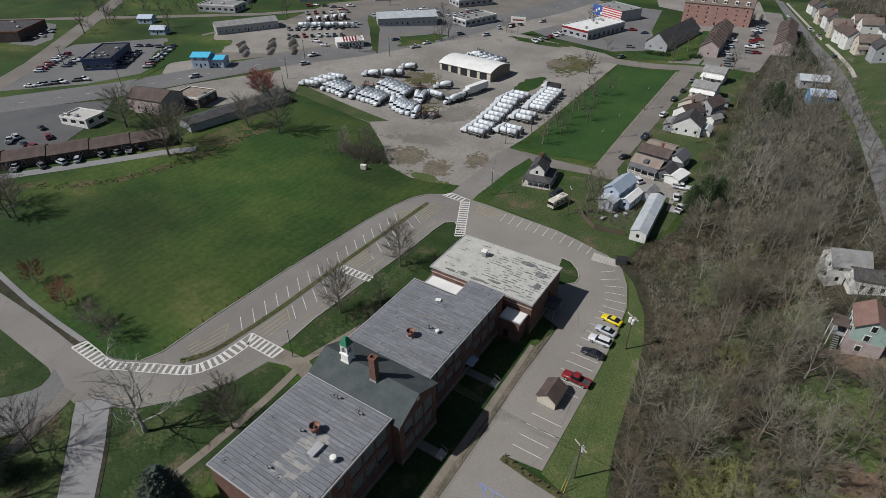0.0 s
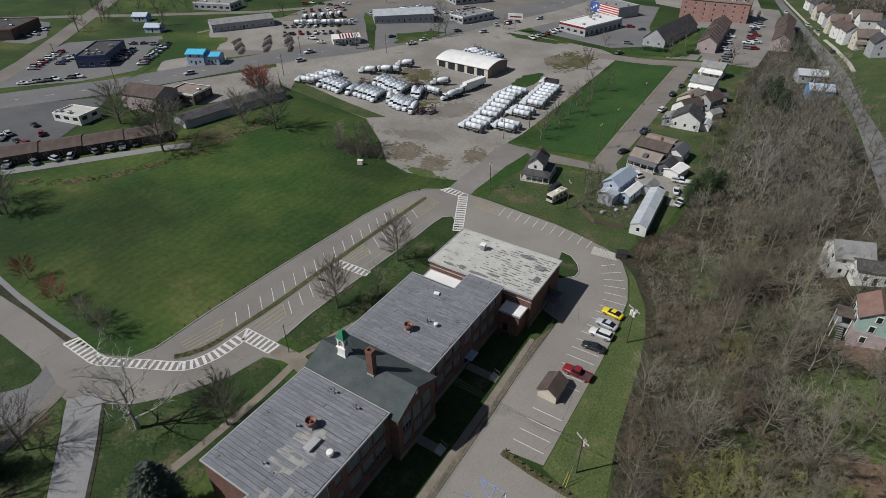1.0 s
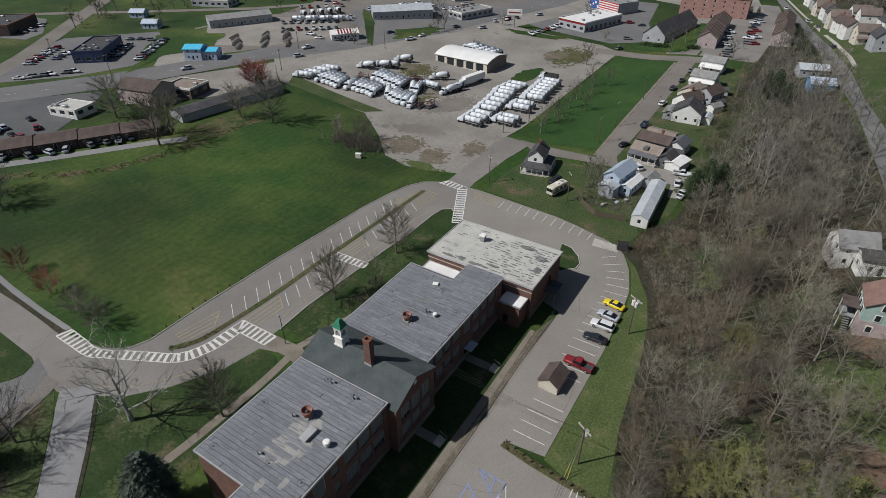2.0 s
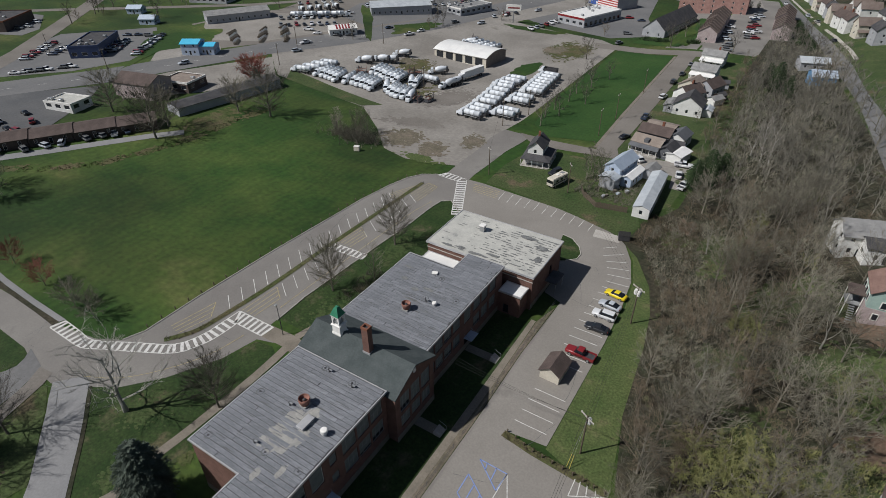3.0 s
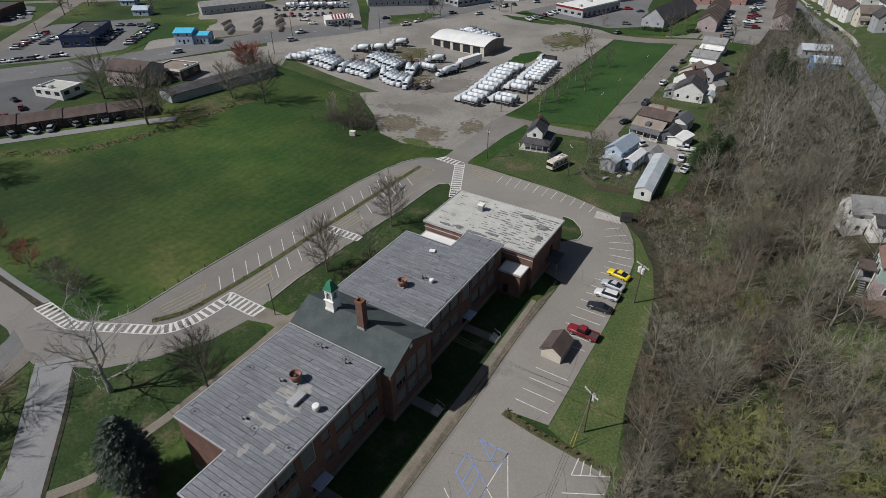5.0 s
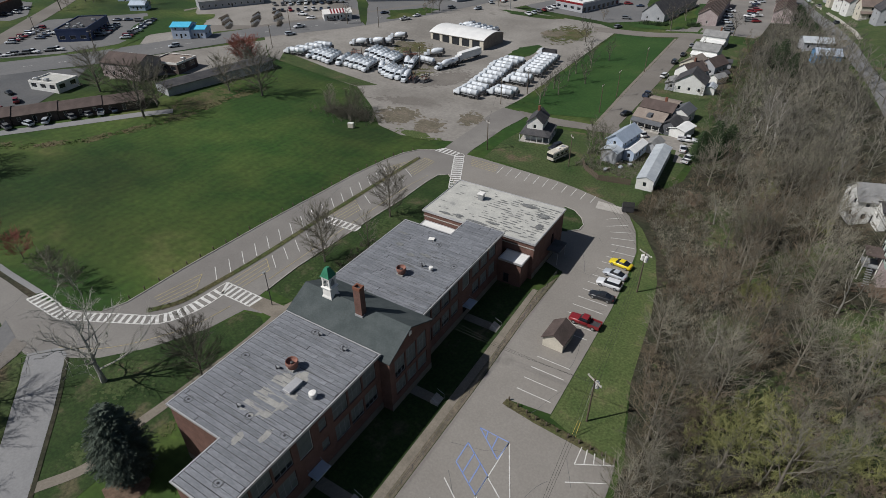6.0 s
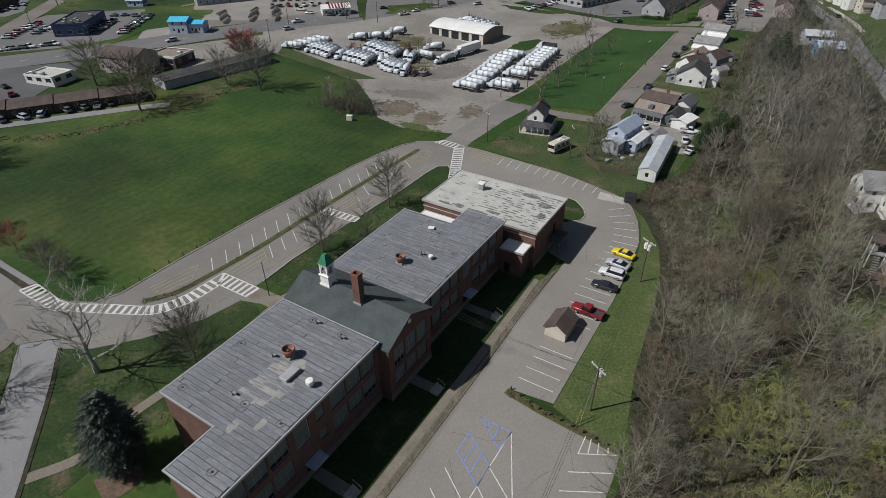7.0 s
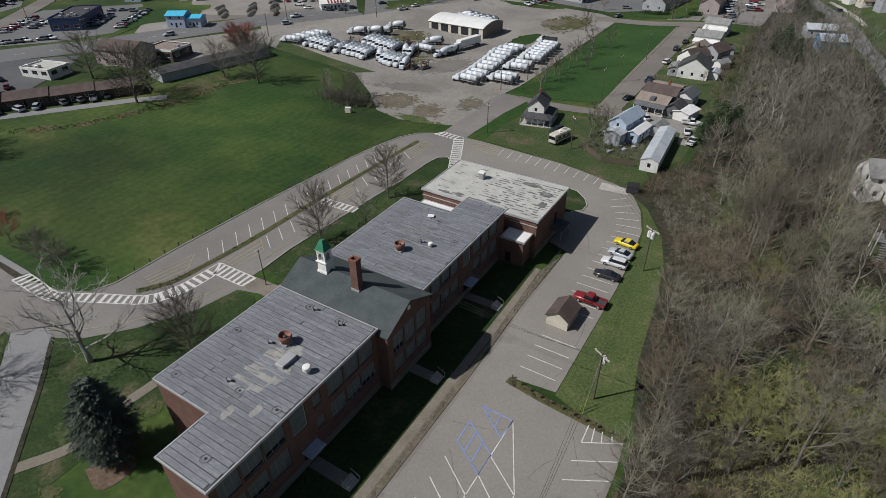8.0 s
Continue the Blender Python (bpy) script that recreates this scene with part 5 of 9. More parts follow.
hb = thing("roof_hatch_box", "small pale metal hatch on the north roof", "roof hatch", pose(-47.3, 71.3, RN + 0.03, 0, 0, 20))
part("kerb", boxes((-0.5, 0.5, -0.4, 0.4, 0, 0.3)), M_FLASH, hb)
part("lid", bevelled(boxes((-0.56, 0.56, -0.46, 0.46, 0.302, 0.38)), 0.03, 1), M_TRIM, hb, "pale metal lid")


def stain(bm, x, y, z, rx, ry, seed):
    """A ragged thin patch, added to bm."""
    rng = random.Random(seed)
    n = 26 if rx > 0.6 else 14
    ring = []
    for k in range(n):
        an = 2 * math.pi * k / n
        r = rng.uniform(0.72, 1.12)
        ring.append((x + rx * r * math.cos(an), y + ry * r * math.sin(an)))
    lo = [bm.verts.new((*p, z)) for p in ring]
    hi = [bm.verts.new((*p, z + 0.012)) for p in ring]
    bm.faces.new(hi)
    for k in range(n):
        j = (k + 1) % n
        bm.faces.new((lo[k], lo[j], hi[j], hi[k]))


def stains(deck, name, material, rows):
    """All marks of one kind on a roof, rows of (x, y, z, half length, half width, seed)."""
    bm = bmesh.new()
    for row in rows:
        stain(bm, *row)
    ob = part(name, bm, material, deck)
    ob["kind"] = "stuff"
    return ob


WORN = ((-44.3, 28.2, 2.7, 2.5, 3), (-45.2, 31.4, 1.5, 2.0, 6), (-42.4, 29.8, 1.4, 1.8, 7), (-43.4, 33.2, 1.4, 1.5, 4), (-46.2, 26.6, 0.9, 0.9, 5), (-40.6, 24.6, 0.5, 1.3, 9), (-43.2, 22.6, 0.6, 1.0, 10))
stains(deck_s, "worn_patch", M_PATCH, [(x, y, RW + 0.062 + 0.001 * (q % 7), rx, ry, q) for x, y, rx, ry, q in WORN])
rng = random.Random(21)
stains(deck_s, "weathering", M_ROOFDARK, [(rng.uniform(-52, -39), rng.uniform(22.5, 41.0), RW + 0.082 + 0.0003 * k, rng.uniform(0.3, 1.3), rng.uniform(0.03, 0.08), 300 + k) for k in range(70)])
stains(deck_n, "weathering", M_ROOFDARK, [(rng.uniform(-54, -38.5), 53.6 + 19.0 * rng.random() ** 1.4, RN + 0.066 + 0.0003 * k, rng.uniform(0.3, 1.2), rng.uniform(0.03, 0.12), 400 + k) for k in range(100)])
TAR = ((-45.6, 66.6, 1.3, 0.4, 1), (-46.6, 62.6, 1.6, 0.3, 2), (-53.0, 70.6, 1.2, 0.3, 3), (-51.5, 67.2, 0.8, 0.5, 4), (-47.9, 65.4, 0.9, 0.5, 5))
stains(deck_n, "tar_patch", M_GYMDARK, [(x, y, RN + 0.1 + 0.001 * q, rx, ry, 700 + q) for x, y, rx, ry, q in TAR])
rng = random.Random(8)
peeled = []
for k in range(210):
    row = 83.6 + 0.82 * rng.randrange(16) + rng.uniform(-0.1, 0.1)
    x = -32.4 - 13 * rng.random() ** 1.3 if rng.random() < 0.78 else rng.uniform(-55.5, -33)
    peeled.append((x, row, RG + 0.004 + 0.0003 * k, rng.uniform(0.2, 0.95), rng.uniform(0.05, 0.2), 100 + k))
for k in range(14):
    peeled.append((rng.uniform(-54, -34), 83.4 + rng.uniform(0, 0.8), RG + 0.08 + 0.001 * k, rng.uniform(0.5, 1.3), rng.uniform(0.12, 0.35), 400 + k))
for k, (x, y, rx, ry) in enumerate(((-38.4, 94.8, 2.2, 0.7), (-34.4, 92.6, 1.5, 0.8), (-33.4, 88.4, 0.8, 1.2), (-42.0, 85.0, 1.6, 0.4))):
    peeled.append((x, y, RG + 0.10 + 0.001 * k, rx, ry, 460 + k))
stains(deck_g, "peeling", M_GYMDARK, peeled)

# rear steps and canopies
for y, n in ((66.5, 4), (47.6, 4), (28.0, 4)):
    s = thing("concrete_steps", "pale concrete steps down to the footpath", "steps", pose(-30.6, y, 0.05), "rear steps")
    for k in range(n):
        part("step", boxes((-0.32 * k - 0.32, -0.32 * k, -0.9, 0.9, 0, 0.16 * (k + 1))), M_CONC, s)
    for sy in (-0.95, 0.95):
        part("rail", tube(tube(bmesh.new(), (0.05, sy, 0), (0.05, sy, 0.95), 0.03, 0.03), (0.05, sy, 0.95), (-1.25, sy, 1.5), 0.03, 0.03), M_STEEL, s)
    sheet("rear_path", [(-37.2, y - 0.9), (-31.8, y - 0.9), (-31.8, y + 0.9), (-37.2, y + 0.9)], 0.12, M_WALK, "concrete path from the rear door", "footpath", 6)
for y in (28.0, 66.8):
    c = thing("door_canopy", "pale blue metal canopy over the rear door", "canopy", pose(-37.4, y, 3.0), "canopies")
    part("panel", bevelled(boxes((0.02, 1.7, -1.3, 1.3, 0, 0.14)), 0.02, 1), M_METAL, c)
    for sy in (-1.15, 1.15):
        part("bracket", tube(bmesh.new(), (0.02, sy, 0.9), (1.5, sy, 0.12), 0.03, 0.03), M_STEEL, c)
c = thing("loading_canopy", "flat grey canopy over the gym side door", "canopy", pose(-31.75, 91.5, 3.0), "canopies")
part("panel", bevelled(boxes((0.02, 2.6, -2.2, 2.2, 0, 0.2)), 0.03, 1), M_ROOFBASE, c)
for sy in (-2.0, 2.0):
    part("post", tube(bmesh.new(), (2.4, sy, -3.0), (2.4, sy, 0.02), 0.06, 0.06), M_STEEL, c)

# rail fence along the rear footpath
fence = thing("pipe_fence", "dark pipe rail fence beside the parking lot", "fence", kind="structure")
for k in range(32):
    y = 8 + 2.55 * k
    x = -27.75 if y < 60 else -28.1
    part("post", tube(bmesh.new(), (x, y, 0), (x, y, 1.15), 0.035, 0.035, 6), M_DARKMETAL, fence)
    if k < 31 and k not in (8, 15, 22):
        x2 = -27.75 if y + 2.55 < 60 else -28.1
        for z in (0.55, 1.1):
            part("rail", tube(bmesh.new(), (x, y, z), (x2, y + 2.55, z), 0.028, 0.028, 5), M_DARKMETAL, fence)

# ---- where things stand ----
DEALER_CARS = [(-297.0 - 2.0 * k, 116.0 + 2.65 * k) for k in range(9)] + [(-294.1 - 2.1 * k, 126.9 + 3.2 * k) for k in range(4)] + [(-278.6 + 1.6 * k, 103.0 + 2.5 * k) for k in range(8) if k != 5] + [(-260.5 - 1.75 * k, 147.0 + 2.35 * k) for k in range(13)] + [(-275.0 - 2.3 * k, 144.1 + 2.9 * k) for k in range(6)] + [(-292.3, 169.2), (-297.0, 166.0), (-286.0, 171.0)]
LOT_CARS_FAR = [(-289.5, 284.7), (-288.1, 289.7), (-280.9, 290.0), (-273.8, 290.4), (-264.5, 288.2), (-266.5, 298.9), (-251.7, 248.7), (-245.6, 249.3), (-240.6, 251.1), (-238.3, 255.9), (-235.1, 259.7), (-231.9, 263.6), (-225.3, 223.1), (-216.9, 220.5), (-206.2, 223.8), (-201.1, 227.8), (-359.9, 144.3), (-360.8, 149.3), (-366.9, 157.0), (-227.7, 308.9), (-221.7, 309.8), (-220.9, 318.1), (-211.8, 317.8), (-196.5, 334.5), (-190.7, 335.5), (-30.4, 377.8), (-27.5, 362.3), (-25.9, 347.4), (-24.4, 333.5), (-38.3, 338.4), (-36.4, 324.8), (-33.9, 313.7), (-28.6, 386.4), (-31.0, 392.7), (-94.7, 355.1), (-87.0, 352.1), (-84.6, 318.2)]
ROAD_CARS = [(-229.8, 149.6), (-203.7, 192.3), (-209.6, 204.3), (-177.9, 247.7), (-177.2, 257.3), (-172.1, 284.1), (-160.1, 292.3), (-194.1, 251.9), (-157.7, 319.3), (-82.4, 297.2), (-147.7, 342.2)]
MOTEL_CARS = [(-225.1, 70.2), (-218.4, 71.6), (-214.4, 72.3), (-203.0, 61.3), (-198.2, 66.7), (-195.5, 71.6), (-193.1, 75.9), (-190.3, 82.0), (-188.5, 86.0), (-186.3, 89.7), (-184.8, 93.0), (-227.6, 82.0), (-217.8, 79.4), (-226.9, 72.9)]
SALVAGE = [(-255.5 + 3.0 * k, 198.0 - 2.0 * k) for k in range(7)] + [(-246.0 + 3.2 * k, 211.0 - 3.1 * k) for k in range(6)] + [(-241.5 + 3.4 * k, 221.0 - 3.0 * k) for k in range(7)]
FAR_POLES = [(-50.5, 176.3), (-50.3, 193.3), (-49.9, 226.5), (-82.9, 169.6), (-129.0, 188.5), (-79.9, 184.6), (-179.7, 227.9), (-209.7, 198.5), (-195.9, 173.4), (-248.5, 126.0), (-295.8, 126.9)]
FAR_TREES = [(-347.9, 165.9), (-359.9, 186.4), (-396.7, 202.8), (-371.5, 218.3), (-318.4, 199.4), (-190.6, 295.0), (-117.1, 349.1), (-57.9, 301.5), (-344.9, 234.8), (-175.1, 46.2)]
HOUSES_E = [(13.8, 354.5), (20.2, 340.0), (25.2, 322.5), (10.4, 370), (8.0, 384), (5.4, 397), (2.6, 410), (-0.6, 423), (-4.0, 437), (-8.0, 451), (20.5, 376), (28.5, 359), (36.0, 339), (17.0, 392), (35.0, 319)]
STREET_TREES = [(-352.4, 171.8), (-363.4, 190.4), (-369.3, 203.5), (-356.7, 211.3), (-307.1, 190.4), (-342.6, 225.8), (-334.8, 230.7), (-358.9, 221.7), (-352.3, 186.8), (-308.7, 252.7), (-175.7, 269.3), (-174.5, 274.9), (-177.3, 266.3), (-196.0, 224.0), (-278.3, 254.1), (-246.4, 316.3), (-154.9, 307.1), (-6.5, 329.8), (-1.3, 302.1), (-2.8, 348.3), (-20.2, 274.8), (-49.4, 321.8), (-56.1, 324.8), (-87.2, 263.8), (-94.2, 309.5), (-29.7, 299.8), (3.7, 309.0), (16.9, 272.5), (10.4, 272.1)]


# ---- vehicles ----
def loft(bm, secs):
    """Joins cross sections (x, half width at sill, half width at top, z low, z high) into a closed, rounded hull."""
    rings = []
    for x, w0, w1, z0, z1 in secs:
        zm = z0 + (z1 - z0) * 0.55
        wm = max(w0, w1) * 1.02
        pts = [(-w0 * 0.92, z0), (-wm, z0 + (zm - z0) * 0.3), (-wm, zm), (-w1, z1 - 0.03), (-w1 * 0.86, z1), (w1 * 0.86, z1), (w1, z1 - 0.03), (wm, zm), (wm, z0 + (zm - z0) * 0.3), (w0 * 0.92, z0)]
        rings.append([bm.verts.new((x, y, z)) for y, z in pts])
    n = len(rings[0])
    for a, b in zip(rings, rings[1:]):
        for k in range(n):
            j = (k + 1) % n
            bm.faces.new((a[k], a[j], b[j], b[k]))
    bm.faces.new(rings[0])
    bm.faces.new(rings[-1][::-1])
    bmesh.ops.recalc_face_normals(bm, faces=bm.faces[:])
    return bm


def wheel_mesh(r, w):
    return lathe(bmesh.new(), [(r * 0.6, -w / 2), (r * 0.95, -w / 2), (r, -w * 0.35), (r, w * 0.35), (r * 0.95, w / 2), (r * 0.6, w / 2)], 10, pose(0, 0, 0, 90))


def add_wheels(root, xs, half, r, w, rims=True):
    for x in xs:
        for s in (-1, 1):
            wh = part("wheel", wheel_mesh(r, w), M_RUBBER, root)
            wh.location = (x, s * half, r)
            if not rims:
                continue
            part("rim", lathe(bmesh.new(), [(r * 0.62, -0.02), (r * 0.55, 0.03), (0.05, 0.015)], 12, pose(0, s * (w / 2 + 0.0), 0, -90 * s)), M_STEEL, wh)


def car(kind, colour, label, m, near=True):
    """A car whose nose points along x, on its wheels."""
    c = thing("pickup_truck" if kind == "pickup" else "car", label, "pickup" if kind == "pickup" else "car", m)
    if kind == "sedan":
        L, hw = 4.7, 0.89
        body = [(2.35, 0.62, 0.60, 0.35, 0.62), (2.15, 0.80, 0.74, 0.25, 0.74), (1.2, hw, 0.82, 0.22, 0.88), (0.7, hw, 0.84, 0.22, 0.93), (-1.3, hw, 0.84, 0.22, 0.96), (-2.1, 0.82, 0.76, 0.26, 0.95), (-2.35, 0.70, 0.66, 0.36, 0.78)]
        cab = [(0.95, 0.74, 0.70, 0.86, 0.93), (0.25, 0.76, 0.60, 0.86, 1.34), (-0.75, 0.76, 0.60, 0.88, 1.38), (-1.75, 0.72, 0.66, 0.90, 0.98)]
        roof = [(0.20, 0.60, 0.58, 1.33, 1.39), (-0.78, 0.60, 0.58, 1.36, 1.43)]
        xs, r = (1.42, -1.38), 0.33
    elif kind == "suv":
        L, hw = 4.8, 0.93
        body = [(2.4, 0.70, 0.66, 0.40, 0.78), (2.2, 0.84, 0.78, 0.30, 0.92), (1.2, hw, 0.86, 0.28, 1.04), (0.8, hw, 0.87, 0.28, 1.06), (-2.1, hw, 0.86, 0.30, 1.08), (-2.38, 0.84, 0.80, 0.40, 1.05)]
        cab = [(0.95, 0.80, 0.76, 0.98, 1.08), (0.35, 0.82, 0.66, 0.98, 1.64), (-1.85, 0.82, 0.68, 1.0, 1.66), (-2.3, 0.78, 0.72, 1.0, 1.12)]
        roof = [(0.40, 0.66, 0.64, 1.62, 1.70), (-1.95, 0.68, 0.66, 1.63, 1.73)]
        xs, r = (1.45, -1.42), 0.37
    else:
        L, hw = 5.6, 0.98
        body = [(2.8, 0.78, 0.74, 0.45, 0.95), (2.6, 0.90, 0.84, 0.38, 1.05), (1.3, hw, 0.9, 0.36, 1.12), (0.9, hw, 0.92, 0.36, 1.14), (-0.72, hw, 0.92, 0.38, 1.14)]
        cab = [(1.05, 0.86, 0.82, 1.06, 1.15), (0.5, 0.88, 0.72, 1.06, 1.78), (-0.55, 0.88, 0.74, 1.06, 1.8), (-0.74, 0.86, 0.78, 1.06, 1.2)]
        roof = [(0.52, 0.72, 0.70, 1.75, 1.83), (-0.58, 0.74, 0.72, 1.77, 1.86)]
        xs, r = (1.75, -1.75), 0.40
    part("body", loft(bmesh.new(), body), colour, c, "", True)
    part("glazing", loft(bmesh.new(), cab), M_CARGLASS, c, "dark car glass")
    part("roof", loft(bmesh.new(), roof), colour, c)
    if kind == "pickup":
        bed = bmesh.new()
        box(bed, -2.78, -0.76, -0.98, -0.88, 0.5, 1.14)
        box(bed, -2.78, -0.76, 0.88, 0.98, 0.5, 1.14)
        box(bed, -2.8, -2.7, -0.88, 0.88, 0.5, 1.12)
        part("bed", bed, colour, c)
        part("bed_liner", boxes((-2.7, -0.76, -0.88, 0.88, 0.5, 0.74)), M_DARKMETAL, c, "black bed liner")
    add_wheels(c, xs, hw - 0.08, r, 0.22, near)
    if not near:
        return c
    for s in (-1, 1):
        part("headlight", boxes((L / 2 - 0.22, L / 2 - 0.06, s * hw * 0.66 - 0.14, s * hw * 0.66 + 0.14, 0.62, 0.76)), M_STEEL, c)
        part("tail_light", boxes((-L / 2 - 0.01, -L / 2 + 0.08, s * hw * 0.74 - 0.1, s * hw * 0.74 + 0.1, 0.72, 0.95)), P_RED, c)
        part("mirror", bevelled(boxes((0.7, 0.85, s * (hw + 0.06) - 0.09, s * (hw + 0.06) + 0.09, 0.95, 1.1)), 0.02, 1), colour, c)
    return c


def on_ground(x, y, deg, dz=0.08):
    return pose(x, y, ground_z(x, y) + dz, 0, 0, deg)


car("sedan", P_YELLOW, "bright yellow sports car parked at the lot edge", on_ground(-18.3, 95.9, 171))
car("sedan", P_SILVER, "silver-blue sedan parked beside a white estate", on_ground(-18.2, 91.9, 172))
car("suv", P_WHITE, "white sport utility car in a painted stall", on_ground(-18.2, 88.3, 179))
car("sedan", P_BLACK, "black sedan parked in a painted stall", on_ground(-18.2, 84.0, 181))
car("pickup", P_RED, "dark red pickup truck with a black bed", on_ground(-18.3, 75.6, 178))

# far parked cars: one of each look, then copies
PROTO = []
for kind, col, word in (("sedan", P_WHITE, "white sedan"), ("suv", P_SILVER, "silver estate car"), ("sedan", P_BLACK, "black sedan"), ("suv", P_GREY, "dark grey estate car"), ("pickup", P_WHITE, "white pickup truck"), ("sedan", P_NAVY, "dark blue sedan"), ("suv", P_RED, "dark red estate car")):
    PROTO.append((kind, col, word))


def park(spots, where, group, angle, seed, jitter=12, dz=0.12):
    rng = random.Random(seed)
    first = {}
    for k, (x, y) in enumerate(spots):
        n = rng.randrange(len(PROTO))
        m = on_ground(x, y, angle(k) + rng.uniform(-jitter, jitter), dz)
        if n in first:
            copy_thing(first[n], m)
        else:
            kind, col, word = PROTO[n]
            first[n] = car(kind, col, f"{word} parked {where}", m, False)
            first[n]["group"] = group


park(DEALER_CARS, "on the dealer lot", "dealer cars", lambda k: 35 if k % 2 else 215, 1)
park(LOT_CARS_FAR, "on a distant lot", "distant parked cars", lambda k: 20 + 180 * (k % 2), 2)
park(ROAD_CARS, "on the highway", "cars on the highway", lambda k: 68 if k % 2 else 248, 3, 5, 0.16)
for x, y, a, kind, col, word in ((-41.8, 271.4, 85, "sedan", P_GREY, "grey sedan"), (-41.9, 255.3, 86, "sedan", P_BLACK, "black sedan"), (-42.5, 242.7, 88, "suv", P_BLACK, "black estate car"), (-41.4, 222.6, 80, "suv", P_WHITE, "white estate car"), (-41.2, 198.2, 88, "pickup", P_NAVY, "dark blue pickup truck"), (-42.2, 177.6, 70, "sedan", P_BLACK, "black sedan"), (9.2, 335.7, 105, "suv", P_BLACK, "black estate car"), (-20.5, 433.1, 105, "sedan", P_WHITE, "white sedan"), (0.0, 387.1, 105, "sedan", P_GREY, "grey sedan"), (-6.0, 402.0, 105, "suv", P_SILVER, "silver estate car")):
    car(kind, col, word + " parked along the street", on_ground(x, y, a, 0.14), False)["group"] = "cars by the houses"
park([(-31.2, 381.0), (-30.6, 369.6), (-29.4, 356.2), (-28.9, 343.3), (-27.6, 333.0), (-38.8, 338.3), (-36.6, 324.2), (-34.2, 312.3), (-32.4, 303.8), (-39.6, 352.3), (-28.6, 349.5)], "beside the brown terraces", "cars by the terraces", lambda k: 2 + 180 * (k % 2), 5, 6, 0.14)
rows = []
for a, b, n in (((-243.3, 221.2), (-222.7, 240.6), 8), ((-254.7, 232.5), (-232.7, 252.0), 8), ((-234.6, 284.3), (-213.2, 310.2), 10), ((-203.6, 312.2), (-183.8, 337.1), 8), ((-133.0, 300.1), (-127.0, 328.9), 7), ((-274.8, 267.7), (-256.9, 284.8), 6), ((-161.7, 310.6), (-155.5, 327.0), 3)):
    rows += [tuple(Vector(a).lerp(Vector(b), k / (n - 1))) for k in range(n)]
park(rows, "in a row by the highway shops", "rows of parked cars", lambda k: -40 + 180 * (k % 2), 9, 10, 0.14)
park(MOTEL_CARS, "before the motel row", "cars by the motel", lambda k: 150 + 15 * (k % 3), 5)


def tank_truck(m):
    """A white tank truck, its nose along x."""
    t = thing("tank_truck", "white tank truck with a bare steel walkway, parked in the yard", "truck", m, "tank trucks")
    part("chassis", boxes((-5.2, 4.9, -0.45, 0.45, 0.75, 1.0), (-5.3, -4.6, -1.1, 1.1, 0.7, 0.95)), M_DARKMETAL, t)
    part("hood", loft(bmesh.new(), [(5.25, 0.72, 0.66, 0.6, 1.45), (5.0, 0.92, 0.82, 0.55, 1.68), (3.7, 1.05, 0.95, 0.6, 1.85)]), P_TRUCK, t)
    part("cab", loft(bmesh.new(), [(3.7, 1.1, 1.0, 0.7, 2.05), (3.4, 1.15, 1.0, 0.7, 2.75), (2.3, 1.15, 1.05, 0.75, 2.85), (2.2, 1.1, 1.0, 0.8, 2.75)]), P_TRUCK, t)
    part("windscreen", loft(bmesh.new(), [(3.78, 0.97, 0.87, 1.8, 2.08), (3.47, 1.0, 0.9, 1.8, 2.62)]), M_CARGLASS, t)
    part("tank", lathe(bmesh.new(), [(0.3, -3.5), (0.85, -3.4), (1.08, -3.1), (1.08, -1.0), (1.11, -0.98), (1.11, -0.86), (1.08, -0.84), (1.08, 1.0), (1.11, 1.02), (1.11, 1.14), (1.08, 1.16), (1.08, 3.0), (0.85, 3.25), (0.3, 3.35)], 16, pose(-1.6, 0, 2.2, 0, 90, 0)), P_TRUCK, t, "white cylindrical tank", True)
    part("walkway", boxes((-4.6, 1.3, -0.2, 0.2, 3.27, 3.33)), M_STEEL, t)
    part("hose_rack", boxes((-5.6, -5.25, -0.9, 0.9, 0.9, 2.0)), M_DARKMETAL, t)
    for s in (-1, 1):
        part("side_tray", boxes((-4.2, 1.4, s * 1.16 - 0.12, s * 1.16 + 0.12, 1.05, 1.3)), M_STEEL, t, "grey steel hose tray")
    for x in (4.2, 0.6, -2.5, -3.8):
        for s in (-1, 1):
            w = part("wheel", wheel_mesh(0.5, 0.45), M_RUBBER, t)
            w.location = (x, s * 0.92, 0.5)
    return t


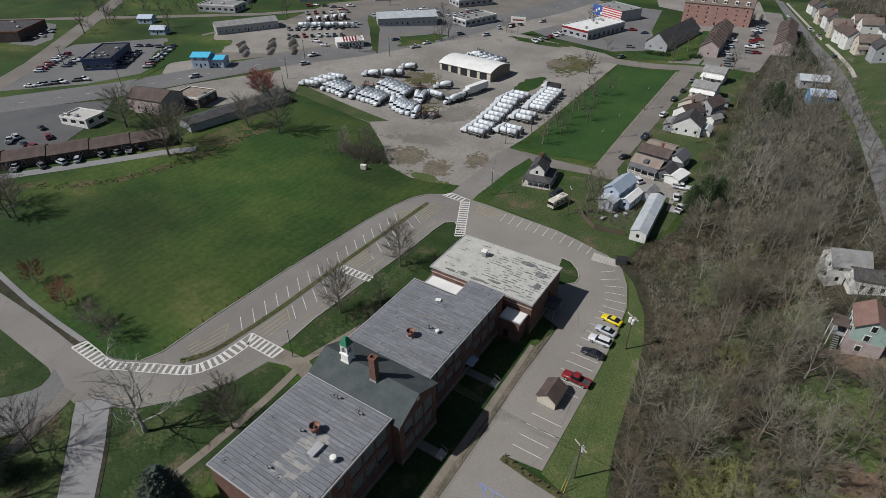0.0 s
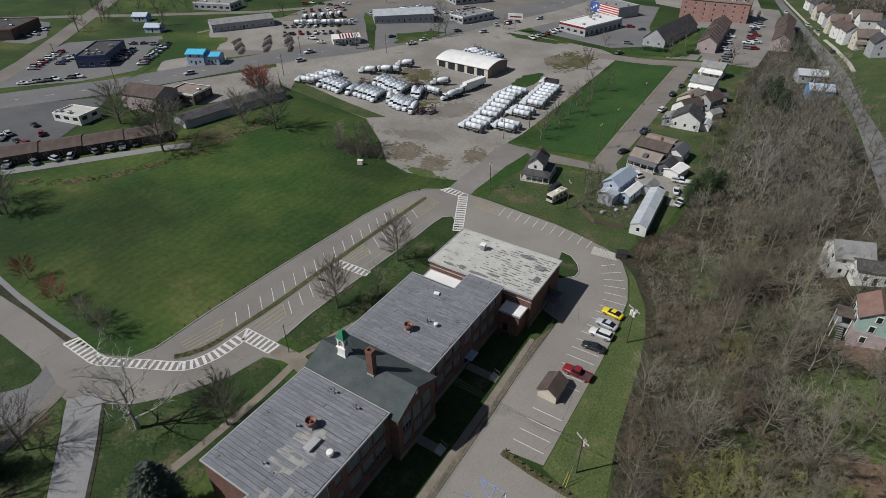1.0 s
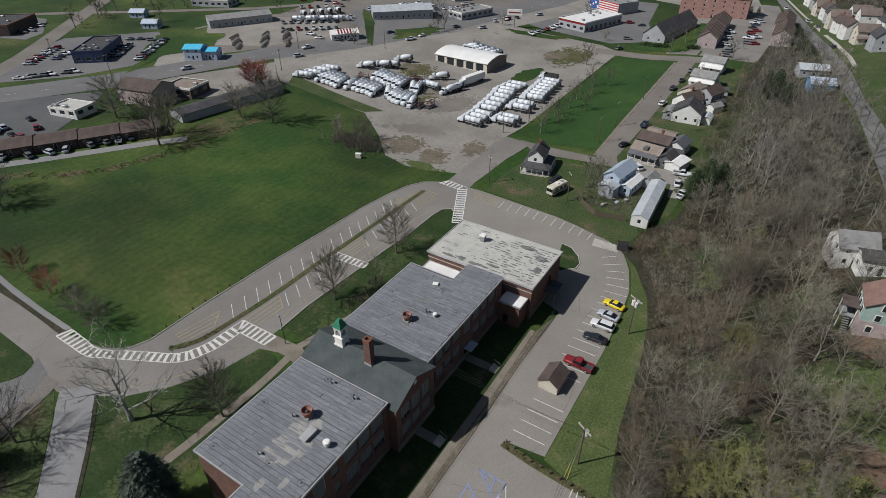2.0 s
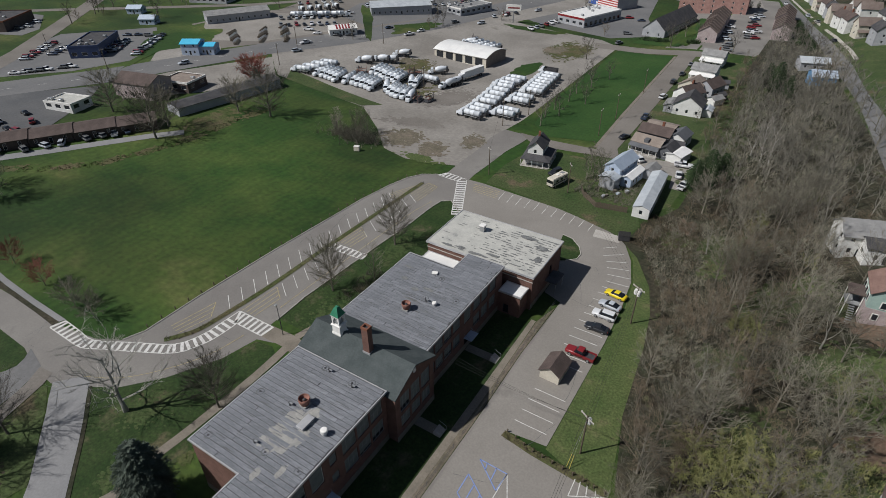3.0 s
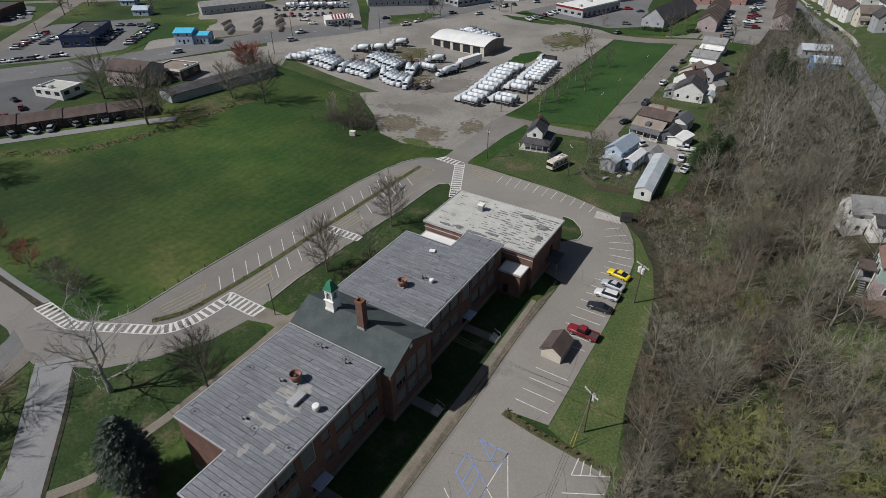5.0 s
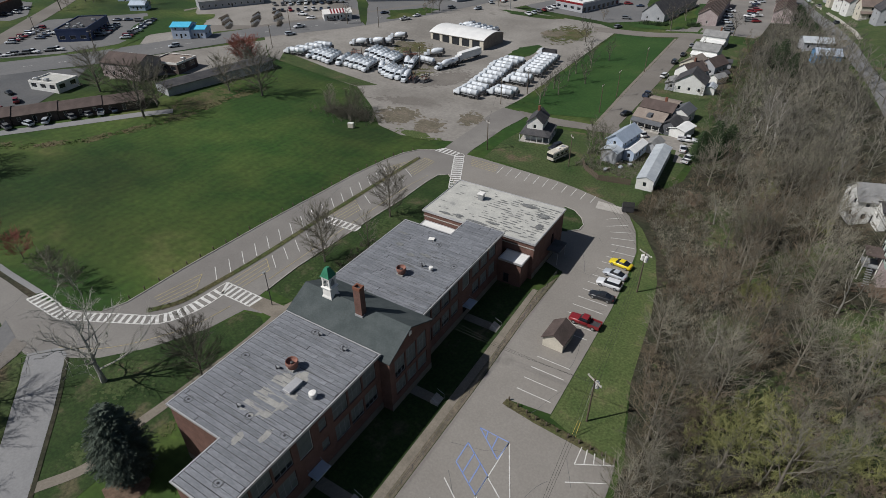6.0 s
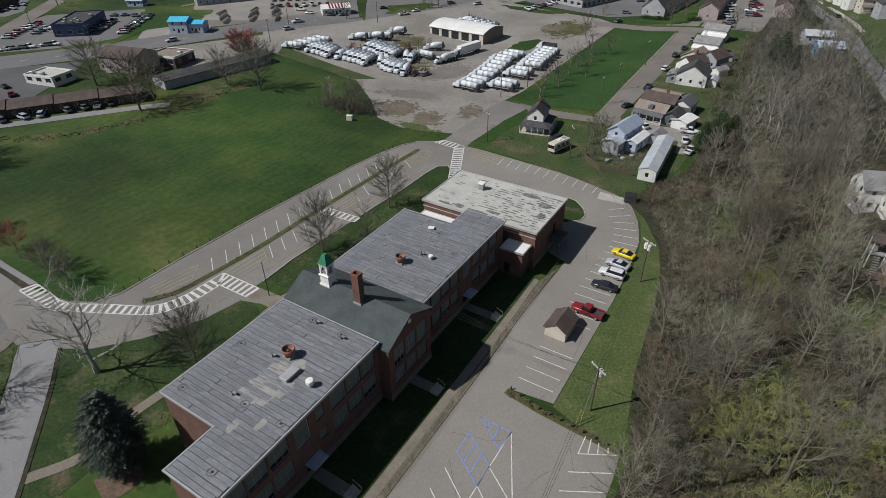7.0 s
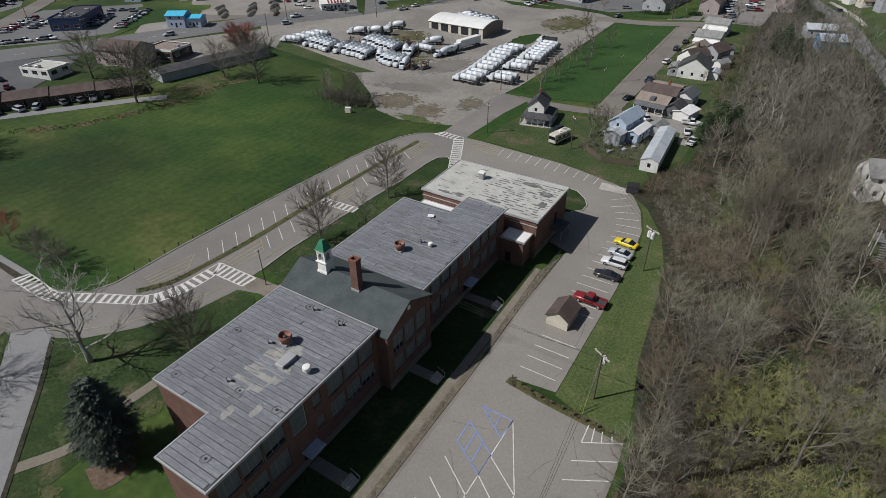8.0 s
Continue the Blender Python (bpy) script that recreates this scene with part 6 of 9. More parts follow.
def mixer_truck(m):
    """A white truck with a tapered drum behind its cab, its nose along x."""
    t = thing("mixer_truck", "white truck with a tapered drum and dark loading gear", "truck", m, "mixer trucks")
    part("chassis", boxes((-4.4, 4.0, -0.45, 0.45, 0.75, 1.05)), M_DARKMETAL, t)
    part("cab", loft(bmesh.new(), [(4.4, 0.8, 0.7, 0.6, 1.6), (3.2, 1.05, 0.95, 0.6, 1.85), (3.0, 1.15, 1.0, 0.7, 2.7), (1.9, 1.15, 1.05, 0.75, 2.8)]), P_TRUCK, t)
    part("windscreen", loft(bmesh.new(), [(3.25, 0.97, 0.87, 1.8, 2.0), (3.06, 1.0, 0.9, 1.8, 2.55)]), M_CARGLASS, t)
    part("drum", lathe(bmesh.new(), [(0.5, -3.0), (0.8, -2.6), (1.22, -0.6), (1.22, 0.9), (0.9, 2.0), (0.45, 2.3)], 16, pose(-1.1, 0, 2.35, 0, 98, 0)), P_TRUCK, t, "white tapered drum", True)
    part("loading_gear", boxes((-4.5, -3.7, -0.8, 0.8, 1.0, 3.3), (-4.9, -4.5, -0.3, 0.3, 1.2, 2.2)), M_DARKMETAL, t, "dark loading hopper and chute")
    for x in (3.3, -1.7, -3.0):
        for s in (-1, 1):
            w = part("wheel", wheel_mesh(0.5, 0.45), M_RUBBER, t)
            w.location = (x, s * 0.92, 0.5)
    return t


def park_row(rng, first, step, n, deg, skip=(), half=5.2):
    """Noses of trucks side by side in a row: the middles and headings."""
    c, q = math.cos(radians(deg)), math.sin(radians(deg))
    return [(first[0] + step[0] * k - half * c + rng.uniform(-0.15, 0.15), first[1] + step[1] * k - half * q + rng.uniform(-0.5, 0.5), deg + rng.uniform(-2.5, 2.5)) for k in range(n) if k not in skip]


rng = random.Random(31)
spots = park_row(rng, (-186.3, 171.5), (1.05, 4.2), 4, 190)
spots += park_row(rng, (-173.5, 171.0), (0, 0), 1, -100)
spots += park_row(rng, (-169.8, 171.6), (2.5, -0.35), 4, -83)
spots += park_row(rng, (-157.8, 170.9), (0, 0), 1, -80)
spots += park_row(rng, (-154.6, 173.0), (2.45, -0.2), 5, -80)
spots += park_row(rng, (-156.0, 187.6), (2.46, -0.5), 7, -84)
spots += park_row(rng, (-132.4, 185.6), (0, 0), 1, -72)
spots += park_row(rng, (-137.0, 197.5), (0, 0), 1, 170)
spots += park_row(rng, (-136.2, 172.8), (2.5, -0.45), 4, -78)
spots += park_row(rng, (-102.4, 170.6), (-0.1, 4.4), 3, 176)
spots += park_row(rng, (-103.7, 184.8), (-0.6, 4.9), 5, 178)
spots += park_row(rng, (-107.2, 207.3), (0.5, 4.3), 3, 180)
spots += park_row(rng, (-92.4, 176.8), (0.15, 3.9), 2, 179)
spots += park_row(rng, (-93.7, 192.4), (-0.2, 4.2), 2, 180)
spots += park_row(rng, (-93.8, 204.8), (-0.38, 3.65), 7, 180)
spots += park_row(rng, (-147.3, 249.6), (3.6, -0.4), 5, -110)
TANKER = None
for x, y, a in spots:
    m = on_ground(x, y, a, 0.06)
    TANKER = copy_thing(TANKER, m) if TANKER else tank_truck(m)
MIXER = None
for x, y, a in ((-168.2, 198.6, 200), (-163.5, 204.4, 195), (-160.2, 206.2, 200), (-160.8, 217.2, 205), (-140.6, 178.6, -60), (-136.0, 189.6, -60), (-126.0, 174.8, -75), (-121.8, 195.4, 250), (-121.0, 198.5, 245), (-146.0, 254.0, 200), (-134.5, 207.5, 215)):
    m = on_ground(x, y, a, 0.06)
    MIXER = copy_thing(MIXER, m) if MIXER else mixer_truck(m)


def dump_truck(m):
    t = thing("dump_truck", "white-cabbed dump truck with a black open body", "truck", m)
    part("cab", loft(bmesh.new(), [(4.3, 0.85, 0.75, 0.6, 1.6), (3.2, 1.1, 1.0, 0.6, 1.9), (3.0, 1.15, 1.0, 0.7, 2.8), (1.9, 1.15, 1.05, 0.75, 2.9)]), P_TRUCK, t)
    part("windscreen", loft(bmesh.new(), [(3.25, 0.97, 0.87, 1.8, 2.0), (3.06, 1.0, 0.9, 1.8, 2.6)]), M_CARGLASS, t)
    part("tipper", boxes((-4.2, 1.7, -1.25, 1.25, 1.1, 1.3), (-4.2, 1.7, -1.25, -1.13, 1.3, 2.8), (-4.2, 1.7, 1.13, 1.25, 1.3, 2.8), (1.58, 1.7, -1.13, 1.13, 1.3, 3.0), (-4.2, -4.08, -1.13, 1.13, 1.3, 2.6)), M_DARKMETAL, t, "black steel tipper body")
    part("chassis", boxes((-4.0, 3.9, -0.45, 0.45, 0.7, 1.08)), M_DARKMETAL, t)
    add_wheels(t, (3.2, -2.0, -3.3), 0.95, 0.5, 0.4, False)
    return t


dump_truck(on_ground(-93.6, 233.6, 182, 0.06))


def scrap_frame(x, y, deg, seed):
    """A heap of dark steel frames and uprights."""
    rng = random.Random(seed)
    t = thing("scrap_frames", "heap of dark rusty steel frames in the yard", "scrap heap", on_ground(x, y, deg, 0.05), "yard scrap")
    for k in range(9):
        a, b = rng.uniform(-2.2, 2.2), rng.uniform(-1.4, 1.4)
        part("upright", tube(bmesh.new(), (a, b, 0), (a + rng.uniform(-0.4, 0.4), b + rng.uniform(-0.4, 0.4), rng.uniform(1.4, 3.6)), 0.1, 0.1, 4), M_DARKMETAL if k % 3 else M_RUST, t)
    for k in range(6):
        z = rng.uniform(0.15, 2.4)
        a, b = rng.uniform(-1.6, 1.0), rng.uniform(-1.2, 1.2)
        part("girder", tube(bmesh.new(), (a - 1.2, b, z), (a + 1.4, b + rng.uniform(-0.6, 0.6), z + rng.uniform(-0.1, 0.4)), 0.14, 0.14, 4), M_DARKMETAL if k % 2 else M_RUST, t)
    part("bed", boxes((-2.4, 2.4, -1.3, 1.3, 0, 0.5)), M_DARKMETAL, t)
    return t


for k, (x, y, a) in enumerate(((-122.6, 175.2, 100), (-119.0, 177.4, 80), (-161.6, 187.8, 20), (-157.4, 189.6, 30), (-146.5, 262.0, 10), (-143.4, 200.0, 20), (-141.2, 201.0, 30))):
    scrap_frame(x, y, a, 500 + k)


def semi(m):
    t = thing("semi_trailer", "white box semi-trailer with its tractor", "truck", m)
    part("tractor", loft(bmesh.new(), [(8.2, 1.0, 0.9, 0.6, 1.8), (6.9, 1.15, 1.05, 0.6, 2.0), (6.7, 1.2, 1.1, 0.6, 3.0), (4.9, 1.2, 1.1, 0.7, 3.3)]), P_WHITE, t)
    part("box", bevelled(boxes((-7.5, 5.0, -1.3, 1.3, 1.2, 4.0)), 0.05, 1), M_METALW, t)
    part("chassis", boxes((-7.3, 7.5, -0.5, 0.5, 0.7, 1.18)), M_DARKMETAL, t)
    add_wheels(t, (7.0, 4.2, -5.3, -6.5), 1.0, 0.52, 0.45)
    return t


for k in range(5):
    copy_thing(MIXER, on_ground(-258.5 + 2.8 * k, 252.6 + 4.3 * k, 150, 0.1))
for k in range(4):
    copy_thing(TANKER, on_ground(-249.7 + 6.2 * k, 242.0 + 4.6 * k, 40, 0.1))
semi(on_ground(-119.9, 211.0, 258))


def motorhome(m):
    t = thing("motorhome", "cream and brown old motorhome on the lawn", "motorhome", m)
    part("body", bevelled(boxes((-3.4, 3.4, -1.15, 1.15, 0.5, 2.9)), 0.16, 3), M_CREAM, t)
    part("stripe", boxes((-3.3, 3.3, -1.165, -1.15, 1.1, 1.45), (-3.3, 3.3, 1.15, 1.165, 1.1, 1.45)), M_ROOF_BR, t, "brown side stripe")
    part("windscreen", boxes((3.38, 3.43, -1.0, 1.0, 1.5, 2.4)), M_CARGLASS, t)
    for s in (-1, 1):
        for x in (-2.2, -0.4, 1.5):
            part("window", boxes((x - 0.5, x + 0.5, s * 1.155 - 0.012, s * 1.155 + 0.012, 1.6, 2.2)), M_CARGLASS, t)
    part("roof_unit", bevelled(boxes((-0.5, 0.4, -0.4, 0.4, 2.9, 3.15)), 0.05, 1), M_TRIM, t)
    part("roof_rack", boxes((-2.6, -1.6, -0.5, 0.5, 2.9, 3.0)), M_STEEL, t)
    add_wheels(t, (2.2, -1.9), 1.0, 0.4, 0.28)
    return t


motorhome(on_ground(-48.5, 136.2, 255, 0.05))
car("suv", P_BLACK, "black estate car beside the motorhome", on_ground(-51.5, 142.0, 250, 0.05))
skip = thing("dumpster", "dark steel rubbish skip with an open lid", "dumpster", on_ground(-23.6, 117.9, 20, 0.1))
part("bin", bevelled(boxes((-1.3, 1.3, -0.85, 0.85, 0.12, 1.5)), 0.04, 1), M_DARKMETAL, skip)
lid = part("lid", boxes((-1.32, 1.32, 0, 1.2, 0, 0.05)), M_RUBBER, skip)
lid.matrix_basis = pose(0, -0.85, 1.5, 55)
for x in (-1.0, 1.0):
    part("skid", boxes((x - 0.1, x + 0.1, -0.8, 0.8, 0, 0.13)), M_RUST, skip)

car("pickup", P_WHITE, "white pickup truck beside the white garage", on_ground(-20.6, 165.6, 8, 0.12))
car("pickup", P_WHITE, "white pickup truck on the gravel drive", on_ground(-17.7, 152.4, 80, 0.12))
car("suv", P_WHITE, "white estate car behind the blue house", on_ground(-33.6, 163.2, 140, 0.12))
car("sedan", P_WHITE, "white car beside the mobile home", on_ground(-20.4, 158.8, 100, 0.12))


# ---- houses and sheds ----
def house(name, label, cat, x, y, deg, w, d, h, rh, wall_mat, roof_mat, storeys=2, porch=0.0, over=0.35, group="", chim=False, base=0.0, porch_mat=None, win=True, dz=0.03):
    """A gabled house, w along its ridge (x), d deep; windows on all sides, a porch on the -y side."""
    t = thing(name, label, cat, on_ground(x, y, deg, dz), group)
    hw, hd = w / 2, d / 2
    rows = [(1.0 + 2.7 * k, 2.2 + 2.7 * k) for k in range(storeys) if 2.3 + 2.7 * k < h] if win else []

    def ops(L):
        n = max(1, int(L / (3.1 if y < 300 else 5.4)))
        return [(L * (k + 0.5) / n - 0.45, L * (k + 0.5) / n + 0.45, a, b) for k in range(n) for a, b in rows] if win else []

    front = ops(w)
    if win:
        front = [o for o in front if not (o[2] < 1.5 and abs((o[0] + o[1]) / 2 - w / 2) < 0.9)]
        front.append((w / 2 - 0.5, w / 2 + 0.5, 0.1, 2.15, "door"))
    for p0, p1, o in (((-hw, -hd), (hw, -hd), front), ((hw, -hd), (hw, hd), ops(d)), ((hw, hd), (-hw, hd), ops(w)), ((-hw, hd), (-hw, -hd), ops(d))):
        wall(t, p0, p1, -0.8, h, o, wall_mat, depth=0.12, style="plain")
    sl = rh / hd
    roof = gable_roof(t, -hw, hw, -hd, hd, h + 0.05, h + 0.05 + rh, roof_mat, True, over, 0.16)
    gable_wall(t, (hw - 0.01, -hd), (hw - 0.01, hd), h, h + rh - 0.08, wall_mat)
    gable_wall(t, (-hw + 0.01, hd), (-hw + 0.01, -hd), h, h + rh - 0.08, wall_mat)
    if chim:
        c = part("chimney", boxes((-0.35, 0.35, -0.3, 0.3, -1.0, 1.3)), M_BRICK_D, t)
        c.location = (hw * 0.3, 0.2, h + rh)
    if porch:
        bm = bmesh.new()
        vs = [bm.verts.new(p) for p in ((-hw - 0.2, -hd + 0.0, 3.3), (hw + 0.2, -hd + 0.0, 3.3), (hw + 0.2, -hd - porch, 2.5), (-hw - 0.2, -hd - porch, 2.5))]
        lo = [bm.verts.new(v.co - Vector((0, 0, 0.14))) for v in vs]
        bm.faces.new(vs[::-1])
        bm.faces.new(lo)
        for k in range(4):
            j = (k + 1) % 4
            bm.faces.new((vs[k], vs[j], lo[j], lo[k]))
        bmesh.ops.recalc_face_normals(bm, faces=bm.faces[:])
        pr = part("porch_roof", bm, porch_mat or roof_mat, t)
        part("porch_floor", boxes((-hw, hw, -hd - porch + 0.1, -hd - 0.01, -0.4, 0.35)), M_CONC, t)
        for k in range(5):
            px = -hw + 0.1 + (w - 0.2) * k / 4
            part("porch_post", boxes((px - 0.07, px + 0.07, -hd - porch + 0.15, -hd - porch + 0.29, 0.35, 2.5)), M_TRIM, t)
            if k < 4 and k != 2:
                part("railing", boxes((px + 0.07, px + (w - 0.2) / 4 - 0.07, -hd - porch + 0.19, -hd - porch + 0.25, 1.1, 1.2), (px + 0.07, px + (w - 0.2) / 4 - 0.07, -hd - porch + 0.20, -hd - porch + 0.24, 0.45, 0.52)), M_TRIM, t)
    return t


def flat_building(name, label, x, y, deg, w, d, h, wall_mat, roof_mat, rim_mat=None, units=0, windows=True, group="", shopfront=False):
    """A flat-roofed building with a parapet and roof units."""
    t = thing(name, label, "building", on_ground(x, y, deg, 0.03), group)
    hw, hd = w / 2, d / 2

    def ops(L, shop):
        if not windows:
            return []
        n = max(1, int(L / 4))
        return [(L * (k + 0.5) / n - 1.2, L * (k + 0.5) / n + 1.2, 0.4 if shop else 1.1, 2.6, "plain") for k in range(n)]

    for p0, p1, s in (((-hw, -hd), (hw, -hd), True), ((hw, -hd), (hw, hd), False), ((hw, hd), (-hw, hd), False), ((-hw, hd), (-hw, -hd), False)):
        wall(t, p0, p1, -0.8, h, ops((Vector(p1) - Vector(p0)).length, s and shopfront), wall_mat, depth=0.15)
    part("roof", boxes((-hw + 0.02, hw - 0.02, -hd + 0.02, hd - 0.02, h - 0.5, h - 0.3)), roof_mat, t)
    for q in ((-hw - 0.05, hw + 0.05, -hd - 0.05, -hd + 0.25), (-hw - 0.05, hw + 0.05, hd - 0.25, hd + 0.05), (-hw - 0.05, -hw + 0.25, -hd + 0.25, hd - 0.25), (hw - 0.25, hw + 0.05, -hd + 0.25, hd - 0.25)):
        part("parapet", boxes((*q, h - 0.6, h + 0.15)), rim_mat or wall_mat, t)
    rng = random.Random(int(x * 7 + y))
    for k in range(units):
        u = part("roof_unit", bevelled(boxes((-0.8, 0.8, -0.6, 0.6, 0, 0.9)), 0.05, 1), M_STEEL, t)
        u.location = (rng.uniform(-hw * 0.8, hw * 0.8), rng.uniform(-hd * 0.7, hd * 0.7), h - 0.3)
    return t


def mat_box(x, q):
    """A flat strip lying on one slope of the striped roof."""
    bm = boxes((x - 0.39, x + 0.39, -2.1, 2.1, 0, 0.05))
    bmesh.ops.transform(bm, matrix=pose(0, q * 2.2, 3.25 + 0.66, -19.3 * q), verts=bm.verts[:])
    return bm


shed = house("garden_shed", "small cream shed with a brown shingled roof", "shed", -20.7, 69.2, 88, 4.6, 3.6, 2.1, 1.25, M_CREAM, M_ROOF_BR, 1, win=False, over=0.3)
part("door", boxes((2.21, 2.25, -0.6, 0.6, 0.05, 1.95)), M_TRIM, shed)
# house with the dark porch, on the lawn beyond the lot
hA = house("porch_house", "small white gabled house with a wide dark porch roof", "house", -60.2, 148.8, 100, 7.5, 4.6, 5.6, 2.0, M_WHITE, M_ROOF_DK, 2, chim=True)
bm = bmesh.new()
lo = [(-6.2, -5.0), (4.2, -5.0), (4.2, 3.9), (-6.2, 3.9)]
hi = [(-3.7, -2.4), (3.0, -2.4), (3.0, 2.3), (-3.7, 2.3)]
L0 = [bm.verts.new((a, b, 2.55)) for a, b in lo]
L1 = [bm.verts.new((a, b, 3.55)) for a, b in hi]
L2 = [bm.verts.new((a, b, 2.40)) for a, b in lo]
for k in range(4):
    j = (k + 1) % 4
    bm.faces.new((L0[k], L0[j], L1[j], L1[k]))
    bm.faces.new((L2[k], L2[j], L0[j], L0[k]))
bm.faces.new(L2[::-1])
bmesh.ops.recalc_face_normals(bm, faces=bm.faces[:])
part("porch_roof", bm, M_ROOF_DK, hA, "dark hipped porch roof")
for k in range(6):
    for px, py in ((-6.0, -4.8 + 1.72 * k), (-6.0 + 2.0 * k, -4.8)):
        part("porch_post", boxes((px - 0.06, px + 0.06, py - 0.06, py + 0.06, 0.3, 2.45)), M_TRIM, hA)
part("porch_floor", boxes((-6.1, 4.1, -4.9, 3.8, -0.5, 0.3)), M_CONC, hA)
part("lower_wall", boxes((-3.7, 3.2, -2.9, 2.9, 0.3, 2.5)), M_GREYSIDE, hA)
# pale blue house and its lean-to
house("blue_house", "pale blue house with a ribbed metal roof", "house", -34.9, 149.4, 80, 10.5, 4.8, 5.2, 1.7, M_BLUESIDE, M_METAL, 2)
house("blue_annex", "low pale blue annex with a bright metal roof", "house", -31.0, 148.4, 82, 8.2, 2.9, 3.0, 0.7, M_BLUESIDE, M_METALW, 1)
house("grey_lean_to", "small grey lean-to shed behind the house", "shed", -35.6, 142.4, 80, 3.4, 4.4, 3.4, 0.8, M_GREYSIDE, M_TRAILER, 1, win=False)
house("grey_garage", "small grey gabled shed", "shed", -27.6, 155.0, 84, 5.6, 3.4, 2.4, 1.0, M_GREYSIDE, M_ROOF_GR, 1, win=False)
house("mobile_home", "long pale mobile home with a weathered metal roof", "mobile home", -23.9, 141.2, 93, 22.4, 4.2, 2.9, 0.75, M_WHITE, M_TRAILER, 1, over=0.12)
house("brown_roof_house", "low house with a dark red-brown roof", "house", -33.0, 181.0, -6, 10.0, 6.6, 3.6, 1.7, M_SLATE, M_ROOF_BR, 2, chim=True)
house("tan_lean_to", "low rear wing with a flat tan roof", "house", -33.0, 188.0, -6, 9.0, 6.0, 3.0, 0.7, M_SLATE, M_ROOF_TAN, 1)
hB = house("slate_house", "slate-grey house with a tan roof and a white-railed porch", "house", -33.0, 172.2, -8, 9.0, 6.4, 3.5, 1.5, M_SLATE, M_ROOF_TAN, 1, porch=2.0, porch_mat=M_SLATE)
part("dormer", boxes((-0.7, 0.7, -3.1, -1.2, 3.4, 4.6)), M_SLATE, hB, "small slate dormer")
house("slate_wing", "slate gabled wing with a dark roof", "house", -26.6, 170.6, 82, 6.0, 4.6, 3.0, 1.5, M_SLATE, M_ROOF_DK, 1)
house("white_garage", "small white garage with a pale metal roof", "garage", -23.4, 170.0, 75, 6.4, 4.6, 2.6, 0.6, M_WHITE, M_METALW, 1, win=False)
house("white_back_house", "white rear wing with a blue-grey roof", "house", -26.0, 182.0, 82, 7.0, 5.2, 3.4, 1.5, M_WHITE, M_SLATE, 1)
house("dark_back_shed", "small dark-roofed shed behind the houses", "shed", -25.4, 176.6, 0, 4.0, 3.2, 2.4, 0.9, M_WHITE, M_ROOF_DK, 1, win=False)
house("white_gable_house", "white gabled house with a dark roof", "house", -29.9, 212.6, 92, 9.0, 9.8, 3.9, 3.3, M_WHITE, M_ROOF_DK, 2)
house("grey_porch_wing", "low grey-roofed porch wing beside the white house", "house", -36.0, 212.0, 92, 7.0, 4.0, 2.7, 0.8, M_GREYSIDE, M_ROOF_GR, 1)
house("blue_grey_lean_to", "low lean-to with a blue-grey metal roof", "shed", -23.4, 213.0, 92, 5.0, 3.0, 2.4, 0.7, M_WHITE, M_TRAILER, 1, win=False)
house("brown_gable_house", "white gabled house with a red-brown shingled roof", "house", -32.6, 223.0, 62, 9.0, 7.0, 4.2, 2.6, M_WHITE, M_ROOF_BR, 2, chim=True)
house("tan_gable_house", "pale house with a tan shingled roof", "house", -33.4, 233.2, 78, 8.6, 8.0, 4.2, 2.4, M_CREAM, M_ROOF_TAN, 2)
house("dark_gable_house", "dark-roofed rear house with brown walls", "house", -27.4, 237.0, 70, 9.0, 6.6, 3.8, 2.4, M_GREYSIDE, M_ROOF_BR, 1)
house("grey_roof_house", "white house with a grey roof and long porch", "house", -33.2, 255.5, -4, 9.6, 8.4, 4.4, 1.7, M_WHITE, M_ROOF_GR, 2, porch=2.0, porch_mat=M_METALW)
house("grey_roof_house", "white house with a grey roof above a pale flat wing", "house", -34.0, 278.6, -4, 9.4, 7.0, 4.6, 1.7, M_WHITE, M_ROOF_GR, 2, porch=3.0, porch_mat=M_METALW, chim=True)
house("back_shed", "small dark shed behind the white houses", "shed", -24.6, 247.0, 10, 4.6, 3.4, 2.4, 0.8, M_GREYSIDE, M_ROOF_DK, 1, win=False)
house("back_shed", "small white shed with a grey roof", "shed", -23.4, 226.0, 60, 5.0, 3.6, 2.4, 1.0, M_WHITE, M_ROOF_GR, 1, win=False)
house("back_shed", "small brown shed by the garden trees", "shed", -22.8, 231.6, 60, 4.0, 3.0, 2.2, 0.8, M_ROOF_BR, M_ROOF_DK, 1, win=False)
# houses on the wooded bank
GREEN_AT = (25.0, 106.6)
hG = house("green_house", "pale green house with mauve lower storey and a reddish-brown roof", "house", *GREEN_AT, 94, 6.8, 5.4, 6.6, 2.0, M_TEALSIDE, M_ROOF_RED, 3, dz=0.1, win=False)
part("lower_band", boxes((-3.46, 3.46, -2.76, 2.76, -1.0, 3.3)), M_MAUVE, hG, "mauve masonry lower storey")
for k, (y, z) in enumerate(((0.9, 1.0), (0.4, 3.7), (0.0, 6.0))):
    fr = part("window_trim", boxes((-3.54, -3.47, y - 0.55, y + 0.55, z, z + 1.5)), M_TRIM, hG, "white window surround")
    part("pane", boxes((-3.57, -3.54, y - 0.4, y + 0.4, z + 0.15, z + 1.35)), M_GLASS, fr)
for k, (x, z) in enumerate(((-2.0, 3.9), (0.2, 3.9), (2.2, 3.9))):
    fr = part("window_trim", boxes((x - 0.55, x + 0.55, 2.77, 2.84, z, z + 1.5)), M_TRIM, hG, "white window surround")
    part("pane", boxes((x - 0.4, x + 0.4, 2.84, 2.87, z + 0.15, z + 1.35)), M_GLASS, fr)
